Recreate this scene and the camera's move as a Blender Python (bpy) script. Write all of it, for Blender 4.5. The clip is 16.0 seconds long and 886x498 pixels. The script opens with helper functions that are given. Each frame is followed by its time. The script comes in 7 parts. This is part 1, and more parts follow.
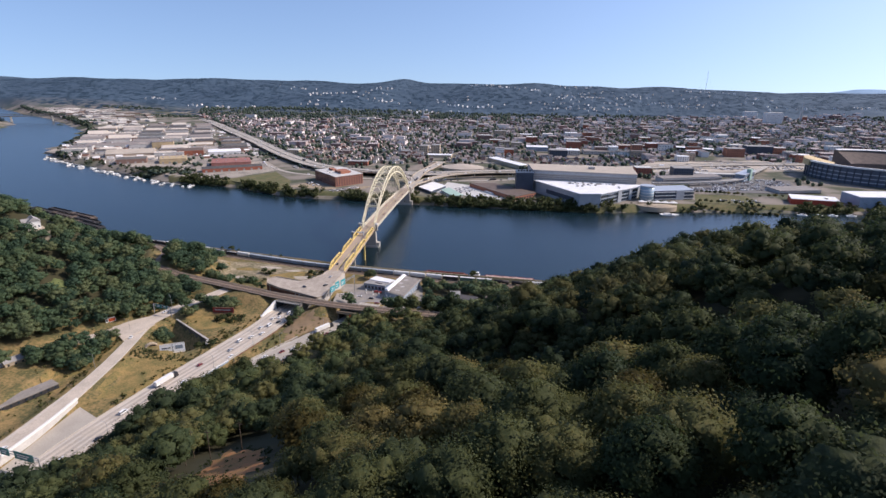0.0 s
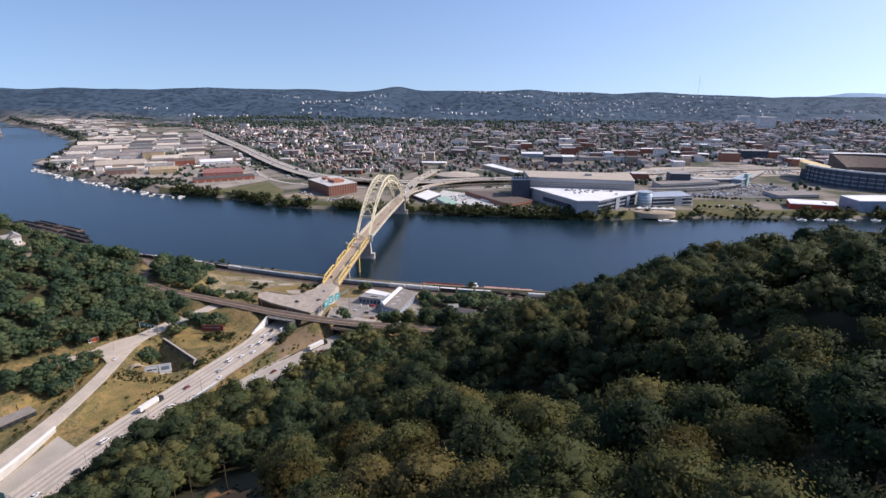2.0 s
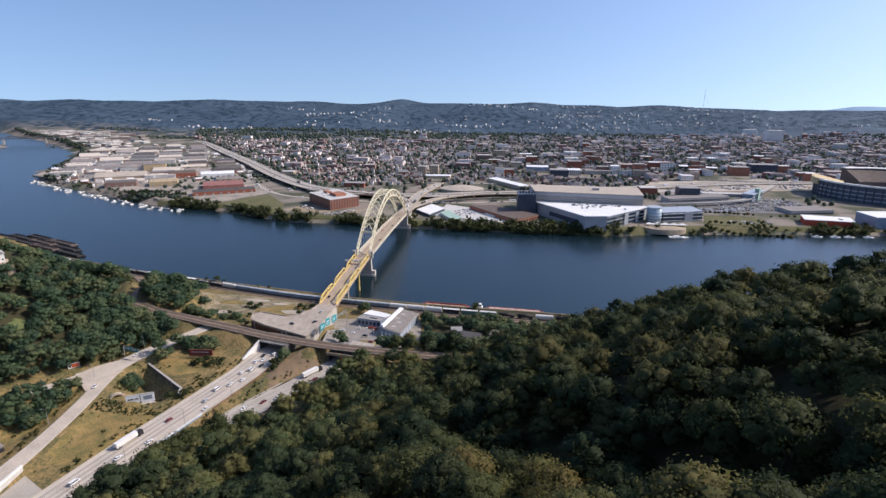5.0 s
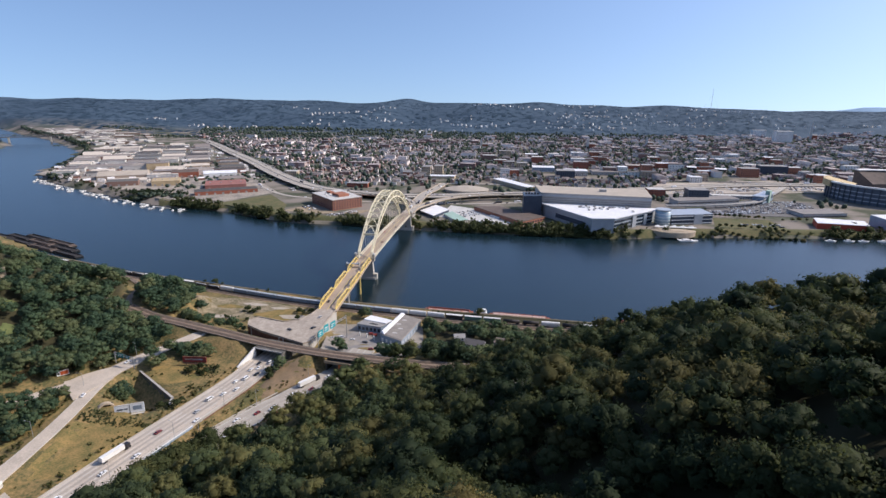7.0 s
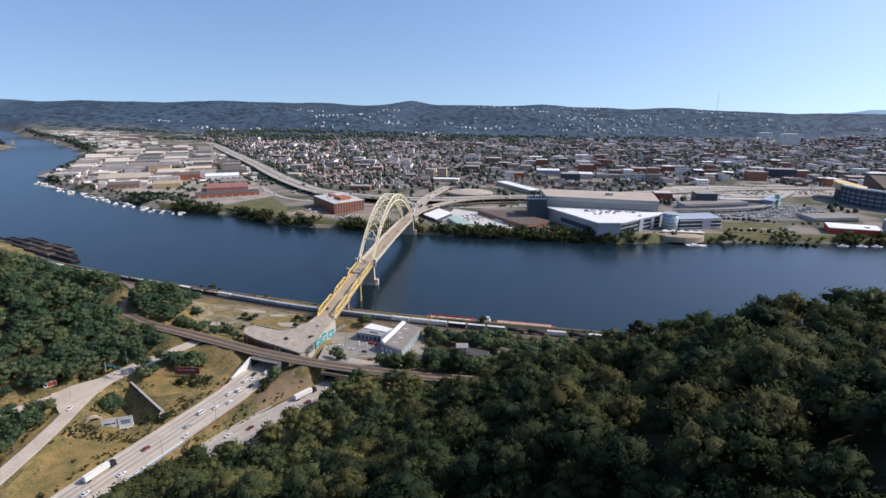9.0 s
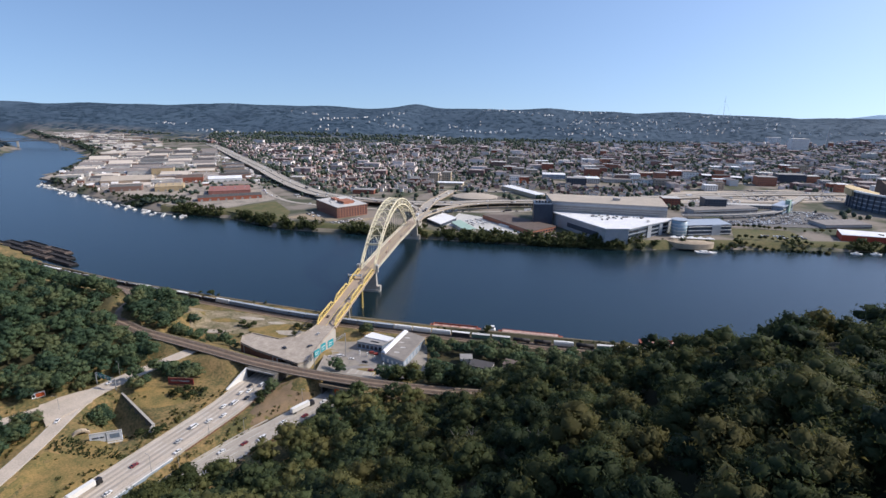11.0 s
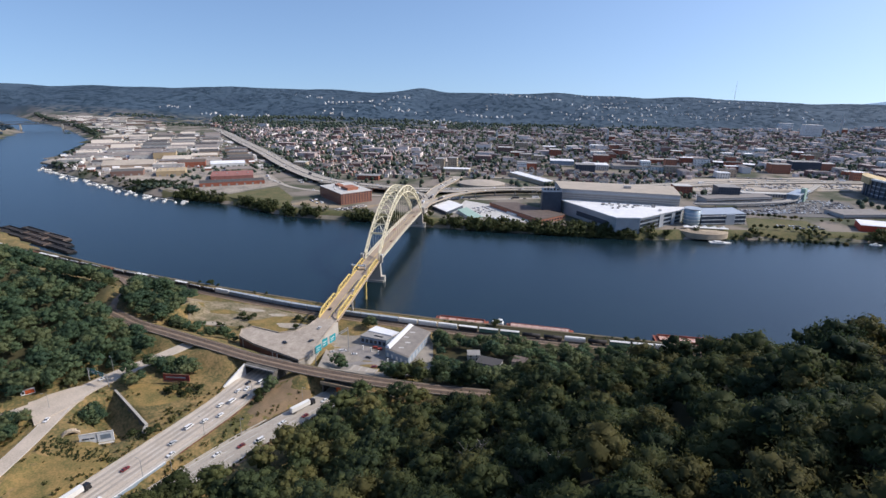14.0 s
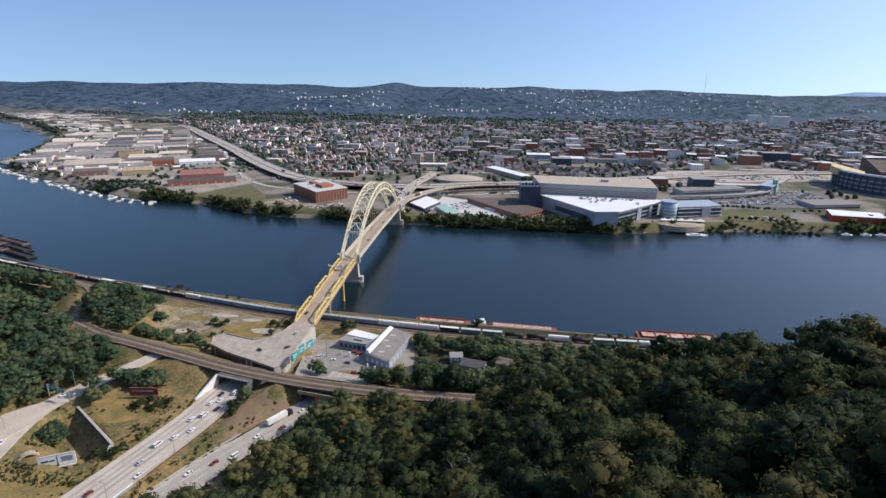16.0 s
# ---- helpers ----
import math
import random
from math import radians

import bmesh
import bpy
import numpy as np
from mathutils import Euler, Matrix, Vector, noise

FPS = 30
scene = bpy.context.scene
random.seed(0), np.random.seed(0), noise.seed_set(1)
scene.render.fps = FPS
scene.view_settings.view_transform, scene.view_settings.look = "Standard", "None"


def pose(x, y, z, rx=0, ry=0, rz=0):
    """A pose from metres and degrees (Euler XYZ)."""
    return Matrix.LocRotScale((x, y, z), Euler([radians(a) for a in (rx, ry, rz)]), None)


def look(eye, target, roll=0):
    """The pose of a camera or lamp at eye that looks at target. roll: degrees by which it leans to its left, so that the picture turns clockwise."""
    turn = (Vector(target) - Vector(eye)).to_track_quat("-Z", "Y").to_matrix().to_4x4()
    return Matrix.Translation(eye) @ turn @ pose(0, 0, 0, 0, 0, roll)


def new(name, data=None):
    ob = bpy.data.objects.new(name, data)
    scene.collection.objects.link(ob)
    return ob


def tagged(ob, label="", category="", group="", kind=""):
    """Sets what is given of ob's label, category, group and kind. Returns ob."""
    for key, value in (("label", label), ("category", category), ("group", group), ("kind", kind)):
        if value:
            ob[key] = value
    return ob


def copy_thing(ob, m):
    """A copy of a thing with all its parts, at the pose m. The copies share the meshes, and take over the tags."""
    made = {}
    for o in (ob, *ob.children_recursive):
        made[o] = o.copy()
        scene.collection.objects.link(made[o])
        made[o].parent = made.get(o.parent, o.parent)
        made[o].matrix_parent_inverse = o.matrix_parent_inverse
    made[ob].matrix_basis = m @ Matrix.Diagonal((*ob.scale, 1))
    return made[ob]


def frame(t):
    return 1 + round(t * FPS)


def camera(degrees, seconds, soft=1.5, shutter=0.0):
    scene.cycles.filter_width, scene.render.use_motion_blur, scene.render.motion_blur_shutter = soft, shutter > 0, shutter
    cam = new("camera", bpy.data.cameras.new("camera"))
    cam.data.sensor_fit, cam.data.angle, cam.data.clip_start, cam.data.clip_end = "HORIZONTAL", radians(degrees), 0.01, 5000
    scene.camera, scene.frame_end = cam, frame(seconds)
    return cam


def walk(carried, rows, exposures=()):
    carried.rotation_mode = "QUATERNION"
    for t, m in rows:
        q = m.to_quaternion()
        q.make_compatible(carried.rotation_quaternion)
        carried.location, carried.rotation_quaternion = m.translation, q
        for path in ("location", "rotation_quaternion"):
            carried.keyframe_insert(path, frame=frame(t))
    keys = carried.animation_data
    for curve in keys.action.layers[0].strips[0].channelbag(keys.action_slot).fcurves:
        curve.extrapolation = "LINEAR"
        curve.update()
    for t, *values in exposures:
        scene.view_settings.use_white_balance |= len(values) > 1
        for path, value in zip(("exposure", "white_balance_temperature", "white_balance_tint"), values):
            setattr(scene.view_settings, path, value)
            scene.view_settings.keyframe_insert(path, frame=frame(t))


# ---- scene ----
cam = camera(79.5, 16.0)
PATH = [
    (0, (147.262, -636.693, 212.014), (147.054, -634.805, 211.39), 0.9),
    (0.5, (146.136, -632.82, 211.706), (145.931, -630.931, 211.082), 0.7),
    (1, (145.116, -628.993, 211.495), (144.917, -627.103, 210.873), 0.6),
    (1.5, (144.307, -625.197, 211.432), (144.113, -623.303, 210.82), 0.4),
    (2, (143.528, -621.158, 211.609), (143.338, -619.26, 211.009), 0.4),
    (2.5, (143.039, -616.778, 211.595), (142.849, -614.876, 211.007), 0.4),
    (3, (142.583, -612.468, 211.603), (142.391, -610.562, 211.027), 0.4),
    (3.5, (142.136, -608.603, 211.727), (141.942, -606.696, 211.158), 0.5),
    (4, (141.916, -604.418, 211.485), (141.718, -602.509, 210.925), 0.5),
    (6.5, (141.133, -583.812, 210.498), (140.914, -581.904, 209.94), 0.7),
    (7, (141.276, -580.014, 210.469), (141.052, -578.107, 209.909), 0.7),
    (7.5, (141.137, -576.305, 210.405), (140.91, -574.399, 209.841), 0.7),
    (8, (141.142, -572.489, 210.181), (140.91, -570.585, 209.616), 0.7),
    (8.5, (141.058, -568.407, 209.954), (140.823, -566.5, 209.397), 0.7),
    (9, (140.83, -564.861, 209.71), (140.591, -562.954, 209.158), 0.7),
    (11.5, (138.759, -547.143, 208.721), (138.5, -545.234, 208.181), 1.0),
    (12, (138.209, -544.003, 208.764), (137.946, -542.096, 208.221), 1.1),
    (12.5, (137.436, -540.768, 208.62), (137.167, -538.865, 208.069), 1.1),
    (13, (136.802, -537.834, 208.465), (136.529, -535.932, 207.907), 1.0),
    (13.5, (135.832, -534.706, 208.268), (135.559, -532.809, 207.694), 1.1),
    (14, (134.852, -531.522, 208.221), (134.582, -529.631, 207.627), 1.1),
    (14.5, (133.81, -528.183, 207.929), (133.545, -526.296, 207.323), 1.1),
    (15, (132.919, -525.354, 207.927), (132.663, -523.467, 207.317), 1.0),
    (15.5, (131.944, -522.235, 208.196), (131.696, -520.346, 207.589), 0.9),
    (16, (131.198, -519.464, 208.322), (131.014, -517.568, 207.71), 0.8),
]
walk(cam, [(t, look(eye, target, roll)) for t, eye, target, roll in PATH], ((0.0, 0.30, 6460, 17.5), (4.0, 0.26, 6410, 16), (9.0, 0.23, 6350, 13), (16.0, 0.19, 6290, 12)))

# ---- light ----
world = bpy.data.worlds.new("sky")
scene.world = world
world.use_nodes = True
wn = world.node_tree.nodes
sky = wn.new("ShaderNodeTexSky")
sky.sky_type, sky.sun_disc = "NISHITA", False
SUN_AZ, SUN_EL = 76.0, 40.0          # azimuth clockwise from +y
sky.sun_elevation, sky.sun_rotation = radians(SUN_EL), radians(SUN_AZ)
sky.altitude, sky.air_density, sky.dust_density, sky.ozone_density = 200, 1.0, 1.7, 4.0
wn["Background"].inputs[1].default_value = 0.15
# haze lifts the low sky: look a little higher into the clear part
_co, _up, _nm = wn.new("ShaderNodeTexCoord"), wn.new("ShaderNodeVectorMath"), wn.new("ShaderNodeVectorMath")
_up.operation, _up.inputs[1].default_value, _nm.operation = "ADD", (0, 0, 0.15), "NORMALIZE"
world.node_tree.links.new(_co.outputs["Generated"], _up.inputs[0])
world.node_tree.links.new(_up.outputs[0], _nm.inputs[0])
world.node_tree.links.new(_nm.outputs[0], sky.inputs["Vector"])
world.node_tree.links.new(sky.outputs[0], wn["Background"].inputs[0])
sun = new("sun", bpy.data.lights.new("sun", "SUN"))
sun.data.energy, sun.data.angle, sun.data.color = 3.65, radians(0.6), (1.0, 0.91, 0.79)
_a, _e = radians(SUN_AZ), radians(SUN_EL)
sun.matrix_world = look((0, 0, 900), (-math.sin(_a) * math.cos(_e), -math.cos(_a) * math.cos(_e), 900 - math.sin(_e)))

# ---- materials ----
def mat(name, c1, c2=None, big=12.0, fine=1.2, rough=0.8, metal=0.0, bump=0.0, spec=0.3, island=0.0, obrand=0.0, contrast=(0.35, 0.65)):
    """A surface of two colours mixed by coarse and fine noise of that size in metres."""
    m = bpy.data.materials.new(name)
    m.use_nodes = True
    n, l = m.node_tree.nodes, m.node_tree.links
    p = n["Principled BSDF"]
    p.inputs["Roughness"].default_value, p.inputs["Metallic"].default_value = rough, metal
    p.inputs["Specular IOR Level"].default_value = spec
    c2 = c2 or tuple(v * 0.72 for v in c1)
    g = n.new("ShaderNodeNewGeometry")
    a, b = n.new("ShaderNodeTexNoise"), n.new("ShaderNodeTexNoise")
    for t, s, d in ((a, big, 4), (b, fine, 3)):
        t.inputs["Scale"].default_value, t.inputs["Detail"].default_value = 1.0 / s, d
        l.new(g.outputs["Position"], t.inputs["Vector"])
    add = n.new("ShaderNodeMath")
    add.operation = "ADD"
    l.new(a.outputs[0], add.inputs[0])
    l.new(b.outputs[0], add.inputs[1])
    half = n.new("ShaderNodeMath")
    half.operation = "MULTIPLY"
    half.inputs[1].default_value = 0.5
    l.new(add.outputs[0], half.inputs[0])
    src = half.outputs[0]
    for amount, node, out in ((island, g, "Random Per Island"), (obrand, n.new("ShaderNodeObjectInfo"), "Random")):
        if amount:
            k = n.new("ShaderNodeMath")
            k.operation, k.inputs[1].default_value, k.inputs[2].default_value = "MULTIPLY_ADD", amount, -amount / 2
            l.new(node.outputs[out], k.inputs[0])
            s = n.new("ShaderNodeMath")
            s.operation = "ADD"
            l.new(src, s.inputs[0])
            l.new(k.outputs[0], s.inputs[1])
            src = s.outputs[0]
    r = n.new("ShaderNodeValToRGB")
    r.color_ramp.elements[0].position, r.color_ramp.elements[1].position = contrast
    r.color_ramp.elements[0].color, r.color_ramp.elements[1].color = (*c1, 1), (*c2, 1)
    l.new(src, r.inputs[0])
    l.new(r.outputs[0], p.inputs["Base Color"])
    if bump:
        w = n.new("ShaderNodeBump")
        w.inputs["Strength"].default_value, w.inputs["Distance"].default_value = 0.6, bump
        l.new(b.outputs[0], w.inputs["Height"])
        l.new(w.outputs[0], p.inputs["Normal"])
    return m


def leafmat(name, stops, obrand=0.6, island=0.07, big=14.0, tone=0.0):
    """Foliage: a ramp of greens, varied leaf by leaf, tree by tree and patch by patch."""
    m = mat(name, stops[0], stops[-1], big=big, fine=0.8, rough=0.7, spec=0.2, bump=0.35, island=island, obrand=obrand, contrast=(0.2, 0.8))
    ramp = next(x for x in m.node_tree.nodes if x.type == "VALTORGB").color_ramp
    if tone:
        n, l = m.node_tree.nodes, m.node_tree.links
        rampnode = next(x for x in n if x.type == "VALTORGB")
        a, k, s = n.new("ShaderNodeAttribute"), n.new("ShaderNodeMath"), n.new("ShaderNodeMath")
        a.attribute_name = "tone"
        k.operation, k.inputs[1].default_value, k.inputs[2].default_value, s.operation = "MULTIPLY_ADD", tone, -tone / 2, "ADD"
        was = rampnode.inputs[0].links[0].from_socket
        l.new(a.outputs["Fac"], k.inputs[0])
        l.new(k.outputs[0], s.inputs[0])
        l.new(was, s.inputs[1])
        l.new(s.outputs[0], rampnode.inputs[0])
    for i, c in enumerate(stops[1:-1], 1):
        e = ramp.elements.new(0.2 + 0.6 * i / (len(stops) - 1))
        e.color = (*c, 1)
    # thin leaves let some light through
    n, l = m.node_tree.nodes, m.node_tree.links
    thin, mix = n.new("ShaderNodeBsdfTranslucent"), n.new("ShaderNodeMixShader")
    mix.inputs[0].default_value = 0.48
    l.new(next(x for x in n if x.type == "VALTORGB").outputs[0], thin.inputs[0])
    l.new(n["Principled BSDF"].outputs[0], mix.inputs[1])
    l.new(thin.outputs[0], mix.inputs[2])
    l.new(mix.outputs[0], n["Material Output"].inputs[0])
    return m


M = dict(
    # dark tone also holds the shade of the underpasses and the hollow
    dusky=mat("dusky_concrete", (0.15, 0.14, 0.125), (0.085, 0.08, 0.07), 5, 0.6, 0.9, bump=0.02),
    concrete=mat("concrete", (0.46, 0.43, 0.38), (0.36, 0.33, 0.29), 9, 0.7, 0.85, bump=0.02),
    highway=mat("highway_concrete", (0.56, 0.475, 0.385), (0.42, 0.36, 0.295), 11, 0.9, 0.85, bump=0.01, contrast=(0.4, 0.6)),
    wheeltrack=mat("tyre_darkened_concrete", (0.44, 0.385, 0.325), (0.34, 0.30, 0.255), 18, 1.2, 0.85, contrast=(0.4, 0.6)),
    asphalt=mat("asphalt", (0.19, 0.18, 0.17), (0.12, 0.115, 0.11), 10, 0.8, 0.9, bump=0.01),
    worn=mat("worn_asphalt", (0.44, 0.395, 0.335), (0.33, 0.295, 0.25), 12, 0.8, 0.9, bump=0.01),
    ballast=mat("ballast", (0.31, 0.23, 0.165), (0.185, 0.135, 0.10), 5, 0.5, 0.95, bump=0.06),
    track=mat("dirty_ties", (0.16, 0.112, 0.08), (0.085, 0.062, 0.047), 4, 0.4, 0.95, bump=0.06),
    junction=mat("stained_paving", (0.47, 0.405, 0.335), (0.29, 0.245, 0.20), 5, 1.1, 0.9, bump=0.01),
    offdirt=mat("pale_gravel", (0.50, 0.44, 0.36), (0.30, 0.255, 0.20), 6, 1.0, 0.95, bump=0.05),
    dirt=mat("dirt", (0.38, 0.30, 0.20), (0.24, 0.19, 0.13), 9, 1.0, 0.95, bump=0.05),
    rustsoil=mat("rusty_earth", (0.25, 0.17, 0.105), (0.15, 0.115, 0.07), 5, 0.7, 0.95, bump=0.06),
    field=mat("weedy_field", (0.33, 0.265, 0.18), (0.12, 0.11, 0.055), 9, 1.6, 0.95, bump=0.08, contrast=(0.40, 0.60)),
    mud=mat("muddy_bank", (0.20, 0.155, 0.105), (0.09, 0.085, 0.05), 6, 1.0, 0.95, bump=0.08),
    yard=mat("oily_yard", (0.33, 0.295, 0.25), (0.20, 0.18, 0.155), 6, 0.9, 0.95, bump=0.03),
    lot=mat("old_parking_asphalt", (0.30, 0.275, 0.255), (0.20, 0.185, 0.175), 6, 0.9, 0.9, bump=0.01),
    yardtan=mat("tan_yard", (0.40, 0.345, 0.28), (0.19, 0.17, 0.15), 26, 2, 0.9, contrast=(0.42, 0.6)),
    dustroof=mat("dusty_roofing", (0.31, 0.275, 0.24), (0.20, 0.18, 0.16), 5, 0.7, 0.85),
    rustdeck=mat("rusty_deck", (0.62, 0.46, 0.40), (0.34, 0.13, 0.09), 5, 0.8, 0.8, contrast=(0.42, 0.62)),
    redsoil=mat("red_soil", (0.42, 0.17, 0.07), (0.21, 0.14, 0.05), 8, 1.2, 0.95, bump=0.06),
    drygrass=mat("dry_grass", (0.30, 0.20, 0.075), (0.135, 0.12, 0.042), 8, 1.1, 0.95, bump=0.1, contrast=(0.40, 0.60)),
    glade=mat("long_grass", (0.15, 0.17, 0.06), (0.085, 0.11, 0.042), 5, 0.9, 0.95, bump=0.1),
    lawn=mat("lawn", (0.075, 0.09, 0.036), (0.17, 0.14, 0.066), 16, 2, 0.95, bump=0.1),
    steel=mat("steel", (0.22, 0.21, 0.20), (0.13, 0.115, 0.10), 3, 0.4, 0.5, 0.6),
    galv=mat("galvanised_steel", (0.45, 0.46, 0.47), (0.33, 0.34, 0.35), 3, 0.4, 0.5, 0.5),
    rust=mat("rust", (0.22, 0.10, 0.06), (0.11, 0.055, 0.04), 4, 0.5, 0.85, bump=0.01),
    redrust=mat("red_oxide_paint", (0.36, 0.10, 0.06), (0.22, 0.08, 0.055), 5, 0.6, 0.8, bump=0.01),
    dark=mat("dark_paint", (0.05, 0.048, 0.05), (0.025, 0.024, 0.026), 3, 0.4, 0.6),
    glass=mat("window_glass", (0.03, 0.05, 0.075), (0.015, 0.025, 0.04), 6, 2, 0.12, spec=0.8),
    poster=mat("poster_white", (0.90, 0.92, 0.94), (0.82, 0.85, 0.88), 3, 0.5, 0.5),
    white=mat("white_paint", (0.80, 0.79, 0.76), (0.66, 0.65, 0.62), 6, 0.6, 0.55),
    offwhite=mat("weathered_white", (0.62, 0.60, 0.56), (0.45, 0.43, 0.40), 6, 0.8, 0.75),
    roofwhite=mat("white_membrane", (0.84, 0.84, 0.84), (0.66, 0.66, 0.67), 12, 1.5, 0.7),
    roofgrey=mat("grey_roofing", (0.36, 0.345, 0.33), (0.25, 0.24, 0.23), 7, 0.8, 0.85),
    rooftan=mat("tan_roofing", (0.50, 0.43, 0.35), (0.38, 0.33, 0.27), 14, 1.5, 0.85),
    roofbrown=mat("brown_roofing", (0.17, 0.13, 0.11), (0.10, 0.08, 0.07), 8, 1, 0.85),
    rooftar=mat("tar_roofing", (0.13, 0.125, 0.12), (0.075, 0.07, 0.07), 8, 1, 0.85, obrand=0.5),
    brick=mat("red_brick", (0.36, 0.125, 0.075), (0.24, 0.085, 0.055), 5, 0.5, 0.85, bump=0.01),
    brickorange=mat("orange_brick", (0.40, 0.17, 0.105), (0.29, 0.125, 0.08), 5, 0.5, 0.85),
    bluegrey=mat("blue_grey_cladding", (0.30, 0.37, 0.45), (0.22, 0.28, 0.35), 8, 1, 0.5),
    metalpanel=mat("silver_cladding", (0.52, 0.55, 0.58), (0.40, 0.43, 0.47), 9, 1, 0.4, 0.3),
    darkpanel=mat("dark_blue_cladding", (0.07, 0.09, 0.12), (0.045, 0.06, 0.085), 9, 1, 0.4),
    bowl=mat("blue_grey_stand", (0.13, 0.155, 0.20), (0.085, 0.105, 0.14), 9, 1, 0.6),
    goldwall=mat("golden_stand", (0.62, 0.48, 0.26), (0.48, 0.37, 0.20), 9, 1, 0.7),
    brightred=mat("bright_red_wall", (0.56, 0.09, 0.05), (0.42, 0.07, 0.04), 6, 1, 0.7),
    garage=mat("garage_concrete", (0.47, 0.46, 0.45), (0.36, 0.35, 0.345), 12, 1.5, 0.8),
    teal=mat("teal_sign_paint", (0.02, 0.33, 0.38), (0.015, 0.25, 0.29), 2, 0.4, 0.5),
    tealdark=mat("faded_teal_paint", (0.04, 0.20, 0.20), (0.03, 0.13, 0.14), 2, 0.4, 0.6),
    orange=mat("orange_tarp", (0.62, 0.12, 0.035), (0.46, 0.09, 0.03), 2, 0.4, 0.7),
    redsign=mat("weathered_red_board", (0.34, 0.06, 0.05), (0.22, 0.05, 0.04), 3, 0.4, 0.7),
    fadedred=mat("faded_red_sheeting", (0.36, 0.17, 0.14), (0.26, 0.11, 0.09), 8, 1.2, 0.8),
    greenroof=mat("pale_green_roof", (0.38, 0.52, 0.44), (0.28, 0.40, 0.34), 6, 1, 0.7),
    yellowwall=mat("faded_yellow_wall", (0.54, 0.42, 0.25), (0.40, 0.30, 0.18), 6, 1, 0.8),
    tanwall=mat("tan_wall", (0.52, 0.42, 0.30), (0.38, 0.31, 0.23), 8, 1, 0.85),
    bridge=mat("cream_yellow_bridge_paint", (0.80, 0.73, 0.53), (0.66, 0.59, 0.41), 6, 0.7, 0.6),
    truss=mat("yellow_bridge_paint", (0.74, 0.56, 0.20), (0.58, 0.43, 0.14), 6, 0.7, 0.6),
    deck=mat("bridge_deck", (0.42, 0.33, 0.25), (0.31, 0.245, 0.19), 14, 1, 0.9),
    deadwood=mat("dead_wood", (0.34, 0.31, 0.27), (0.22, 0.20, 0.175), 2, 0.2, 0.9),
    bark=mat("bark", (0.13, 0.10, 0.075), (0.07, 0.055, 0.04), 2, 0.2, 0.95, bump=0.03),
    paleroof=mat("pale_industrial_roof", (0.60, 0.525, 0.44), (0.25, 0.22, 0.20), 30, 3, 0.8, obrand=1.1),
    indwall=mat("industrial_wall", (0.42, 0.33, 0.25), (0.24, 0.15, 0.12), 10, 1.5, 0.85, obrand=0.8),
    housewall=mat("house_wall", (0.76, 0.72, 0.68), (0.28, 0.16, 0.13), 60, 20, 0.8, obrand=1.6, island=0.0),
    houseroof=mat("house_roof", (0.16, 0.145, 0.14), (0.30, 0.25, 0.23), 50, 20, 0.85, obrand=1.2),
    citywall=mat("city_wall", (0.74, 0.68, 0.65), (0.24, 0.145, 0.125), 40, 15, 0.8, island=1.3),
    cityroof=mat("city_roof", (0.14, 0.125, 0.125), (0.38, 0.32, 0.30), 40, 15, 0.85, island=1.2),
    tyre=mat("tyre", (0.03, 0.03, 0.03), (0.02, 0.02, 0.02), 1, 0.2, 0.9),
)
CAR_PAINT = [mat("car_paint_" + k, c, tuple(v * 0.8 for v in c), 2, 0.5, 0.3, spec=0.6) for k, c in
             (("white", (0.82, 0.82, 0.82)), ("silver", (0.5, 0.51, 0.53)), ("black", (0.02, 0.02, 0.025)), ("maroon", (0.22, 0.03, 0.03)), ("red", (0.5, 0.04, 0.03)))]
M["leaf"] = leafmat("leaves", [(0.0476, 0.064, 0.0294), (0.0828, 0.0986, 0.0371), (0.1254, 0.128, 0.0461), (0.1882, 0.151, 0.055)])
M["leafwood"] = leafmat("woodland_leaves", [(0.030, 0.048, 0.023), (0.051, 0.071, 0.029), (0.075, 0.091, 0.035), (0.115, 0.108, 0.040)], obrand=0, tone=0.7)
# raised and cooled a little for the haze over the west slope
M["leafwest"] = leafmat("slope_leaves", [(0.051, 0.090, 0.054), (0.077, 0.126, 0.067), (0.110, 0.154, 0.076), (0.150, 0.176, 0.084)], obrand=0, tone=0.7)
M["leaffoot"] = leafmat("foot_slope_leaves", [(0.051, 0.074, 0.036), (0.085, 0.112, 0.047), (0.126, 0.144, 0.056), (0.180, 0.170, 0.065)], obrand=0, tone=0.7)
M["leafdark"] = leafmat("dark_leaves", [(0.0257, 0.0438, 0.0206), (0.0477, 0.0682, 0.0271), (0.0798, 0.094, 0.036)])
M["leafgold"] = leafmat("turning_leaves", [(0.0475, 0.0523, 0.0158), (0.0792, 0.0697, 0.0198), (0.1188, 0.0832, 0.0222)])
# lighter and bluer than the near leaves, to carry the haze
M["leaftown"] = leafmat("hazy_town_leaves", [(0.064, 0.098, 0.080), (0.094, 0.128, 0.096), (0.128, 0.154, 0.104)], obrand=0, tone=0.6)
# distance haze is mixed into this blue, over ordinary green foliage
M["farwood"] = leafmat("hazy_far_foliage", [(0.038, 0.072, 0.110), (0.049, 0.087, 0.127), (0.062, 0.103, 0.143)], obrand=0, big=260, island=0.05)

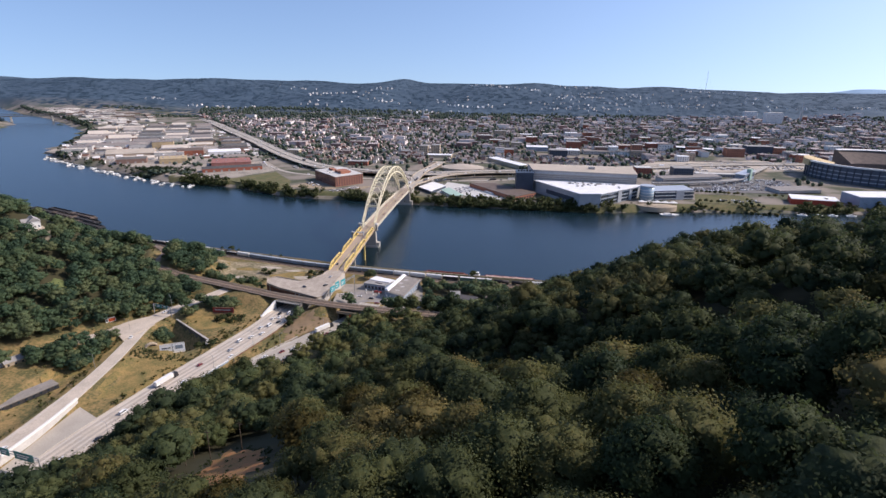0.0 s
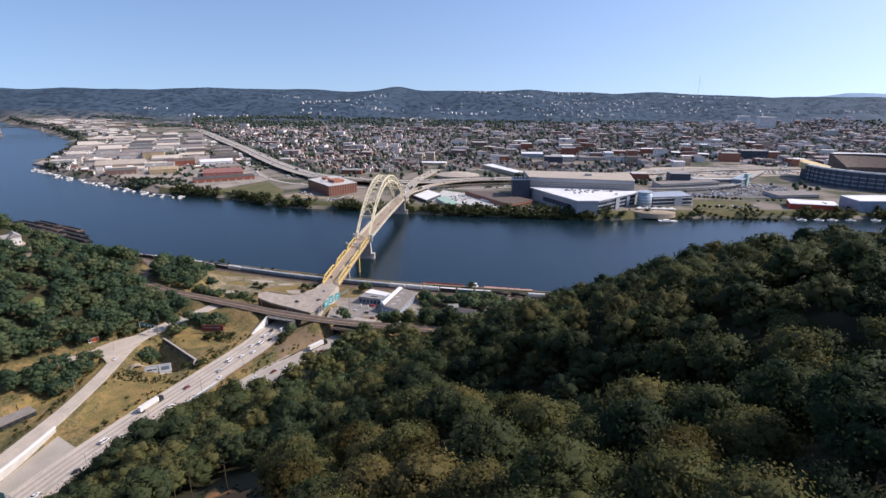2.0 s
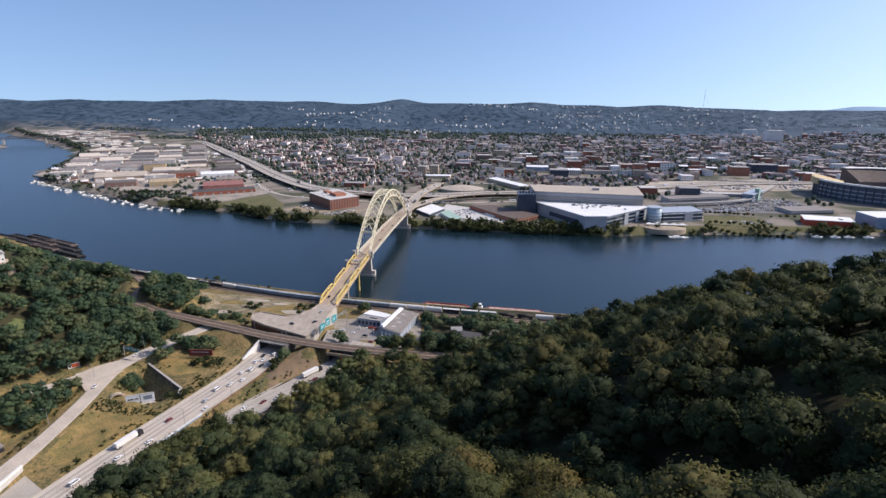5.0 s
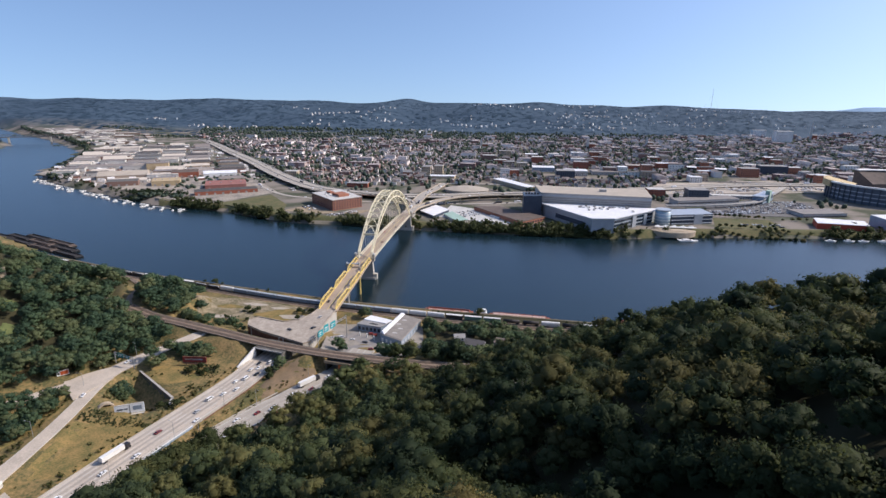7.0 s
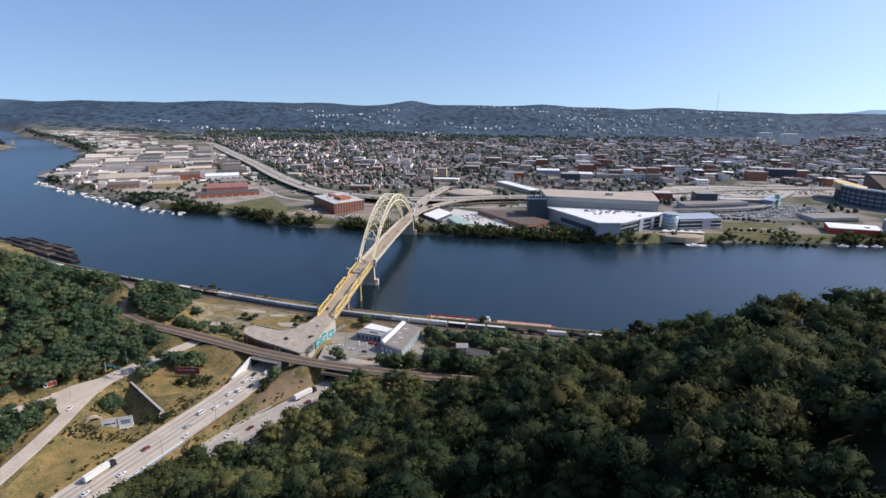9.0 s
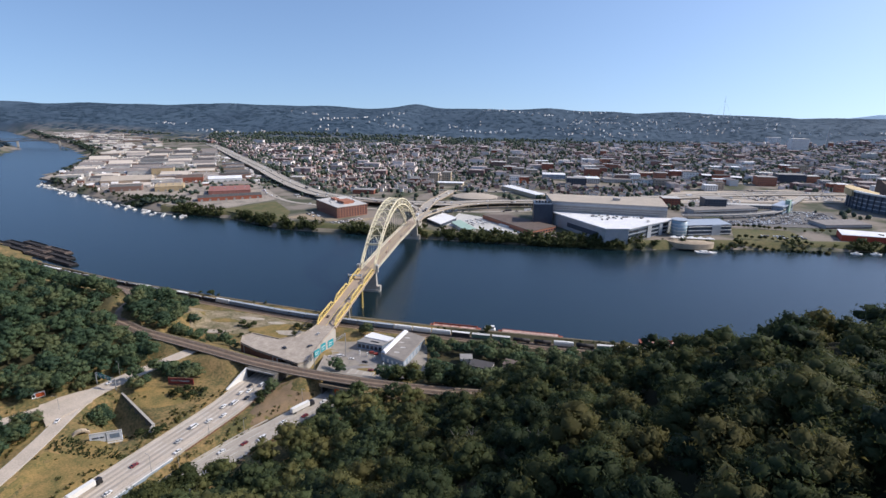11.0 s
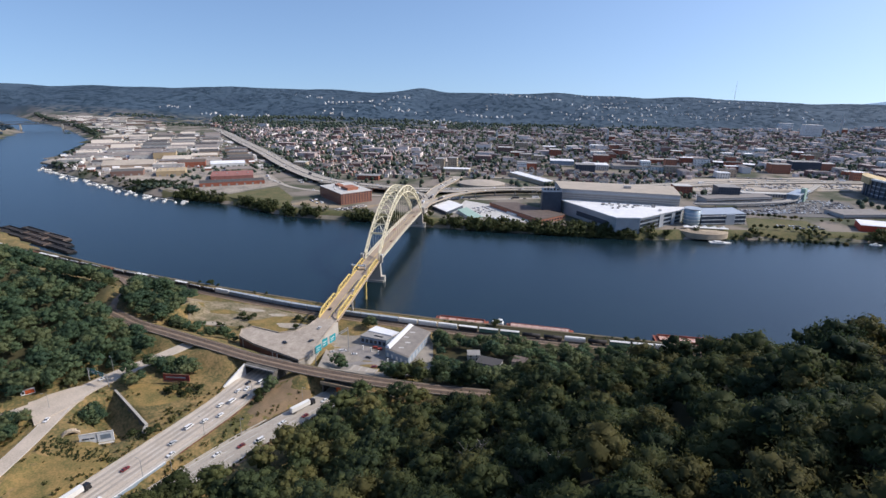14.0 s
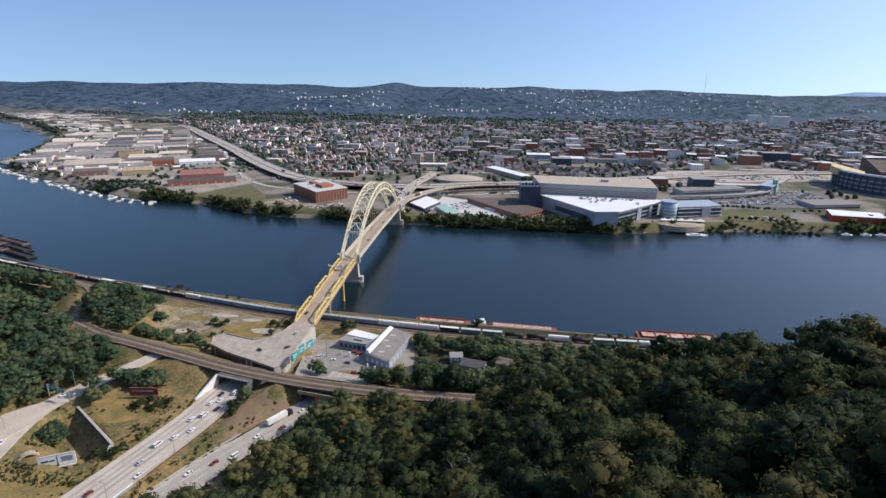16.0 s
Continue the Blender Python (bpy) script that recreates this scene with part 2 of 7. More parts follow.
# river: dark water that mirrors the sky over small waves
M["water"] = mat("river_water", (0.004, 0.014, 0.021), (0.006, 0.018, 0.023), 160, 40, 0.23, spec=0.5)
_n, _l = M["water"].node_tree.nodes, M["water"].node_tree.links
_g, _w, _b = _n.new("ShaderNodeNewGeometry"), _n.new("ShaderNodeTexNoise"), _n.new("ShaderNodeBump")
_w.inputs["Scale"].default_value, _w.inputs["Detail"].default_value = 0.22, 6
_b.inputs["Strength"].default_value, _b.inputs["Distance"].default_value = 0.25, 0.5
_l.new(_g.outputs["Position"], _w.inputs["Vector"])
_l.new(_w.outputs[0], _b.inputs["Height"])
_l.new(_b.outputs[0], _n["Principled BSDF"].inputs["Normal"])
_n["Principled BSDF"].inputs["IOR"].default_value = 1.62


# ---- mesh helpers ----
class Build:
    """Collects vertices and faces of one mesh."""

    def __init__(self):
        self.v, self.f = [], []

    def poly(self, pts):
        k = len(self.v)
        self.v += [tuple(p) for p in pts]
        self.f.append(tuple(range(k, k + len(pts))))
        return self

    def prism(self, pts, z0, z1, top=None):
        """An upright prism over the outline pts (counter-clockwise); top: another outline for its upper end."""
        k, n, top = len(self.v), len(pts), top or pts
        self.v += [(p[0], p[1], z0) for p in pts] + [(p[0], p[1], z1) for p in top]
        self.f += [tuple(range(k + n - 1, k - 1, -1)), tuple(range(k + n, k + 2 * n))]
        self.f += [(k + i, k + (i + 1) % n, k + n + (i + 1) % n, k + n + i) for i in range(n)]
        return self

    def box(self, x0, x1, y0, y1, z0, z1):
        return self.prism([(x0, y0), (x1, y0), (x1, y1), (x0, y1)], z0, z1)

    def gable(self, x0, x1, y0, y1, z0, z1, over=0.4):
        """A pitched roof whose ridge runs along x."""
        k, ym = len(self.v), (y0 + y1) / 2
        x0, x1, y0, y1 = x0 - over, x1 + over, y0 - over, y1 + over
        self.v += [(x0, y0, z0), (x1, y0, z0), (x1, y1, z0), (x0, y1, z0), (x0, ym, z1), (x1, ym, z1)]
        self.f += [(k, k + 1, k + 5, k + 4), (k + 2, k + 3, k + 4, k + 5), (k + 1, k + 2, k + 5), (k + 3, k, k + 4), (k + 3, k + 2, k + 1, k)]
        return self

    def beam(self, a, b, w, h=None):
        """A square bar from a to b."""
        a, b, h = Vector(a), Vector(b), h or w
        d = (b - a).normalized()
        s = d.cross(Vector((0, 0, 1)))
        s = (s if s.length > 0.01 else Vector((1, 0, 0))).normalized()
        u = s.cross(d)
        k = len(self.v)
        for p in (a, b):
            self.v += [tuple(p + s * i * w / 2 + u * j * h / 2) for i, j in ((-1, -1), (1, -1), (1, 1), (-1, 1))]
        self.f += [(k + 3, k + 2, k + 1, k), (k + 4, k + 5, k + 6, k + 7)]
        self.f += [(k + i, k + (i + 1) % 4, k + 4 + (i + 1) % 4, k + 4 + i) for i in range(4)]
        return self

    def tube(self, a, b, r0, r1=None, n=8):
        a, b, r1 = Vector(a), Vector(b), r0 if r1 is None else r1
        d = (b - a).normalized()
        s = d.orthogonal().normalized()
        u = d.cross(s)
        k = len(self.v)
        for p, r in ((a, r0), (b, r1)):
            self.v += [tuple(p + (s * math.cos(6.28319 * i / n) + u * math.sin(6.28319 * i / n)) * r) for i in range(n)]
        self.f += [tuple(range(k + n - 1, k - 1, -1)), tuple(range(k + n, k + 2 * n))]
        self.f += [(k + i, k + (i + 1) % n, k + n + (i + 1) % n, k + n + i) for i in range(n)]
        return self

    def strip(self, pts, left, right, thick):
        """A slab along the line pts (x, y, z), from left to right of it; both may be lists."""
        n, k = len(pts), len(self.v)
        for i, p in enumerate(pts):
            a, b = Vector(pts[max(i - 1, 0)][:2]), Vector(pts[min(i + 1, n - 1)][:2])
            d = (b - a).normalized()
            s = Vector((d.y, -d.x))
            lo, hi = (left[i] if isinstance(left, list) else left), (right[i] if isinstance(right, list) else right)
            for z in (p[2], p[2] - thick):
                self.v += [(p[0] + s.x * lo, p[1] + s.y * lo, z), (p[0] + s.x * hi, p[1] + s.y * hi, z)]
        for i in range(n - 1):
            a, b = k + 4 * i, k + 4 * i + 4
            self.f += [(a, a + 1, b + 1, b), (a + 2, b + 2, b + 3, a + 3), (a, b, b + 2, a + 2), (a + 1, a + 3, b + 3, b + 1)]
        e = k + 4 * (n - 1)
        self.f += [(k, k + 2, k + 3, k + 1), (e, e + 1, e + 3, e + 2)]
        return self

    def mesh(self, name, material, smooth=False):
        me = bpy.data.meshes.new(name)
        me.from_pydata(self.v, [], self.f)
        me.materials.append(material)
        if smooth:
            me.shade_smooth()
        me.update()
        return me


def part(name, b, material, parent, label="", smooth=False):
    ob = new(name, b if isinstance(b, bpy.types.Mesh) else b.mesh(name, material, smooth))
    ob.parent = parent
    return tagged(ob, label) if label else ob


def thing(name, m, label, category, group="", kind=""):
    ob = new(name)
    ob.empty_display_size = 0.5
    ob.matrix_world = m if isinstance(m, Matrix) else pose(*m)
    return tagged(ob, label, category, group, kind)


def setting(name, b, material, label, category, smooth=False):
    ob = new(name, b if isinstance(b, bpy.types.Mesh) else b.mesh(name, material, smooth))
    return tagged(ob, label, category, "", "structure")


def soup(name, verts, faces, material, smooth=False, normals=None):
    """A mesh from arrays of vertices and of faces with equal numbers of corners."""
    me = bpy.data.meshes.new(name)
    verts, faces = np.asarray(verts, np.float32), np.asarray(faces, np.int32)
    k = faces.shape[1]
    me.vertices.add(len(verts))
    me.vertices.foreach_set("co", verts.ravel())
    me.loops.add(faces.size)
    me.loops.foreach_set("vertex_index", faces.ravel())
    me.polygons.add(len(faces))
    me.polygons.foreach_set("loop_start", np.arange(len(faces), dtype=np.int32) * k)
    me.update(calc_edges=True)
    me.materials.append(material)
    if smooth:
        me.shade_smooth()
    if normals is not None:
        me.normals_split_custom_set_from_vertices(np.asarray(normals, np.float32))
    return me


def line_at(poly, x):
    return np.interp(x, [p[0] for p in poly], [p[1] for p in poly])


def dist_to(poly, x, y):
    """Distance from the line poly (x, y, z), and the line's height there, for arrays x, y."""
    best, zz = np.full(np.shape(x), 1e9), np.zeros(np.shape(x))
    for a, b in zip(poly[:-1], poly[1:]):
        dx, dy = b[0] - a[0], b[1] - a[1]
        if not dx and not dy:
            continue
        s = np.clip(((x - a[0]) * dx + (y - a[1]) * dy) / (dx * dx + dy * dy), 0, 1)
        d = np.hypot(x - a[0] - s * dx, y - a[1] - s * dy)
        near = d < best
        best, zz = np.where(near, d, best), np.where(near, a[2] + s * (b[2] - a[2]), zz)
    return best, zz


def smooth_line(pts, step=8.0):
    """A smooth curve through pts, in steps of about that many metres."""
    p = [Vector(q) for q in pts]
    out = []
    for i in range(len(p) - 1):
        a, b, c, d = p[max(i - 1, 0)], p[i], p[i + 1], p[min(i + 2, len(p) - 1)]
        n = max(1, int((c - b).length / step))
        for j in range(n):
            t = j / n
            out.append(0.5 * (2 * b + (c - a) * t + (2 * a - 5 * b + 4 * c - d) * t * t + (3 * b - a - 3 * c + d) * t ** 3))
    return [tuple(q) for q in out + [p[-1]]]


# ---- plan ----
SHORE_S = [(-4900, 2600), (-2600, 1900), (-1790, 1290), (-1500, 830), (-900, 260), (-447, 21), (-287, -28), (-159, -54), (-7, -81), (73, -89), (329, -104), (900, -120), (4900, -300)]
SHORE_N = [(-4900, 3300), (-2600, 2130), (-2130, 1760), (-1790, 1539), (-1352, 1172), (-1182, 939), (-1080, 724), (-962, 568), (-830, 497), (-695, 426), (-502, 334), (-365, 312),
           (-227, 250), (-103, 246), (71, 229), (313, 227), (397, 251), (564, 276), (703, 290), (1300, 350), (4900, 700)]
HWY_A = smooth_line([(-20, -190, 16.6), (-30, -235, 17), (-36, -272, 17), (-47, -312, 17), (-62, -365, 17), (-76, -430, 17), (-86, -520, 17), (-95, -640, 17)])
HWY_B = smooth_line([(34, -205, 14), (26, -240, 14), (13, -263, 14), (-3, -290, 14), (-17, -317, 14), (-37, -365, 14), (-51, -420, 14), (-61, -500, 14)])
RAMP = smooth_line([(-96, -205, 22), (-110, -237, 22), (-121, -258, 21), (-128, -282, 20.5), (-121, -310, 20), (-114, -345, 20), (-109, -385, 20.5), (-107, -430, 21.5), (-112, -500, 23)])
LANE = smooth_line([(-138, -288, 20.6), (-146, -300, 20.7), (-157, -315, 20.8), (-168, -330, 21), (-177, -345, 21.2), (-187, -366, 21.5), (-200, -395, 22)])
RAIL = smooth_line([(-330, -150, 26), (-258, -156, 25.5), (-195, -172, 25), (-155, -190, 25), (-115, -202, 25), (-75, -214, 25), (-35, -226, 25), (10, -235, 25), (55, -240, 25), (105, -242, 25), (170, -238, 25), (260, -215, 24)])
SHORELINE_RAIL = smooth_line([(-620, 60, 9), (-500, 5, 9), (-400, -25, 9), (-314, -48, 9), (-205, -74, 9), (-107, -97, 9), (-49, -109, 9), (29, -119, 9), (101, -126, 9), (192, -131, 9), (315, -134, 9), (600, -150, 9)])
SPUR = smooth_line([(-330, -52, 9.5), (-290, -62, 11), (-250, -85, 15), (-222, -115, 19), (-205, -150, 24), (-190, -172, 25)])
RAVINE = [(140, -446, 0), (168, -472, 0), (208, -512, 0), (250, -530, 0)]
SHOULDER = [(172, -392, 0), (204, -412, 0), (232, -372, 0), (246, -358, 0)]
KNOLL = [(-16, -396, 0), (-19, -432, 0)]
CLEARING = (63, -500, 14)


def in_clearing(x, y, grow=0.0):
    u, v = (x - CLEARING[0]) * 0.52 - (y - CLEARING[1]) * 0.854, (x - CLEARING[0]) * 0.854 + (y - CLEARING[1]) * 0.52
    return (u / (46 + grow)) ** 2 + (v / (CLEARING[2] + grow)) ** 2 < 1


def ground_z(x, y):
    """The height of the bare ground."""
    x, y = np.asarray(x, float), np.asarray(y, float)
    ys, yn = line_at(SHORE_S, x), line_at(SHORE_N, x)
    step = lambda v, a, b: (lambda t: t * t * (3 - 2 * t))(np.clip((v - a) / (b - a), 0, 1))
    rough = 1.2 * np.sin(x / 31.0 + y / 47.0) * np.sin(y / 29.0 - x / 53.0)
    south, north = step(ys - y, -3, 16), step(y - yn, -3, 20)
    z = -4 + 13 * np.maximum(south, north)
    z += south * 8 * step(-y, 185, 232) * step(x, -420, -300)
    hill = 0.4 * x - 0.35 * y - 112 + 3 * rough
    hill = np.where(hill > 135, 135 + 40 * np.tanh((hill - 135) / 40), hill)
    front = 10 + 0.95 * (-205 - y)
    front -= 14 * step(x, 225, 285)
    hill = np.minimum(hill, front) - 0.0006 * np.maximum(x - 420, 0) ** 1.5
    # a ravine crosses the slope below the brow, and a wooded shoulder rises beyond it
    dv = dist_to(RAVINE, x, y)[0]
    ds = dist_to(SHOULDER, x, y)[0]
    dk = dist_to(KNOLL, x, y)[0]
    hill += 11 * np.exp(-(dk / 24) ** 2) + 8 * np.exp(-(ds / 30) ** 2) - 15 * np.exp(-(dv / 21) ** 2) - 11 * step(x, 255, 335)
    west = np.maximum(-142 - x, 0)
    left = np.minimum(20.5 + np.where(west < 55, 0.0036 * west ** 2, 10.9 + 0.48 * (west - 55)), 96 + rough) * (x < -142)
    left = np.minimum(left, 10 + 0.62 * (ys - 58 - y))
    up = np.maximum(hill, left)
    z = np.where(y < ys - 10, np.maximum(z, z + np.log1p(np.exp(np.clip((up - z) / 3.0, -20, 20))) * 3.0 * (up - z < 60) + (up - z) * (up - z >= 60)), z)
    # hills beyond the town
    far = step(y + 0.12 * np.abs(x), 1900, 3900)
    far = far * (1 - 0.92 * step((x - 140) / np.maximum(y + 560, 1), 0.62, 0.81))
    bump = sum(h * np.exp(-((x - cx) / w) ** 2) for cx, h, w in ((-760, 34, 150), (-40, 16, 220), (420, 20, 170), (-2100, 12, 500), (2500, -26, 500)))
    roll = np.sin(x / 410 + 0.7) * np.cos(y / 530) + 0.6 * np.sin(x / 170 + y / 240) + 0.5 * np.sin(x / 95 - 1.1)
    spurs = np.sin(x / 230 + 1.5 * np.sin(y / 420)) + 0.7 * np.sin(y / 150 + x / 340) + 0.5 * np.sin(x / 120 - y / 260)
    z = np.where(y > yn, z + far * (110 + 9 * roll + bump) + 4 * far * (1 - far) * 15 * spurs + 6 * step(y, 700, 1600), z)
    z = np.where((y < ys) & (x < -1000), z + 60 * step(ys - y, 100, 900), z)
    # banks and cuttings along the lines
    d, h = dist_to(RAIL, x, y)
    z = np.where(d < 6.5, h - 0.6, np.where(d < 26, np.where(z < h, np.maximum(z, h - 0.6 - (d - 6.5) * 0.62), np.minimum(z, h - 0.6 + (d - 6.5) * 0.9)), z))
    d, h = dist_to(SPUR, x, y)
    z = np.where(d < 4, h - 0.6, np.where(d < 16, np.where(z < h, np.maximum(z, h - 0.6 - (d - 4) * 0.6), np.minimum(z, h - 0.6 + (d - 4) * 0.9)), z))
    for line, half, bank in ((RAMP, 9.0, 0.5), (LANE, 6.5, 0.5), (HWY_A, 13, 0.45), (HWY_B, 11.0, 1.3), (SHORELINE_RAIL, 7, 0.5)):
        d, h = dist_to(line, x, y)
        t = np.maximum(d - half, 0)
        z = np.where(d < half + 25, np.clip(z, h - 0.5 - bank * t, h - 0.5 + bank * t), z)
    # the slip road's raised tail stands clear of the lower ground beside it
    d, h = dist_to([q for q in RAMP if q[1] < -372], x, y)
    tail = np.interp(y, [q[1] for q in RAMP[::-1]], [q[0] for q in RAMP[::-1]])
    z = np.where((y < -380) & (x > tail + 6.6) & (d < 30), np.minimum(z, 16.5), z)
    # hollow below the retaining wall
    u, v = (x + 111.5) * 0.833 - (y + 268.3) * 0.553, -(x + 111.5) * 0.553 - (y + 268.3) * 0.833
    dug = step(v, 0.5, 5) * (1 - step(v, 15, 27)) * step(u, 1, 9) * (1 - step(u, 46, 56))
    dr = dist_to(RAMP, x, y)[0]
    da = dist_to(HWY_A, x, y)[0]
    z -= dug * 10 * step(dr, 7, 15) * step(da, 15, 22)
    return z


GX = np.unique(np.concatenate([np.linspace(-4900, -1000, 60), np.linspace(-1000, -440, 40), np.arange(-440, 420, 5.0), np.linspace(420, 1200, 50), np.linspace(1200, 4900, 60)]))
GY = np.unique(np.concatenate([np.linspace(-1500, -680, 16), np.arange(-680, -60, 5.0), np.arange(-60, 420, 16.0), np.linspace(420, 1900, 60), np.linspace(1900, 4300, 60)]))


def build_ground():
    xx, yy = np.meshgrid(GX, GY)
    zz = ground_z(xx, yy)
    nx, ny = len(GX), len(GY)
    i = (np.arange(ny - 1)[:, None] * nx + np.arange(nx - 1)).ravel()
    return soup("ground", np.stack([xx, yy, zz], -1).reshape(-1, 3), np.stack([i, i + 1, i + nx + 1, i + nx], -1), ground_material(), True)


def ground_material():
    m = mat("ground_cover", (0.095, 0.092, 0.036), (0.30, 0.20, 0.085), 13, 1.6, 0.95, bump=0.15, contrast=(0.42, 0.62))
    n, l = m.node_tree.nodes, m.node_tree.links
    near = next(x for x in n if x.type == "VALTORGB")
    town, wood = n.new("ShaderNodeValToRGB"), n.new("ShaderNodeValToRGB")
    # wood: ground of the far hills, its blue standing in for haze
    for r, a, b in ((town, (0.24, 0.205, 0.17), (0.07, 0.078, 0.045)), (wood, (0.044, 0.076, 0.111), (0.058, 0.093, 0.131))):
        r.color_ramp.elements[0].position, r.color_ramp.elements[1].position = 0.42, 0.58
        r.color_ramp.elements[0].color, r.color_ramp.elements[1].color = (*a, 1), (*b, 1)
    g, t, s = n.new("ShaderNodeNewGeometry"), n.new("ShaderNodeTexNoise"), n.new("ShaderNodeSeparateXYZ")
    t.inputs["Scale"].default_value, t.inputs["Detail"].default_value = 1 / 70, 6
    l.new(g.outputs["Position"], t.inputs["Vector"])
    l.new(g.outputs["Position"], s.inputs[0])
    for r in (town, wood):
        l.new(t.outputs[0], r.inputs[0])
    src = near.outputs[0]
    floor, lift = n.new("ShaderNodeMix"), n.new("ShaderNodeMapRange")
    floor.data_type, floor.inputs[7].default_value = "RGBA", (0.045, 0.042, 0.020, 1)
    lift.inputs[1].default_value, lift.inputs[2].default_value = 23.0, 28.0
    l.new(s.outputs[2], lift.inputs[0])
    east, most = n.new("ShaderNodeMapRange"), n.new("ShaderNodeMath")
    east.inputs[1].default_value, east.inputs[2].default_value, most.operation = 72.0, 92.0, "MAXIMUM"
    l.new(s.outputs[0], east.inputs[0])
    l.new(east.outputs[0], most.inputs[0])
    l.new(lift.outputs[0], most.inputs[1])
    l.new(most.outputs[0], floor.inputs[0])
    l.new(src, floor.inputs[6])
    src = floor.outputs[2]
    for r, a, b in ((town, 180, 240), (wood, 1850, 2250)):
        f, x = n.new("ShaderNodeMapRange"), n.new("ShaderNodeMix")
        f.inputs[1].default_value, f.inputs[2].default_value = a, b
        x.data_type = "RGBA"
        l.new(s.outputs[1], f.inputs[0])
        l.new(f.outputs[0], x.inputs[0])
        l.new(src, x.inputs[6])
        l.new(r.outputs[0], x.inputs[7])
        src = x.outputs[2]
    l.new(src, n["Principled BSDF"].inputs["Base Color"])
    return m


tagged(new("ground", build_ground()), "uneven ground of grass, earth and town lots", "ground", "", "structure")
wat = Build()
_xs = [p[0] for p in SHORE_S]
wat.poly([(-4900, -900, 0), (4900, -900, 0), (4900, 1200, 0), (-4900, 3900, 0)])
setting("water", wat, M["water"], "dark blue river with small ripples", "river")

# ---- roads and rails ----
def along(line, s):
    """The place and direction s metres along a line."""
    for a, b in zip(line[:-1], line[1:]):
        a, b = Vector(a), Vector(b)
        d = (b - a).length
        if s <= d:
            return a + (b - a) * (s / d), (b - a).normalized()
        s -= d
    return b, (b - a).normalized()


def beside(line, s, off, dz=0.0, flip=False):
    """A pose beside a line, whose x axis runs along it."""
    p, d = along(line, s)
    q = p + Vector((d.y, -d.x, 0)) * off
    return pose(q.x, q.y, q.z + dz, 0, 0, math.degrees(math.atan2(d.y, d.x)) + (180 if flip else 0))


def road(name, line, left, right, material, label, thick=0.45, marks=(), dashes=(), seams=()):
    ob = setting(name, Build().strip(line, left, right, thick), material, label, "road")
    b = Build()
    for off in marks:
        b.strip([(x, y, z + 0.03) for x, y, z in line], off - 0.16, off + 0.16, 0.02)
    for off in dashes:
        for i in range(0, len(line) - 1, 2):
            b.strip([(x, y, z + 0.03) for x, y, z in line[i:i + 2]], off - 0.18, off + 0.18, 0.02)
    if marks or dashes:
        part("lane_marking", b, M["offwhite"], ob, "worn white lane lines")
    if seams:
        b = Build()
        for off in dashes:
            b.strip([(x, y, z + 0.012) for x, y, z in line], off + 0.9, off + 2.7, 0.02)
        part("wheel_track", b, M["wheeltrack"], ob, "lane darkened by tyres")
        b = Build()
        for off in seams:
            b.strip([(x, y, z + 0.02) for x, y, z in line], off - 0.12, off + 0.12, 0.02)
        part("seam", b, M["roofgrey"], ob, "dark tarred joints between lanes")
    return ob


def parapet(name, line, off, height, material, label, parent=None, thick=0.4, below=0.5):
    b = Build().strip([(x, y, z + height) for x, y, z in line], off - thick / 2, off + thick / 2, height + below)
    return part(name, b, material, parent, label) if parent else setting(name, b, material, label, "wall")


hwy_a = road("highway", HWY_A, -10.2, 12.2, M["highway"], "wide pale concrete highway with several lanes", marks=(-8.6, 10.5), dashes=(-4.4, -0.6, 3.1, 6.8), seams=(-7.2, -2.4, 1.3, 8.9))
parapet("barrier", HWY_A, -10.5, 0.9, M["concrete"], "low concrete barrier along the highway", hwy_a)
parapet("kerb", HWY_A, 12.4, 0.35, M["concrete"], "", hwy_a)
hwy_b = road("highway", HWY_B, -9.6, 9.6, M["worn"], "lower concrete carriageway beside the wooded slope", marks=(-8.2, 8.0), dashes=(-2.8, 2.6), seams=(-0.2, 5.2))
parapet("barrier", HWY_B, -9.9, 0.8, M["concrete"], "", hwy_b)
parapet("barrier", HWY_B[9:], 9.9, 0.8, M["concrete"], "", hwy_b)
fence = thing("fence", (0, 0, 0), "brown timber fence along the lower carriageway", "fence")
for i in range(34):
    m = beside(HWY_B, 58 + 1.6 * i, -11.2)
    part("board", Build().box(-0.62, 0.62, -0.08, 0.08, -1.2, 2.3 + 0.25 * (i % 3)).mesh("board", M["rust"]), None, fence).matrix_world = m
for i in range(9):
    m = beside(HWY_B, 58 + 6.4 * i, -11.5)
    part("post", Build().box(-0.16, 0.16, -0.16, 0.16, -1.2, 2.9).mesh("post", M["bark"]), None, fence).matrix_world = m
_w = [float(np.interp(y, [-400, -360, -305, -288, -258, -235], [6.2, 4.8, 4.5, 6.8, 6.4, 5.2])) for _, y, _ in RAMP]
ramp = road("road", RAMP, [-v for v in _w], _w, M["highway"], "pale worn slip road widening at a fork", marks=(-4.4, 4.4))
road("road", LANE, -4.2, 4.2, M["highway"], "narrow pale lane turning off the slip road")
setting("pavement", Build().prism([(-127, -311), (-120, -283), (-132, -270), (-137, -274), (-151, -291), (-142, -299)], 19.6, 20.62), M["highway"], "wide paved apron where the lane joins the slip road", "road")
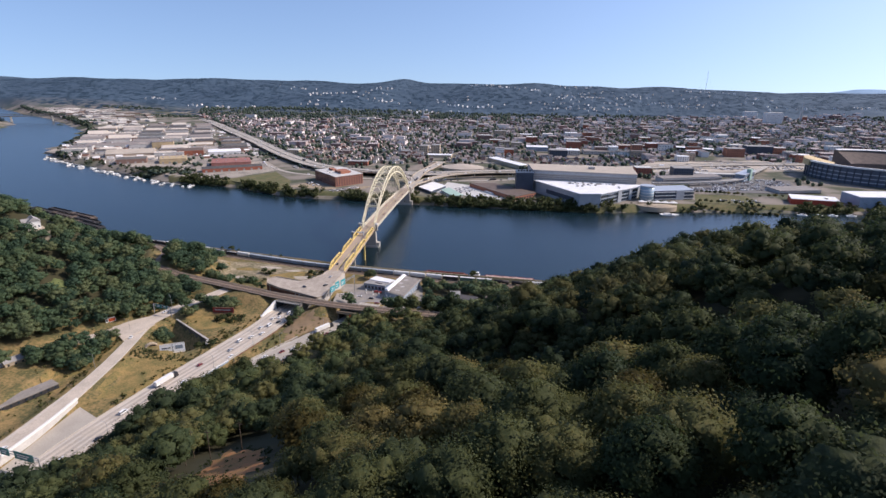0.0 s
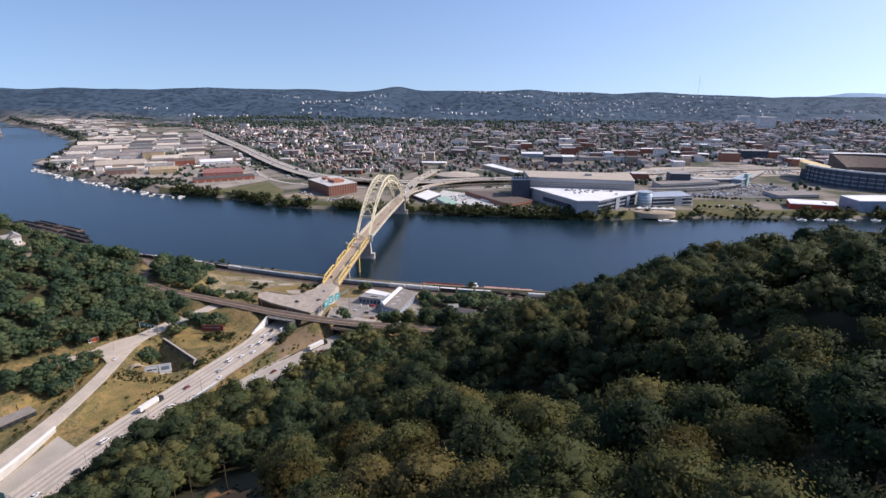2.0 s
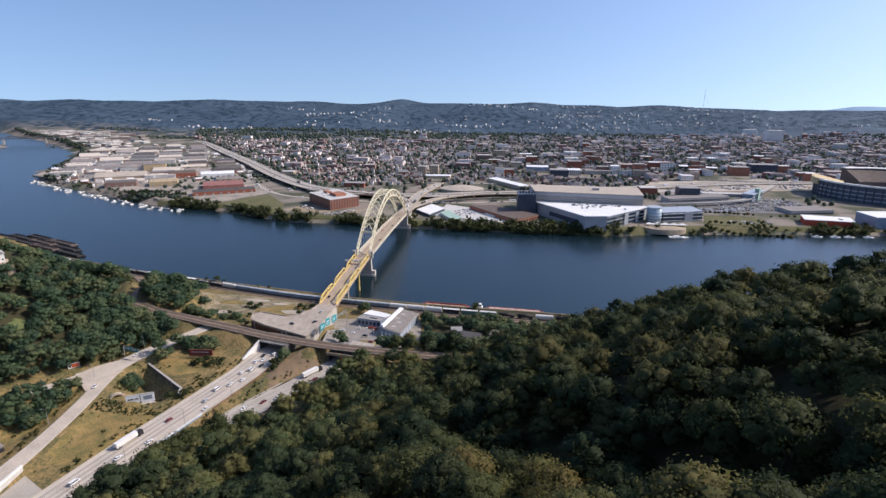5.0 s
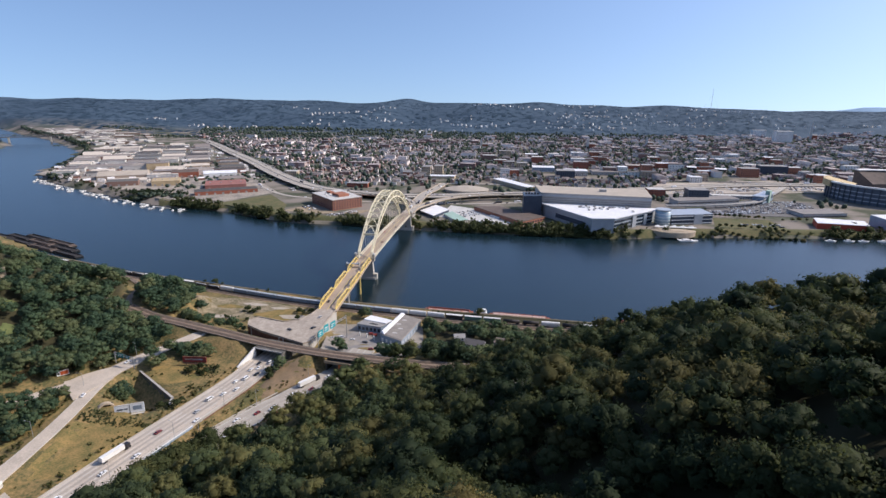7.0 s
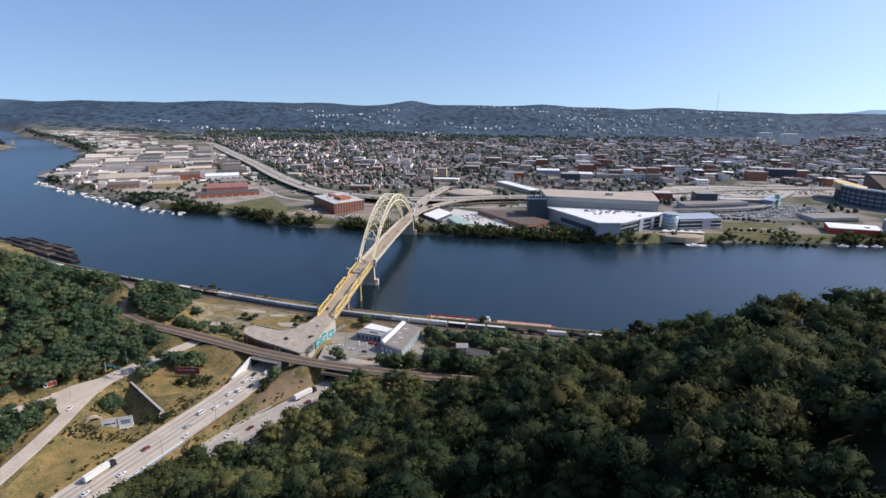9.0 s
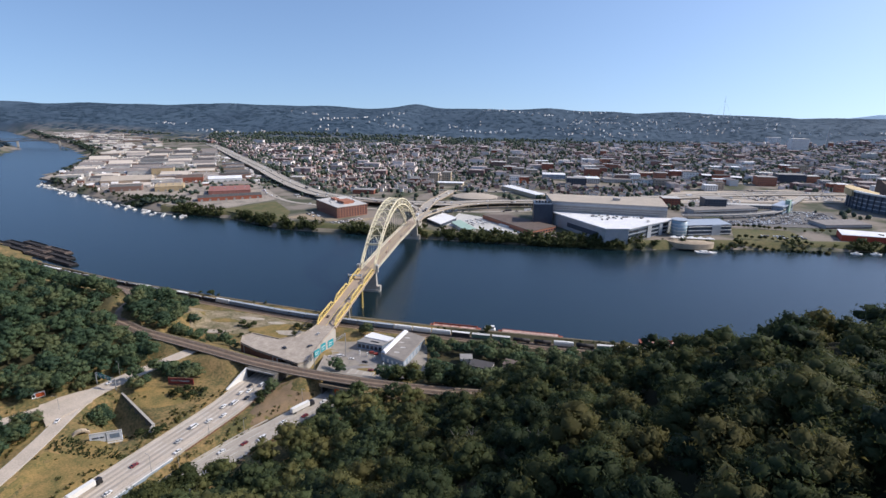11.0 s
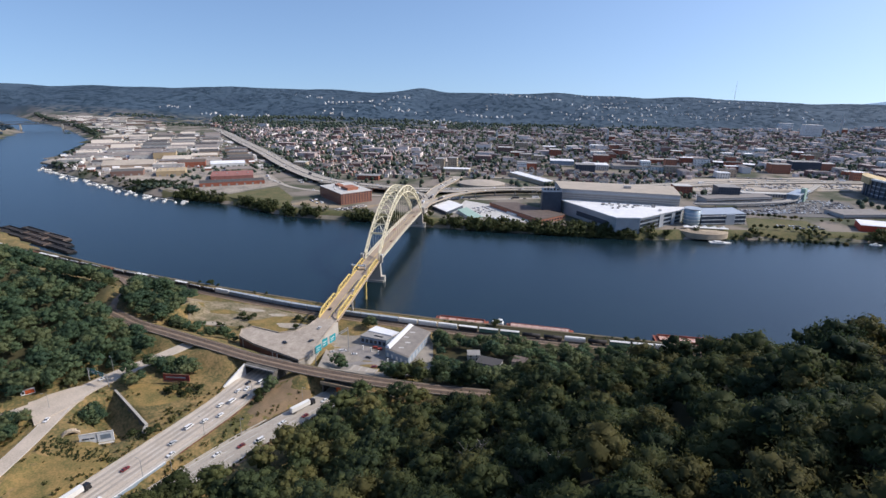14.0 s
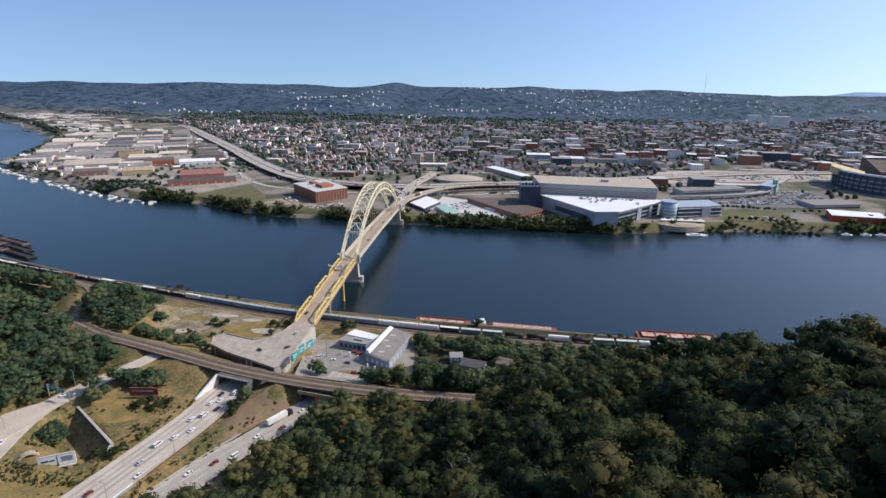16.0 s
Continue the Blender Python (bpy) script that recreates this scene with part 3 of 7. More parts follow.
# raised end of the slip road with its panelled side wall
_tail = [(x, y, z) for x, y, z in RAMP if y < -378]
side = setting("retaining_wall", Build().strip([(x, y, z + 1.0) for x, y, z in _tail], -6.4, -5.7, 5.5), M["offwhite"], "pale panelled side wall of the raised road", "wall")
part("coping", Build().strip([(x, y, z + 1.4) for x, y, z in _tail], -6.6, -5.6, 1.3), M["white"], side, "white concrete coping")
_mid = [(x, y, z) for x, y, z in HWY_A if -372 < y < -318]
wall = setting("retaining_wall", Build().strip([(x, y, z + 0.8) for x, y, z in _mid], -11.5, -10.9, 4.4), M["bluegrey"], "blue-grey side wall between the two carriageways", "wall")
part("coping", Build().strip([(x, y, z + 1.0) for x, y, z in _mid], -11.6, -10.8, 0.22), M["white"], wall, "white concrete coping")
setting("retaining_wall", Build().strip([(x, y, z - 0.1) for x, y, z in HWY_A if -318 <= y < -240], -11.7, -11.0, 3.4), M["rust"], "brown wall under the edge of the highway", "wall")

bed = setting("railway", Build().strip(RAIL, -5.4, 5.4, 0.6), M["ballast"], "double railway track on dark ballast", "railway")
for off in (-2.48, 2.48):
    part("tie_bed", Build().strip([(x, y, z + 0.08) for x, y, z in RAIL], off - 1.5, off + 1.5, 0.12), M["track"], bed, "dark strip of ties under one track")
for off in (-3.2, -1.75, 1.75, 3.2):
    part("rail", Build().strip([(x, y, z + 0.16) for x, y, z in RAIL], off - 0.09, off + 0.09, 0.16), M["steel"], bed)
for off in (-5.1, 5.1):
    part("walkway", Build().strip([(x, y, z + 0.06) for x, y, z in RAIL], off - 0.25, off + 0.25, 0.1), M["dusky"], bed, "narrow dark gravel strip")
bed2 = setting("railway", Build().strip(SHORELINE_RAIL, -5.5, 6.5, 0.6), M["ballast"], "riverside railway tracks on brown ballast", "railway")
for off in (-2.18, 3.32):
    part("tie_bed", Build().strip([(x, y, z + 0.08) for x, y, z in SHORELINE_RAIL], off - 1.4, off + 1.4, 0.12), M["track"], bed2)
for off in (-2.9, -1.45, 2.6, 4.05):
    part("rail", Build().strip([(x, y, z + 0.16) for x, y, z in SHORELINE_RAIL], off - 0.09, off + 0.09, 0.16), M["steel"], bed2)
bed3 = setting("railway", Build().strip(SPUR, -2.6, 2.6, 0.5), M["ballast"], "curved single track joining the riverside line", "railway")
for off in (-0.72, 0.72):
    part("rail", Build().strip([(x, y, z + 0.16) for x, y, z in SPUR], off - 0.08, off + 0.08, 0.16), M["steel"], bed3)


# ---- tunnel mouths under the railway ----
def tunnel(name, c, ang, half, z0, z1, length, label):
    """An underpass: its axis runs along +x; its mouth is at -x."""
    t = thing(name, (c[0], c[1], z0, 0, 0, ang), label, "underpass", kind="structure")
    h = z1 - z0
    # roof and side walls are coloured dark for the shade inside
    part("roof", Build().box(0, length, -half - 0.8, half + 0.8, h - 0.2, h + 0.55), M["dusky"], t)
    part("lintel", Build().box(-0.7, 0, -half - 1.0, half + 1.0, h - 0.25, h + 0.75), M["roofgrey"], t, "concrete beam over the mouth")
    for s in (-1, 1):
        y0, y1 = sorted((s * half, s * (half + 0.9)))
        part("side_wall", Build().box(0, length, y0, y1, -1, h - 0.2), M["dusky"], t)
    # added dark panel in place of the unlit depth
    part("back_wall", Build().box(length, length + 0.5, -half - 0.9, half + 0.9, -1, h), M["dark"], t)
    return t


t1 = tunnel("underpass", (-29.5, -236.2), 77, 11.8, 17.0, 23.9, 16, "dark concrete road underpass below the railway")
# this wing is coloured white for the sun on its face
wing = Build()
wing.prism([(-0.2, 11.9), (-0.2, 12.9), (-19, 14.4), (-19, 13.4)], -0.5, 0.6)
wing.v[-4], wing.v[-3] = (-0.2, 11.9, 8.0), (-0.2, 12.9, 8.0)
part("wing_wall", wing, M["white"], t1, "pale sloping wing wall")
wing = Build().prism([(-0.2, -12.9), (-0.2, -11.9), (-12, -12.2), (-12, -13.2)], -0.5, 0.6)
wing.v[-4], wing.v[-3] = (-0.2, -12.9, 8.0), (-0.2, -11.9, 8.0)
part("wing_wall", wing, M["dusky"], t1, "dark wing wall")
t2 = tunnel("underpass", (25.6, -243.0), 80, 9.2, 14.0, 21.2, 14, "dark low underpass with a rusty girder below the railway")
part("girder", Build().box(-1.4, -0.7, -44, 10.5, 6.6, 8.8), M["dirt"], t2, "tan girder over the mouth")
part("panel", Build().box(-1.6, -1.45, -4.6, -1.2, 3.6, 7.2), M["orange"], t2, "bright orange-red panel")

# ---- raised road junction at the bridge's end ----
PLAT = [(-72, -181), (-68, -192), (-52, -201.5), (-28, -211), (-10, -218.5), (-5.5, -213), (-5.5, -196), (-6, -172), (-5.4, -150), (-21.8, -150), (-24, -163), (-30, -175.5), (-41, -181.5), (-66, -175)]
plat = setting("junction", Build().prism(PLAT, 21.4, 22.5), M["junction"], "pale concrete road junction raised on walls", "road")
_edge = [(x, y) for x, y in PLAT]
for i, (a, b) in enumerate(zip(_edge, _edge[1:] + _edge[:1])):
    if i in (8,):
        continue
    part("parapet", Build().beam((*a, 22.85), (*b, 22.85), 0.5, 0.8), M["junction"], plat)
    if i != 3:
        part("support_wall", Build().beam((*a, 15.5), (*b, 15.5), 0.7, 11.6), M["concrete"] if i > 3 else M["rust"], plat, "" if i > 3 else "dark rust-brown support wall")
for i in range(9):
    s = (i + 0.5) / 9
    part("column", Build().box(-66 + 39 * s - 0.5, -66 + 39 * s + 0.5, -193.9 - 18.5 * s, -192.9 - 18.5 * s, 10, 21.4), M["concrete"], plat)

# ---- arch bridge: local y runs across the river from the near pier; the approach bends away from the span's line ----
BRIDGE = pose(-18.8, 0, 0, 0, 0, -0.5)
bridge = thing("arch_bridge", BRIDGE, "cream-yellow steel tied-arch road bridge over the river", "bridge")
SPAN, NP, DECK, RIB, PONY = 237.0, 22, 24.0, 7.7, 7.7


def bend(y):
    return 0.044 * max(0.0, -y)


part("deck", Build().strip([(bend(-152), -152, 22.4), (bend(-100), -100, 22.9), (bend(-40), -40, 23.7), (0, 0, DECK), (0, 118, DECK + 1.6), (0, SPAN, DECK), (0, SPAN + 22, DECK - 0.8)], -9.2, 9.2, 1.1), M["deck"], bridge, "tan worn road deck")
part("centre_line", Build().strip([(bend(-150), -150, 22.5), (0, 0, DECK + 0.05), (0, 118, DECK + 1.66), (0, SPAN, DECK + 0.05)], -0.25, 0.25, 0.03), M["truss"], bridge)
for s in (-1, 1):
    part("edge_girder", Build().strip([(0, 0, DECK + 0.3), (0, 118, DECK + 1.9), (0, SPAN, DECK + 0.3)], s * RIB - 0.5, s * RIB + 0.5, 2.6), M["bridge"], bridge)
    part("footway", Build().strip([(0, 0, DECK + 0.25), (0, 118, DECK + 1.85), (0, SPAN, DECK + 0.25)], *sorted((s * (RIB + 0.55), s * 10.2)), 0.5), M["concrete"], bridge, "pale concrete footway")
    part("railing", Build().strip([(0, 0, DECK + 1.2), (0, 118, DECK + 2.8), (0, SPAN, DECK + 1.2)], s * 10.2 - 0.08, s * 10.2 + 0.08, 0.9), M["bridge"], bridge)


def arch_low(s):
    return 24.5 + 50.0 * 4 * s * (1 - s)


def arch_high(s):
    return 32.0 + 50.5 * 4 * s * (1 - s)


for s in (-1, 1):
    rib = new("arch_rib")
    rib.parent = bridge
    x = s * RIB
    lo = [(x, SPAN * i / NP, arch_low(i / NP)) for i in range(NP + 1)]
    hi = [(x, SPAN * i / NP, arch_high(i / NP)) for i in range(NP + 1)]
    for pts, w in ((lo, 1.25), (hi, 1.25)):
        c = Build()
        for a, b in zip(pts[:-1], pts[1:]):
            c.beam(a, b, w, w)
        part("chord", c, M["bridge"], rib)
    for i in range(NP + 1):
        part("post", Build().beam(lo[i], hi[i], 0.6), M["bridge"], rib)
        if i < NP:
            part("diagonal", Build().beam(lo[i] if i % 2 else hi[i], hi[i + 1] if i % 2 else lo[i + 1], 0.6), M["bridge"], rib)
        if 0 < i < NP:
            part("hanger", Build().beam((x, lo[i][1], DECK), lo[i], 0.18), M["bridge"], bridge)
for i in range(2, NP - 1):
    z, y = arch_high(i / NP), SPAN * i / NP
    part("cross_brace", Build().beam((-RIB, y, z), (RIB, y, z), 0.8), M["bridge"], bridge)
    if i < NP - 2:
        # K-shaped wind bracing between the ribs
        z2, y2 = arch_high((i + 1) / NP), SPAN * (i + 1) / NP
        part("cross_brace", Build().beam((-RIB, y, z), (0, y2, z2), 0.65).beam((RIB, y, z), (0, y2, z2), 0.65), M["bridge"], bridge)
for i in (2, NP - 2):
    z, y = arch_high(i / NP), SPAN * i / NP
    part("portal_brace", Build().beam((-RIB, y, z - 1.0), (RIB, y, z - 1.0), 1.2, 1.6), M["bridge"], bridge)
for y in (0.0, SPAN):
    pier = new("pier")
    pier.parent = bridge
    part("shaft", Build().prism([(-11.0, y - 3.2), (11.0, y - 3.2), (11.0, y + 3.2), (-11.0, y + 3.2)], -3, 22.6, [(-9.6, y - 2.2), (9.6, y - 2.2), (9.6, y + 2.2), (-9.6, y + 2.2)]), M["concrete"], pier, "broad pale concrete wall pier")
    for s in (-1, 1):
        x0, x1 = sorted((s * 10.9, s * 14.6))
        part("nose", Build().prism([(x0, y - 3.6), (x1, y - 2.6), (x1, y + 2.6), (x0, y + 3.6)] if s > 0 else [(x0, y - 2.6), (x1, y - 3.6), (x1, y + 3.6), (x0, y + 2.6)], -3, 6.5), M["concrete"], pier, "stepped cutwater of the pier")
        part("pylon", Build().box(*sorted((s * 9.3, s * 12.0)), y - 1.4, y + 1.4, 21.8, 30.0), M["concrete"], pier, "square stone pylon")
        cx = s * 10.65
        part("cap", Build().prism([(cx - 1.9, y - 1.9), (cx + 1.9, y - 1.9), (cx + 1.9, y + 1.9), (cx - 1.9, y + 1.9)], 30.0, 31.2,
                                  [(cx - 1, y - 1), (cx + 1, y - 1), (cx + 1, y + 1), (cx - 1, y + 1)]), M["offwhite"], pier)
    part("footing", Build().box(-13.5, 13.5, y - 4.4, y + 4.4, -4, 2.4), M["concrete"], pier)
# pony trusses of the approach, three spans
for k, (y0, y1) in enumerate(((-150, -102), (-101, -53), (-52, -4))):
    for s in (-1, 1):
        tr = new("approach_truss")
        tr.parent = bridge
        n, zb, top = 6, 22.6 + 0.45 * (k + 0.3), 5.6
        ys = [y0 + (y1 - y0) * i / n for i in range(n + 1)]
        xs = [s * PONY + bend(q) for q in ys]
        part("bottom_chord", Build().beam((xs[0], y0, zb), (xs[-1], y1, zb), 0.8, 1.6), M["truss"], tr)
        c = Build().beam((xs[0], y0, zb + 1.0), (xs[1], ys[1], zb + top), 0.9, 0.9).beam((xs[1], ys[1], zb + top), (xs[-2], ys[-2], zb + top), 0.9, 0.9).beam((xs[-2], ys[-2], zb + top), (xs[-1], y1, zb + 1.0), 0.9, 0.9)
        part("top_chord", c, M["truss"], tr)
        for i in range(1, n):
            part("post", Build().beam((xs[i], ys[i], zb), (xs[i], ys[i], zb + top), 0.5), M["truss"], tr)
            if i < n - 1:
                part("diagonal", Build().beam((xs[i], ys[i], zb if i % 2 else zb + top), (xs[i + 1], ys[i + 1], zb + top if i % 2 else zb), 0.5), M["truss"], tr)
    o = bend(y0)
    part("floor_beam", Build().box(o - PONY, o + PONY, y0 - 1, y0 + 1, 19.8 + 0.4 * k, 21.6 + 0.4 * k), M["truss"], bridge)
    if k:
        bent = new("pier")
        bent.parent = bridge
        for s in (-1, 1):
            part("shaft", Build().tube((o + s * 6.4, y0, -3), (o + s * 6.4, y0, 20), 1.2, 0.9, 10), M["concrete"] if k == 1 else M["truss"], bent)
        part("cap_beam", Build().box(o - 8, o + 8, y0 - 1.0, y0 + 1.0, 19.4, 20.8), M["concrete"], bent)
_o = bend(-30)
part("maintenance_platform", Build().box(_o - 13.5, _o + 1, -33, -29, 27.4, 27.9).box(_o - 13.5, _o - 13.2, -33, -29, 23, 29).box(_o + 0.7, _o + 1, -33, -29, 23, 29), M["galv"], bridge, "grey scaffold platform over the lane")
part("abutment", Build().box(-9.8, 9.8, SPAN + 16, SPAN + 40, -2, DECK - 1.5), M["concrete"], bridge, "pale stone abutment")

# ---- sign gantry with teal boards by the junction ----
def sign_gantry(p, q, top, foot, label, boards, cloth):
    g = thing("sign_gantry", (0, 0, 0), label, "road sign")
    p, q = Vector((*p, 0)), Vector((*q, 0))
    for e in (p, q):
        part("post", Build().tube((e.x, e.y, foot), (e.x, e.y, top), 0.35, 0.28), M["galv"], g)
    d = (q - p).normalized()
    n = Vector((d.y, -d.x, 0))
    for dz in (0.0, -1.6):
        part("beam", Build().beam((p.x, p.y, top + dz), (q.x, q.y, top + dz), 0.3), M["galv"], g)
    for i in range(8):
        a, b = p + (q - p) * i / 8, p + (q - p) * (i + 1) / 8
        part("strut", Build().beam((a.x, a.y, top if i % 2 else top - 1.6), (b.x, b.y, top - 1.6 if i % 2 else top), 0.14), M["galv"], g)
    for s, w, h, dz in boards:
        c = p + (q - p) * s + n * 0.5
        a, b = c - d * w / 2, c + d * w / 2
        bd = part("sign_board", Build().beam((a.x, a.y, top - 0.8 + dz), (b.x, b.y, top - 0.8 + dz), 0.18, h), cloth, g, "teal sign board with pale lettering bars")
        for r in range(2):
            a2, b2 = c - d * w * 0.36 + n * 0.12, c + d * w * (0.3 - 0.15 * r) + n * 0.12
            part("lettering", Build().beam((a2.x, a2.y, top - 0.2 + dz - r * h * 0.3), (b2.x, b2.y, top - 0.2 + dz - r * h * 0.3), 0.06, h * 0.1), M["white"], bd)
    return g


sign_gantry((0.3, -213), (12.3, -177), 29.8, 9, "long steel sign gantry with teal boards beside the junction", ((0.08, 6.2, 5.2, -0.6), (0.27, 5.6, 6.2, 0.8), (0.50, 6.5, 5.6, 0.4)), M["teal"])
sign_gantry((-104, -436), (-76, -441), 26.5, 16, "steel gantry with dark teal sign boards over the highway", ((0.22, 6, 4.2, 0), (0.68, 13, 4.6, 0)), M["tealdark"])


# ---- billboards ----
def billboard(p, q, z0, z1, foot, face, label, seen_back=False, trim="offwhite"):
    b = thing("billboard", (0, 0, 0), label, "billboard")
    p, q = Vector(p), Vector(q)
    d = (q - p).normalized()
    n = Vector((d.y, -d.x))
    part("panel", Build().beam((p.x, p.y, (z0 + z1) / 2), (q.x, q.y, (z0 + z1) / 2), 0.5, z1 - z0), face, b)
    for i in range(5):
        c = p + (q - p) * (i + 0.5) / 5 - n * 0.8
        part("post", Build().beam((c.x, c.y, foot), (c.x, c.y, z1 - 0.3), 0.35), M["steel"], b)
    a, e = p + n * 0.9, q + n * 0.9
    part("catwalk", Build().beam((a.x, a.y, z0 - 0.5), (e.x, e.y, z0 - 0.5), 1.2, 0.15), M[trim], b, "narrow catwalk")
    part("frame", Build().beam((p.x, p.y, z1), (q.x, q.y, z1), 0.7, 0.3).beam((p.x, p.y, z0), (q.x, q.y, z0), 0.7, 0.3), M[trim], b)
    for s, e, h, mm in (((0.08, 0.28, 0.9, "darkpanel"), (0.31, 0.44, 0.8, "darkpanel"), (0.62, 0.92, 2.8, "bluegrey"), (0.50, 0.52, 5.0, "darkpanel")) if not seen_back else ((0.1, 0.85, 0.9, "offwhite"), (0.1, 0.7, 0.4, "rust")) if face != M["poster"] else ((0.3, 0.95, 2.6, "orange"), (0.06, 0.24, 1.6, "dark"))):
        a, c = p + (q - p) * s + n * 0.3, p + (q - p) * e + n * 0.3
        part("poster", Build().beam((a.x, a.y, (z0 + z1) / 2 + 0.2), (c.x, c.y, (z0 + z1) / 2 + 0.2), 0.1, h), M[mm], b)
    return b


billboard((-95.0, -315.6), (-80.2, -308.2), 14.8, 21.0, 12, M["poster"], "white billboard with grey-blue poster panels on steel posts")
billboard((-87.5, -254), (-70, -252.5), 19.8, 24.2, 15, M["redsign"], "weathered dark red billboard on the grass bank", True, "rust")
billboard((-157.2, -289), (-152.6, -283.6), 21.2, 25.4, 18, M["poster"], "small white billboard with an orange poster at the wood's edge", True)

# retaining wall and culvert below the grass bank
# wall colour darkened for the shade of the hollow
rw = setting("retaining_wall", Build().prism([(-112, -268.5), (-111, -268), (-67.5, -297), (-68.2, -298)], 7, 18.4), M["dusky"], "concrete retaining wall darkened by shade below the grass bank", "wall")
part("coping", Build().prism([(-112.1, -268.6), (-110.9, -267.9), (-67.4, -296.9), (-68.3, -298.1)], 18.4, 18.75), M["concrete"], rw)
setting("retaining_wall", Build().prism([(-69.5, -297), (-67.5, -297), (-65, -303), (-67, -303)], 12, 18.2), M["concrete"], "short return of the concrete wall", "wall")
cul = thing("culvert", (-105, -311, 15.2, 0, 0, 138), "pale concrete culvert mouth half buried in brush", "culvert")
for i in range(9):
    a, b = math.pi * i / 9, math.pi * (i + 1) / 9
    part("arch_stone", Build().beam((0, 4.6 * math.cos(a), 4.2 * math.sin(a)), (0, 4.6 * math.cos(b), 4.2 * math.sin(b)), 3.0, 0.9), M["tanwall"], cul)
# dark box in place of the shade inside the culvert
part("void", Build().box(0.4, 1.2, -4.2, 4.2, 0, 3.4), M["dark"], cul)

# bare ground patches
def patch(name, pts, dz, material, label, category="ground"):
    b = Build()
    cx, cy = sum(p[0] for p in pts) / len(pts), sum(p[1] for p in pts) / len(pts)
    rings = 6
    n = len(pts)
    for r in range(rings + 1):
        f = r / rings
        xs = np.array([cx + (p[0] - cx) * f for p in pts])
        ysr = np.array([cy + (p[1] - cy) * f for p in pts])
        zs = ground_z(xs, ysr) + dz * (1.0 if r < rings else -0.5)
        b.v += list(zip(xs.tolist(), ysr.tolist(), zs.tolist()))
    for r in range(rings):
        for i in range(n):
            b.f.append((r * n + i, (r + 1) * n + i, (r + 1) * n + (i + 1) % n, r * n + (i + 1) % n))
    return setting(name, b, material, label, category, True)


def blob(cx, cy, rx, ry, n=28, seed=0):
    r = random.Random(seed)
    ph = [r.uniform(0, 6.28) for _ in range(3)]
    return [(cx + rx * math.cos(a) * (1 + 0.12 * math.sin(3 * a + ph[0]) + 0.07 * math.sin(5 * a + ph[1])), cy + ry * math.sin(a) * (1 + 0.12 * math.sin(2 * a + ph[2]))) for a in (6.28319 * i / n for i in range(n))]


patch("ground_patch", blob(-86, -266, 22, 13, seed=1), 0.35, M["drygrass"], "bank of dry golden grass", "grass")
patch("ground_patch", blob(-88, -345, 20, 34, seed=2), 0.35, M["drygrass"], "dry golden grass between the roads", "grass")
patch("ground_patch", [(-19, -238), (-4, -241), (9, -244), (12, -252), (2, -268), (-9, -287), (-16, -292), (-20, -275), (-19, -258)], 0.5, M["rustsoil"], "rust-brown earth bank between the underpasses", "ground")
_ms = [beside(HWY_B, s, o).translation for o, ss in ((-9.8, range(84, 180, 8)), (-15.5, range(172, 82, -8))) for s in ss]
patch("ground_patch", [(q.x, q.y) for q in _ms], 0.3, M["rustsoil"], "rust-brown earth strip between the carriageways", "ground")
patch("ground_patch", blob(-110, -128, 62, 26, seed=4), 0.35, M["field"], "weedy tan field beside the riverside tracks", "ground")
for _i, (_cx, _cy, _rx, _ry, _m) in enumerate(((-160, -109, 9, 3, "dirt"), (-98, -118, 15, 3.5, "offdirt"), (-48, -142, 17, 6, "offdirt"), (-70, -124, 10, 3, "offdirt"), (-116, -150, 14, 4, "offdirt"), (-120, -126, 16, 5, "drygrass"))):
    patch("ground_patch", blob(_cx, _cy, _rx, _ry, seed=20 + _i), 0.5, M[_m], "bare pale patch in the weedy field" if _m != "drygrass" else "patch of dry weeds in the field", "ground")
patch("ground_patch", blob(-60, -140, 30, 16, seed=5), 0.4, M["drygrass"], "patch of dry grass on the bare field", "grass")
patch("ground_patch", [(CLEARING[0] + r * (40 * math.cos(a) * 0.52 + 13 * math.sin(a) * 0.854), CLEARING[1] + r * (-40 * math.cos(a) * 0.854 + 13 * math.sin(a) * 0.52)) for a, r in ((6.28319 * i / 28, 0.85 + 0.13 * math.sin(2.3 * i) + 0.08 * math.sin(5.1 * i)) for i in range(28))], 0.5, M["redsoil"], "bare red-brown clearing on the wooded slope", "ground")
setting("pavement", Build().prism([(-101, -386), (-76, -398), (-82, -455), (-100, -455)], 15.5, 16.82), M["worn"], "paved gore between the slip road and the highway", "road")
patch("ground_patch", blob(-140, -330, 14, 36, seed=7), 0.4, M["drygrass"], "dry grass beside the slip road", "grass")
patch("ground_patch", [(-18, -150), (70, -128), (82, -200), (60, -225), (6, -224), (-6, -170)], 0.2, M["yard"], "bare grey-tan yard round the workshops", "ground")
patch("pavement", [(-2, -190), (8, -168), (14, -160), (28, -166), (50, -188), (70, -196), (62, -212), (20, -215), (4, -208)], 0.3, M["lot"], "worn grey parking lot", "parking lot")

# ---- trees ----
def ico(sub):
    bm = bmesh.new()
    bmesh.ops.create_icosphere(bm, subdivisions=sub, radius=1)
    v = np.array([x.co[:] for x in bm.verts])
    f = np.array([[x.index for x in t.verts] for t in bm.faces])
    bm.free()
    return v, f


ICO1, ICO2 = ico(1), ico(2)


def unit(v):
    return v / np.maximum(np.linalg.norm(v, axis=1), 1e-6)[:, None]


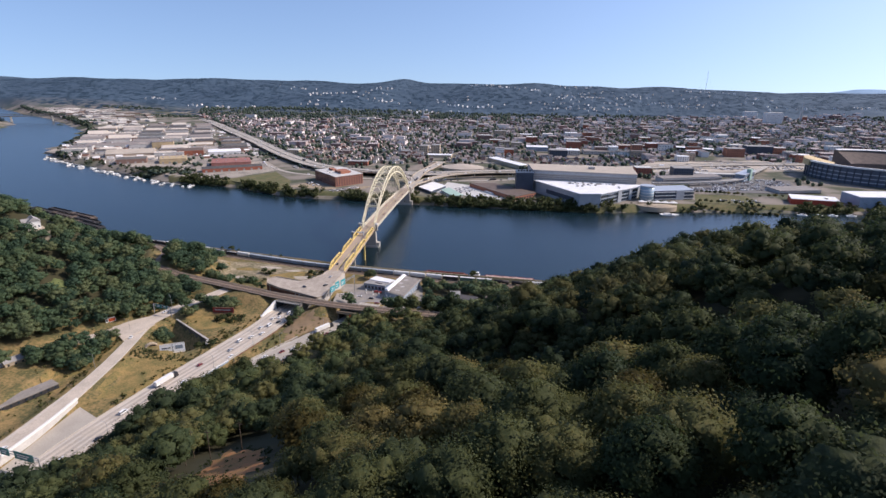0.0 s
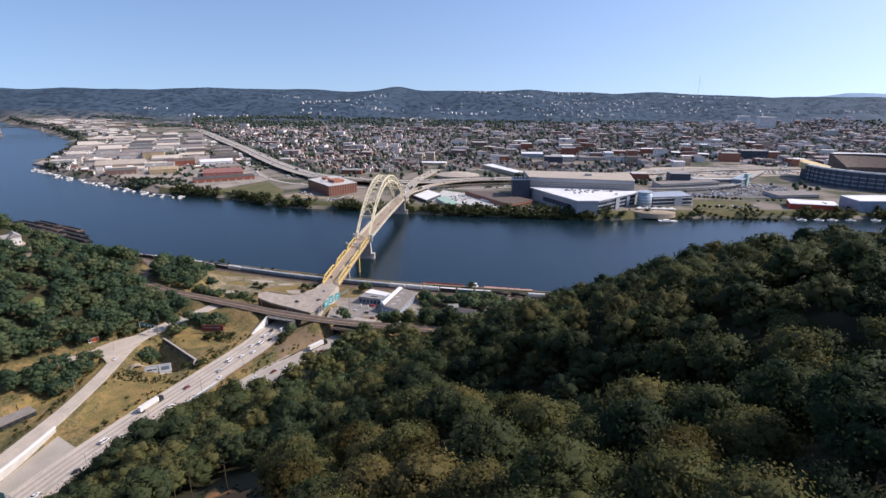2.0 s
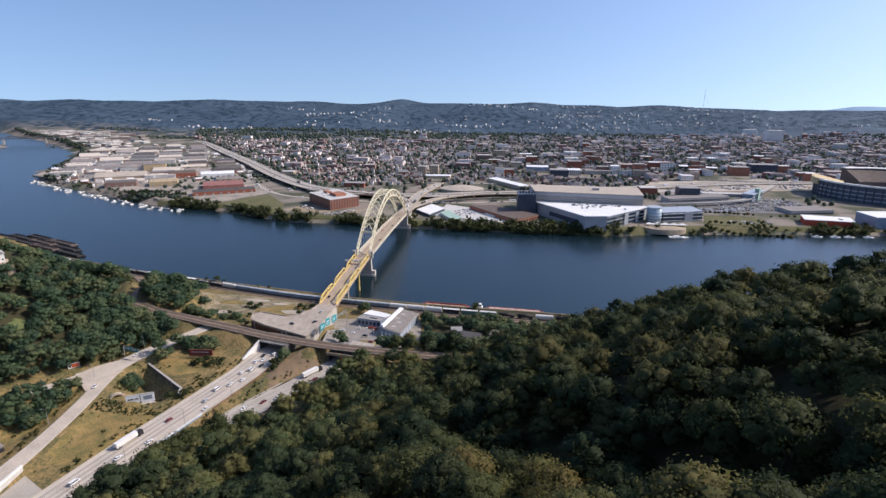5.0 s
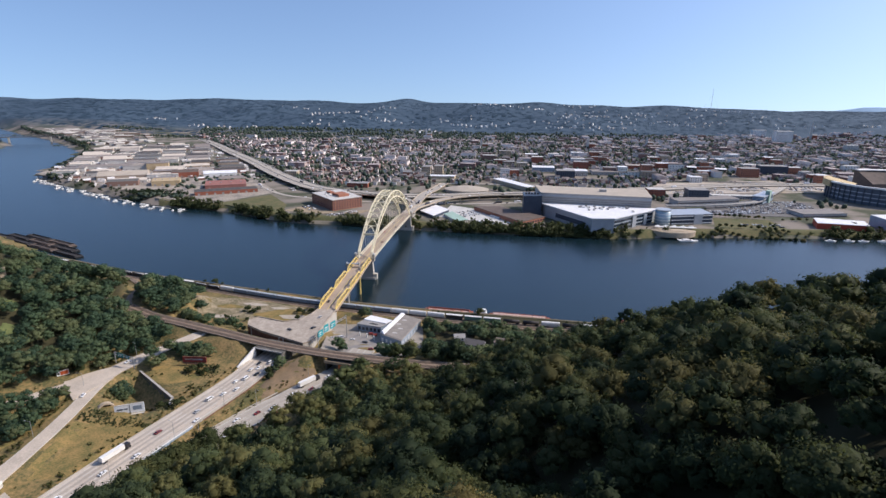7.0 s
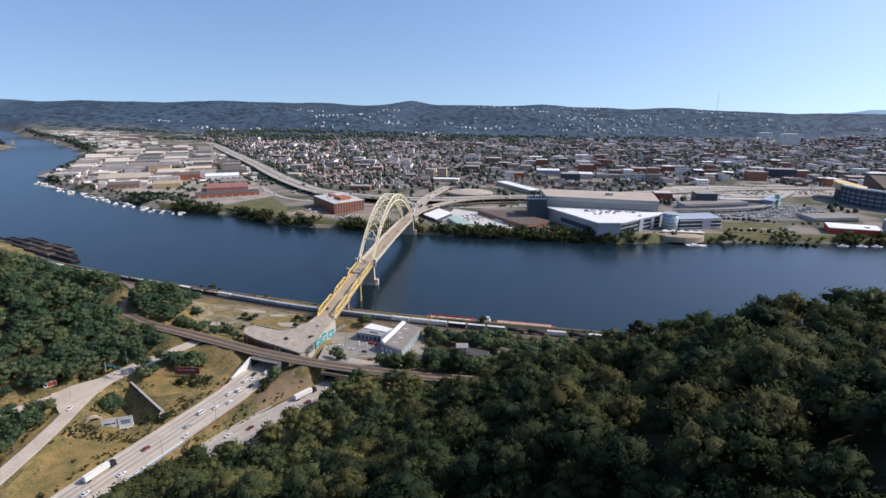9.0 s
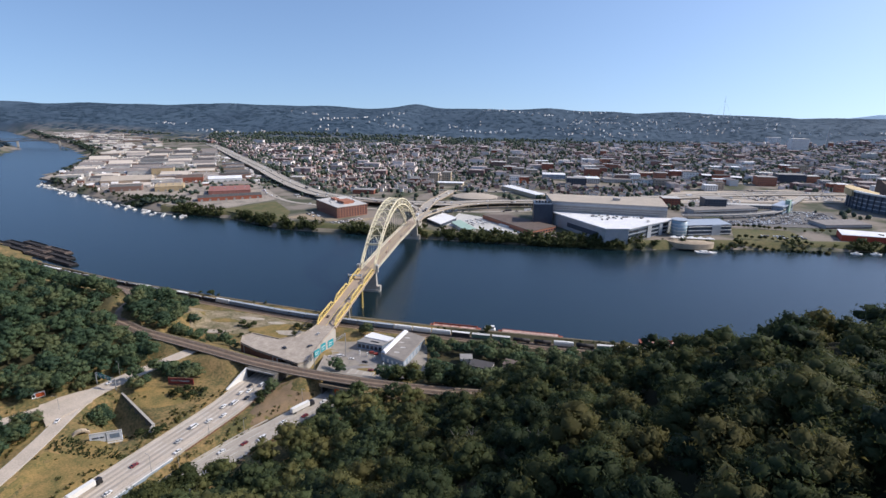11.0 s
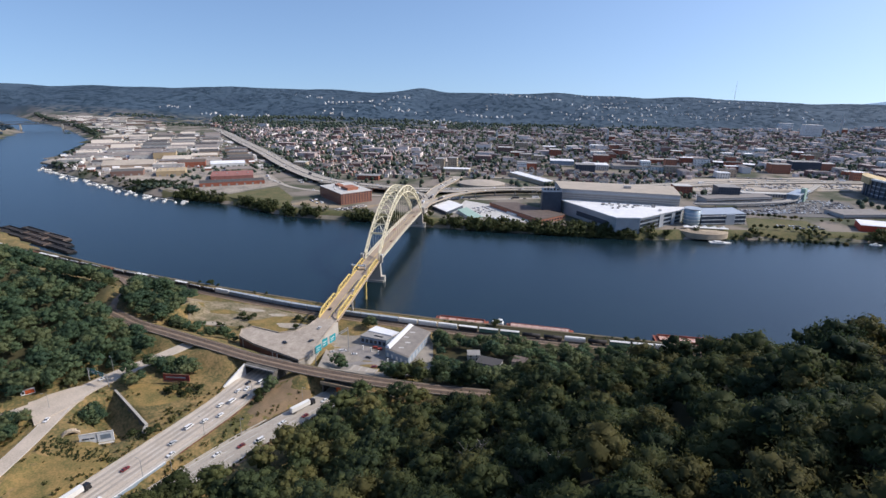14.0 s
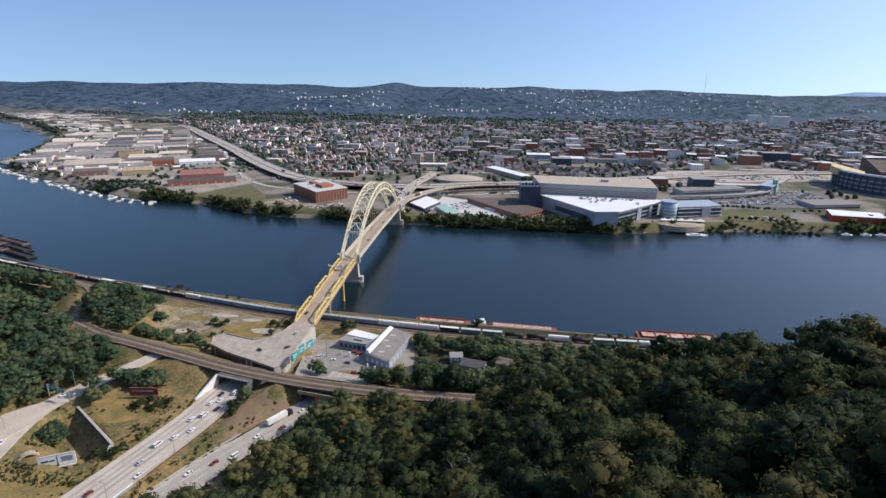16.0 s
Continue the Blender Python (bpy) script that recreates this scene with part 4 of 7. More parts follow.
def crown_arrays(seed, radius, height, lobes, cards, size, core, solid=0.66, single=False):
    """A crown: a rounded dome of leafy lobes with gaps between them, dressed with small leaf sprays. Base at z = 0."""
    r = np.random.RandomState(seed)
    V, F, N, k = [], [], [], 0
    # lobes spread evenly over the dome, jittered
    i = np.arange(lobes) + 0.5
    u = 1.0 - 1.35 * i / lobes + r.uniform(-0.06, 0.06, lobes)
    a = i * 2.39996 + r.uniform(-0.35, 0.35, lobes)
    rr = np.sqrt(np.clip(1 - u * u, 0.02, 1)) * r.uniform(0.58, 0.78, lobes)
    c = np.stack([np.cos(a) * rr * radius, np.sin(a) * rr * radius, height * (0.46 + 0.36 * u * r.uniform(0.85, 1.1, lobes))], -1)
    s = radius * r.uniform(0.25, 0.44, lobes)
    c[-1], s[-1] = (0, 0, height * 0.44), radius * 0.6
    mid = np.array([0, 0, height * 0.36])
    for p, q in zip(c, s):
        v = core[0] * (q * solid * (1 + 0.26 * r.standard_normal((len(core[0]), 1)))) * np.array([1, 1, 0.85]) + p
        N.append(core[0] * 0.6 + unit(v - mid) * 0.6 + 0.3 * r.standard_normal(core[0].shape))
        V.append(v)
        F.append(core[1] + k)
        k += len(v)
    pick = r.choice(lobes, cards, p=s ** 2 / (s ** 2).sum())
    d = r.standard_normal((cards, 3))
    d[:, 2] = np.abs(d[:, 2]) * 0.8 + 0.2 * d[:, 2] - 0.15
    d /= np.linalg.norm(d, axis=1)[:, None]
    p = c[pick] + d * (s[pick] * (0.62 + 0.66 * r.uniform(0, 1, cards) ** 1.3))[:, None] * np.array([1, 1, 0.85])
    n = d + 0.55 * r.standard_normal((cards, 3)) + np.array([0, 0, 0.2])
    n /= np.linalg.norm(n, axis=1)[:, None]
    e = np.cross(n, r.standard_normal((cards, 3)))
    e /= np.linalg.norm(e, axis=1)[:, None]
    g = np.cross(n, e)
    w = size * r.uniform(0.55, 1.2, cards)[:, None]
    quad = np.stack([p - e * w * 0.6, p + g * w * 0.45, p + e * w * 0.6 + n * w * 0.15, p - g * w * 0.45], 1).reshape(-1, 3)
    N.append(np.repeat(d * 0.5 + n * 0.45 + unit(p - mid) * 0.5, 4, axis=0))
    i = k + 4 * np.arange(cards)[:, None]
    V.append(quad)
    F += [i + np.array([[0, 2, 1]])] if single else [i + np.array([[0, 2, 1]]), i + np.array([[0, 3, 2]])]
    return np.concatenate(V), np.concatenate(F), unit(np.concatenate(N))


def trunk_build(seed, h, r):
    q = random.Random(seed)
    b = Build().tube((0, 0, -1.0), (q.uniform(-.3, .3), q.uniform(-.3, .3), h * 0.62), r, r * 0.5, 7)
    for i in range(4):
        a, z = 6.28 * (i + q.random()) / 4, h * q.uniform(0.32, 0.5)
        b.tube((0, 0, z), (math.cos(a) * h * 0.2, math.sin(a) * h * 0.2, z + h * 0.25), r * 0.4, r * 0.15, 5)
    return b


TREES, MEDIUM = [], []
TREE_LABELS = ["broad green deciduous tree with a lumpy crown", "tall dark green deciduous tree in the wood", "yellow-brown deciduous tree with a loose crown", "rounded olive-green tree on the wooded slope"]
for i in range(6):
    h, rad = (15.5, 17.0, 13.0, 14.5, 16.0, 12.0)[i], (6.8, 6.2, 5.6, 7.6, 6.6, 5.4)[i]
    leaf = (M["leaf"], M["leafdark"], M["leafgold"], M["leaf"], M["leafdark"], M["leaf"])[i]
    for store, lobes, cards, size in ((TREES, 34, 5200, 0.42), (MEDIUM, 26, 2400, 0.6)):
        v, f, nn = crown_arrays(20 + i, rad, h * 0.8, lobes, cards, size, ICO1)
        v[:, 2] += h * 0.2
        store.append((soup("crown", v, f, leaf, True, nn), trunk_build(i, h, 0.32).mesh("trunk", M["bark"]), h))


def tree(i, x, y, z, scale, turn, store, group="trees of the wood", label=None):
    crown, trunk, h = store[i]
    t = thing("tree", pose(x, y, z, 0, 0, turn), label or TREE_LABELS[(0, 1, 2, 3, 1, 3)[i]], "tree", group)
    t.scale = (scale, scale, scale * (0.9 + 0.2 * ((turn * 7) % 1)))
    part("trunk", trunk, None, t)
    part("crown", crown, None, t)
    return t


LOW, MID = [], []
for i in range(10):
    h = 11.5 + 0.6 * i
    for store, seed, lobes, cards, size in ((LOW, 60, 16, 900, 0.95), (MID, 160, 12, 330, 1.35)):
        v, f, nn = crown_arrays(seed + i, 6.0 + 0.45 * (i % 5), h * 0.8, lobes, cards, size, ICO1, 0.68, True)
        v[:, 2] += h * 0.2
        store.append((v, f, nn))
BUSH = []
for i in range(5):
    BUSH.append(crown_arrays(90 + i, 3.4, 6.5, 4, 30, 1.5, ICO1))
TUFT = [crown_arrays(240 + i, 3.4, 5.5, 2, 16, 2.0, ICO1) for i in range(5)]
CLUMP = []
for i in range(5):
    r = np.random.RandomState(140 + i)
    CLUMP.append((ICO1[0] * r.uniform(0.75, 1.25, (12, 1)) * [8.0, 8.0, 1.3], ICO1[1], unit(ICO1[0] + [0, 0, 2.6])))
SINGLE = []
for i in range(6):
    r = np.random.RandomState(150 + i)
    SINGLE.append((ICO1[0] * r.uniform(0.7, 1.3, (12, 1)) * [4.4, 4.4, 5.0] + [0, 0, 4.6], ICO1[1], ICO1[0]))
TINY = []
for i in range(5):
    r = np.random.RandomState(120 + i)
    v = np.concatenate([ICO1[0] * r.uniform(0.75, 1.25, (12, 1)) * [4.5, 4.5, 4.2] + [0, 0, 4.0], ICO1[0] * r.uniform(0.7, 1.2, (12, 1)) * [3.2, 3.2, 3.0] + [2.6, 1.4, 3.4]])
    TINY.append((v, np.concatenate([ICO1[1], ICO1[1] + 12]), np.concatenate([ICO1[0], ICO1[0]])))


def scatter(name, places, kinds, material, label, category, rng, smin=0.8, smax=1.25, smooth=False, drape=False):
    """Many plants joined into one mesh; draped ones give their height over the ground and follow its slope."""
    V, F, T, N, k = [], [], [], [], 0
    for x, y, z in places:
        v, f, nn = kinds[rng.randrange(len(kinds))]
        a, s = rng.uniform(0, 6.283), rng.uniform(smin, smax)
        c, d = math.cos(a) * s, math.sin(a) * s
        V.append(np.stack([v[:, 0] * c - v[:, 1] * d + x, v[:, 0] * d + v[:, 1] * c + y, v[:, 2] * s + z], -1))
        c, d = math.cos(a), math.sin(a)
        N.append(np.stack([nn[:, 0] * c - nn[:, 1] * d, nn[:, 0] * d + nn[:, 1] * c, nn[:, 2]], -1))
        F.append(f + k)
        T.append(np.full(len(v), rng.random(), np.float32))
        k += len(v)
    V = np.concatenate(V)
    if drape:
        V[:, 2] += ground_z(V[:, 0], V[:, 1])
    ob = new(name, soup(name, V, np.concatenate(F), material, True, np.concatenate(N) if smooth else None))
    ob.data.attributes.new("tone", "FLOAT", "POINT").data.foreach_set("value", np.concatenate(T))
    return tagged(ob, label, category, "", "stuff")


def jitter(x0, x1, y0, y1, step, rng):
    out = []
    y = y0
    row = 0
    while y < y1:
        x = x0 + (step / 2 if row % 2 else 0)
        while x < x1:
            out.append((x + rng.uniform(-.36, .36) * step, y + rng.uniform(-.36, .36) * step))
            x += step
        y += step * 0.9
        row += 1
    return np.array(out)


def clear_of(p, pairs):
    ok = np.ones(len(p), bool)
    for line, d in pairs:
        ok &= dist_to(line, p[:, 0], p[:, 1])[0] > d
    return ok


def with_z(p, sink=0.4):
    return [(a, b, c) for (a, b), c in zip(p.tolist(), (ground_z(p[:, 0], p[:, 1]) - sink).tolist())]


rng = random.Random(5)
LINES = [(HWY_A, 15), (HWY_B, 11.5), (RAMP, 9), (LANE, 12), (RAIL, 9), (SHORELINE_RAIL, 11), (SPUR, 9)]
def hillside(step):
    """Places for trees on the wooded hill."""
    p = jitter(-75, 470, -600, -175, step, rng)
    xb = np.interp(p[:, 1], [q[1] for q in HWY_B[::-1]], [q[0] for q in HWY_B[::-1]])
    on = ((p[:, 0] > xb + np.interp(p[:, 1], [-345, -315], [14, 28])) & (p[:, 1] < -252)) | ((p[:, 0] > 60) & (p[:, 1] < -215))
    p = p[on & ~in_clearing(p[:, 0], p[:, 1], 5) & clear_of(p, LINES) & (p[:, 0] < 200 + 0.72 * (p[:, 1] + 637))]
    return p, np.hypot(p[:, 0] - 150, p[:, 1] + 640)


p, reach = hillside(11.6)
for (x, y, z), d in zip(with_z(p, 1.2), reach.tolist()):
    if d < 172:
        olive = x < 168 and y < -470 or x < 60
        kind = rng.choice((0, 0, 3, 3, 5, 2, 2) if olive and x > 60 else (0, 3, 5, 0, 3, 5, 1) if olive else (0, 1, 1, 1, 3, 4, 4, 4, 5, 2))
        tree(kind, x, y, z, rng.choice((rng.uniform(0.62, 0.85), rng.uniform(0.85, 1.1), rng.uniform(1.0, 1.3))), rng.uniform(0, 360), TREES if d < 100 else MEDIUM)
for i in range(27):
    q = beside(HWY_B, 152 + 6.4 * i, -14.5 - rng.uniform(0, 3)).translation
    tree(rng.choice((0, 1, 3, 4)), q.x, q.y, float(ground_z(q.x, q.y)) - 0.6, rng.uniform(1.05, 1.4), rng.uniform(0, 360), MEDIUM, label="tall green tree at the foot of the slope by the highway")
p, reach = hillside(9.6)
p, reach = p[reach >= 172], reach[reach >= 172]
close, foot = reach < 280, p[:, 0] < 85
for pick, kinds, leaf, txt in ((close & ~foot, LOW, "leafwood", "dense green deciduous woods near the top of the slope"), (close & foot, LOW, "leaffoot", "lighter green woods at the foot of the slope"),
                               (~close & ~foot, MID, "leafwood", "dense green deciduous woods covering the lower hillside"), (~close & foot, MID, "leaffoot", "green woods above the lower carriageway")):
    scatter("woods", with_z(p[pick], 1.2), kinds, M[leaf], txt, "woods", rng, 0.55, 1.32, True)
p = jitter(30, 250, -720, -600, 11, rng)
scatter("woods", with_z(p, 1.2), MID, M["leafwood"], "woods along the top of the hill", "woods", rng, 0.6, 1.2, True)
p = jitter(-440, -98, -450, -20, 8.6, rng)
ysl = line_at(SHORE_S, p[:, 0])
g = ground_z(p[:, 0], p[:, 1])
HOUSE = (-281, -208)
GLADES = [(-213, -262, 11, 8), (-196, -296, 12, 7), (-236, -240, 8, 6), (-176, -262, 8, 5)]
p = p[(p[:, 1] < ysl - 66) & ((p[:, 0] < -138) | ((p[:, 1] > -270) & (p[:, 1] < p[:, 0] * -1.25 - 372)) | ((p[:, 0] < -128) & (p[:, 1] > -332) & (p[:, 1] < -300))) & clear_of(p, LINES)
      & np.all([((p[:, 0] - a) / c) ** 2 + ((p[:, 1] - b) / d) ** 2 > 1 for a, b, c, d in GLADES], axis=0) & (np.hypot(p[:, 0] - HOUSE[0], p[:, 1] - HOUSE[1]) > 17) & ((g > 21.5) | (p[:, 0] < -215) | (p[:, 1] > -345)) & ~((p[:, 0] > -170) & (p[:, 1] < -345) & (p[:, 1] > -400))]
scatter("woods", with_z(p), MID, M["leafwest"], "green woods on the slope above the slip road", "woods", rng, 0.62, 1.2, True)
# flats east of the parking lot, and odd clumps along tracks and banks
p = jitter(84, 480, -232, -144, 9.0, rng)
p = p[clear_of(p, LINES) & (np.hypot(p[:, 0] - 104, p[:, 1] + 176) > 15) & (np.hypot(p[:, 0] - 125, p[:, 1] + 184) > 12)]
scatter("woods", with_z(p), MID[:4], M["leafwest"], "trees and brush on the flats beside the river", "woods", rng, 0.6, 1.05, True)
groves = []
for cx, cy, rx, ry, n in ((-176, -149, 34, 9, 40), (-128, -170, 22, 8, 24), (-90, -181, 14, 5, 12), (-88, -239, 15, 7, 26), (-115, -288, 8, 9, 26), (-134, -319, 9, 7, 16), (-137, -342, 9, 14, 20), (-156, -348, 14, 10, 16), (-160, -272, 8, 8, 8),
                          (-17, -251, 5, 5, 5), (18, -131, 6, 5, 5), (19, -209, 4, 3, 4), (62, -215, 14, 6, 16), (80, -150, 6, 12, 8)):
    for _ in range(n):
        a, s = rng.uniform(0, 6.283), math.sqrt(rng.random())
        groves.append((cx + rx * s * math.cos(a), cy + ry * s * math.sin(a)))
groves = np.array(groves)
groves = groves[clear_of(groves, [(HWY_A, 14), (HWY_B, 11), (RAMP, 12), (LANE, 6), (RAIL, 9), (SPUR, 4.5), (SHORELINE_RAIL, 9)])]
scatter("groves", with_z(groves, 0.8), MID, M["leafwest"], "groves of dark green trees beside the roads and tracks", "trees", rng, 0.45, 0.85, True)
clumps = []
for cx, cy, rx, ry, n in ((-68, -304, 5, 4, 6), (-65, -260, 8, 7, 16), (-75, -262, 10, 6, 9), (-150, -272, 10, 10, 8), (-118, -315, 5, 8, 8), (-20, -262, 5, 9, 12),
                          (-35, -148, 8, 4, 5), (-92, -137, 10, 4, 10), (-44, -131, 12, 3, 9), (-228, -138, 8, 12, 12), (-238, -118, 10, 8, 9), (-52, -171, 14, 4, 14), (-29, -163, 4, 8, 9), (-95, -150, 24, 6, 12), (2, -196, 4, 3, 3), (30, -218, 10, 4, 7), (-250, -42, 30, 4, 8), (-170, -66, 20, 3, 5), (-110, -80, 14, 3, 4),
                          (100, -110, 26, 3, 8), (230, -118, 40, 3, 9), (70, -222, 14, 6, 10), (-60, -300, 4, 6, 4)):
    for _ in range(n):
        a, s = rng.uniform(0, 6.283), math.sqrt(rng.random())
        clumps.append((cx + rx * s * math.cos(a), cy + ry * s * math.sin(a)))
clumps = np.array(clumps)
scatter("shrubs", with_z(clumps[clear_of(clumps, [(HWY_A, 13), (HWY_B, 10), (RAMP, 7), (RAIL, 6.5), (SHORELINE_RAIL, 8)])]), MID[:3] + BUSH, M["leafdark"], "clumps of dark green trees and shrubs", "shrubs", rng, 0.22, 0.6, True)
under = []
for cx, cy, rx, ry, n in ((-84, -325, 16, 5, 190), (-103, -322, 11, 7, 170), (-68, -306, 6, 6, 30), (-76, -262, 12, 7, 40), (-62, -262, 6, 9, 40)):
    for _ in range(n):
        a, s = rng.uniform(0, 6.283), math.sqrt(rng.random())
        under.append((cx + rx * s * math.cos(a), cy + ry * s * math.sin(a)))
for _ in range(120):
    a, s = rng.uniform(0, 6.283), math.sqrt(rng.random())
    u, v = 36 * s * math.cos(a), 14 * s * math.sin(a)
    under.append((CLEARING[0] + u * 0.52 + v * 0.854, CLEARING[1] - u * 0.854 + v * 0.52))
under = np.array(under)
scatter("undergrowth", with_z(under[clear_of(under, [(HWY_A, 12.8), (RAMP, 7)])], 0.2), TUFT, M["leafdark"], "low green undergrowth on the verge", "shrubs", rng, 0.11, 0.27, True)
low = []
for line, off in ((HWY_B, -10.5), (HWY_A, 13.6), (RAMP, 8), (HWY_B, 9.6)):
    for i in range(170):
        m = beside(line, rng.uniform(20, 330), off + rng.uniform(0, 5) * (1 if off > 0 else -1.6))
        low.append((m.translation.x, m.translation.y))
while len(low) < 980:
    x, y = rng.uniform(-168, -8), rng.uniform(-400, -243)
    if noise.noise(Vector((x / 14, y / 14, 1))) > 0.12:
        low.append((x, y))
low = np.array(low)
low = low[~((low[:, 0] > -103) & (low[:, 0] < -74) & (low[:, 1] < -383))]
low = low[np.hypot(low[:, 0] + 135, low[:, 1] + 288) > 19]
scatter("brush", with_z(low[clear_of(low, [(HWY_A, 12.6), (HWY_B, 9), (RAMP, 6.2), (RAIL, 6)])]), TUFT, leafmat("brush", [(0.09, 0.10, 0.035), (0.16, 0.135, 0.048), (0.25, 0.18, 0.075)]), "low brown-green roadside brush", "brush", rng, 0.12, 0.5, True)

for a, b, c, d in GLADES:
    patch("ground_patch", blob(a, b, c, d, seed=int(-a)), 0.4, M["glade"], "light green grassy opening in the woods", "grass")

# river edges
_bx = np.arange(-440, 560, 8.0)
_rows = [np.stack([_bx, line_at(SHORE_S, _bx) + 1.5 - d, ground_z(_bx, line_at(SHORE_S, _bx) + 1.5 - d) + 0.4], -1) for d in (0, 4, 8, 12, 16, 19)]
_i = (np.arange(5)[:, None] * len(_bx) + np.arange(len(_bx) - 1)).ravel()
tagged(new("riverbank", soup("riverbank", np.concatenate(_rows), np.stack([_i, _i + len(_bx), _i + len(_bx) + 1, _i + 1], -1), M["mud"], True)), "brown muddy river bank below the tracks", "ground", "", "structure")
_bx = np.arange(-520, 760, 8.0)
_rows = [np.stack([_bx, line_at(SHORE_N, _bx) + d, ground_z(_bx, line_at(SHORE_N, _bx) + d) + 0.45], -1) for d in (2, 7, 12, 17, 22, 26)]
_i = (np.arange(5)[:, None] * len(_bx) + np.arange(len(_bx) - 1)).ravel()
tagged(new("riverbank", soup("riverbank", np.concatenate(_rows), np.stack([_i, _i + 1, _i + len(_bx) + 1, _i + len(_bx)], -1), M["lawn"], True)), "grassy far river bank above the water", "grass", "", "structure")
edge = []
for _ in range(1900):
    x = rng.uniform(-480, 300) if rng.random() < .62 else rng.uniform(300, 1250)
    if not 60 < x < 300 and noise.noise(Vector((x / 26, 0.5, 7))) + rng.uniform(-0.35, 0.35) < -0.08:
        continue
    if 330 < x < 470 and rng.random() < 0.85 or 470 < x < 640 and rng.random() < 0.6:
        continue
    edge.append((x, float(line_at(SHORE_N, x)) + 3 + abs(rng.gauss(0, 10))))
scatter("riverbank_trees", with_z(np.array(edge)), BUSH, M["leafdark"], "dark green trees along the far river bank", "trees", rng, 0.6, 2.2, True)
edge = []
for _ in range(420):
    x = rng.uniform(-1900, -560)
    if x < -1100 or rng.random() < 0.55:
        edge.append((x, float(line_at(SHORE_N, x)) + 6 + abs(rng.gauss(0, 16))))
for _ in range(160):
    a, s = rng.uniform(0, 6.283), math.sqrt(rng.random())
    edge.append((-560 + 75 * s * math.cos(a), 405 + 32 * s * math.sin(a)))
scatter("riverbank_trees", with_z(np.array(edge)), BUSH, M["leafdark"], "trees and brush on the industrial shore", "trees", rng, 0.7, 1.4, True)

# ---- freight train on the riverside track ----
def freight_car(kind, body_mat, top_mat, length, label):
    """A freight car along x, standing on the rail top."""
    t = thing("freight_car", (0, 0, -500), label, "freight car", "cars of the freight train")
    L, w = length / 2, 1.5
    if kind == "hopper":
        prof = [(-1.35, 1.0), (1.35, 1.0), (1.6, 1.7), (1.6, 3.7), (1.1, 4.5), (-1.1, 4.5), (-1.6, 3.7), (-1.6, 1.7)]
        b = Build()
        k = len(b.v)
        for x in (-L, L):
            b.v += [(x, y, z) for y, z in prof]
        n = len(prof)
        b.f += [tuple(range(k + n - 1, k - 1, -1)), tuple(range(k + n, k + 2 * n))] + [(k + i, k + (i + 1) % n, k + n + (i + 1) % n, k + n + i) for i in range(n)]
        part("body", b, body_mat, t)
        part("roof_walkway", Build().box(-L, L, -1.05, 1.05, 4.52, 4.68), top_mat, t)
        for i in range(3):
            x = -L * 0.6 + i * L * 0.6
            part("chute", Build().prism([(x - 1.6, -1.1), (x + 1.6, -1.1), (x + 1.6, 1.1), (x - 1.6, 1.1)], 1.0, 0.35, [(x - .5, -.5), (x + .5, -.5), (x + .5, .5), (x - .5, .5)]), body_mat, t)
    elif kind == "gondola":
        b = Build()
        b.box(-L, L, -1.55, -1.4, 1.1, 3.4).box(-L, L, 1.4, 1.55, 1.1, 3.4).box(-L, -L + .15, -1.4, 1.4, 1.1, 3.4).box(L - .15, L, -1.4, 1.4, 1.1, 3.4).box(-L, L, -1.4, 1.4, 1.0, 1.2)
        for i in range(9):
            x = -L + (i + .5) * length / 9
            b.box(x - .08, x + .08, -1.68, -1.55, 1.1, 3.4).box(x - .08, x + .08, 1.55, 1.68, 1.1, 3.4)
        part("body", b, body_mat, t)
        part("load", Build().prism([(-L + .3, -1.35), (L - .3, -1.35), (L - .3, 1.35), (-L + .3, 1.35)], 1.3, 3.7, [(-L + 2, -.5), (L - 2, -.5), (L - 2, .5), (-L + 2, .5)]), top_mat, t)
    elif kind == "box":
        part("body", Build().box(-L, L, -1.55, 1.55, 1.05, 4.3), body_mat, t)
        part("roof", Build().gable(-L, L, -1.55, 1.55, 4.3, 4.6, 0.05), top_mat, t)
        for s in (-1, 1):
            part("door", Build().box(-1.5, 1.5, *sorted((s * 1.56, s * 1.66)), 1.2, 4.1), body_mat, t)
    else:
        part("body", Build().tube((-L, 0, 2.75), (L, 0, 2.75), 1.5, 1.5, 14), body_mat, t, "", True)
        part("dome", Build().tube((0, 0, 4.0), (0, 0, 4.7), 0.6, 0.55, 10), top_mat, t)
        part("frame", Build().box(-L, L, -0.5, 0.5, 1.0, 1.35), M["dark"], t)
    for x in (-L + 2.1, L - 2.1):
        tr = part("bogie", Build().box(x - 1.3, x + 1.3, -1.05, 1.05, 0.45, 0.85), M["dark"], t)
        for dx in (-0.85, 0.85):
            part("wheelset", Build().tube((x + dx, -0.85, 0.42), (x + dx, 0.85, 0.42), 0.42, 0.42, 10), M["steel"], tr)
    part("coupler", Build().box(-L - 0.7, L + 0.7, -0.2, 0.2, 0.85, 1.1), M["dark"], t)
    return t


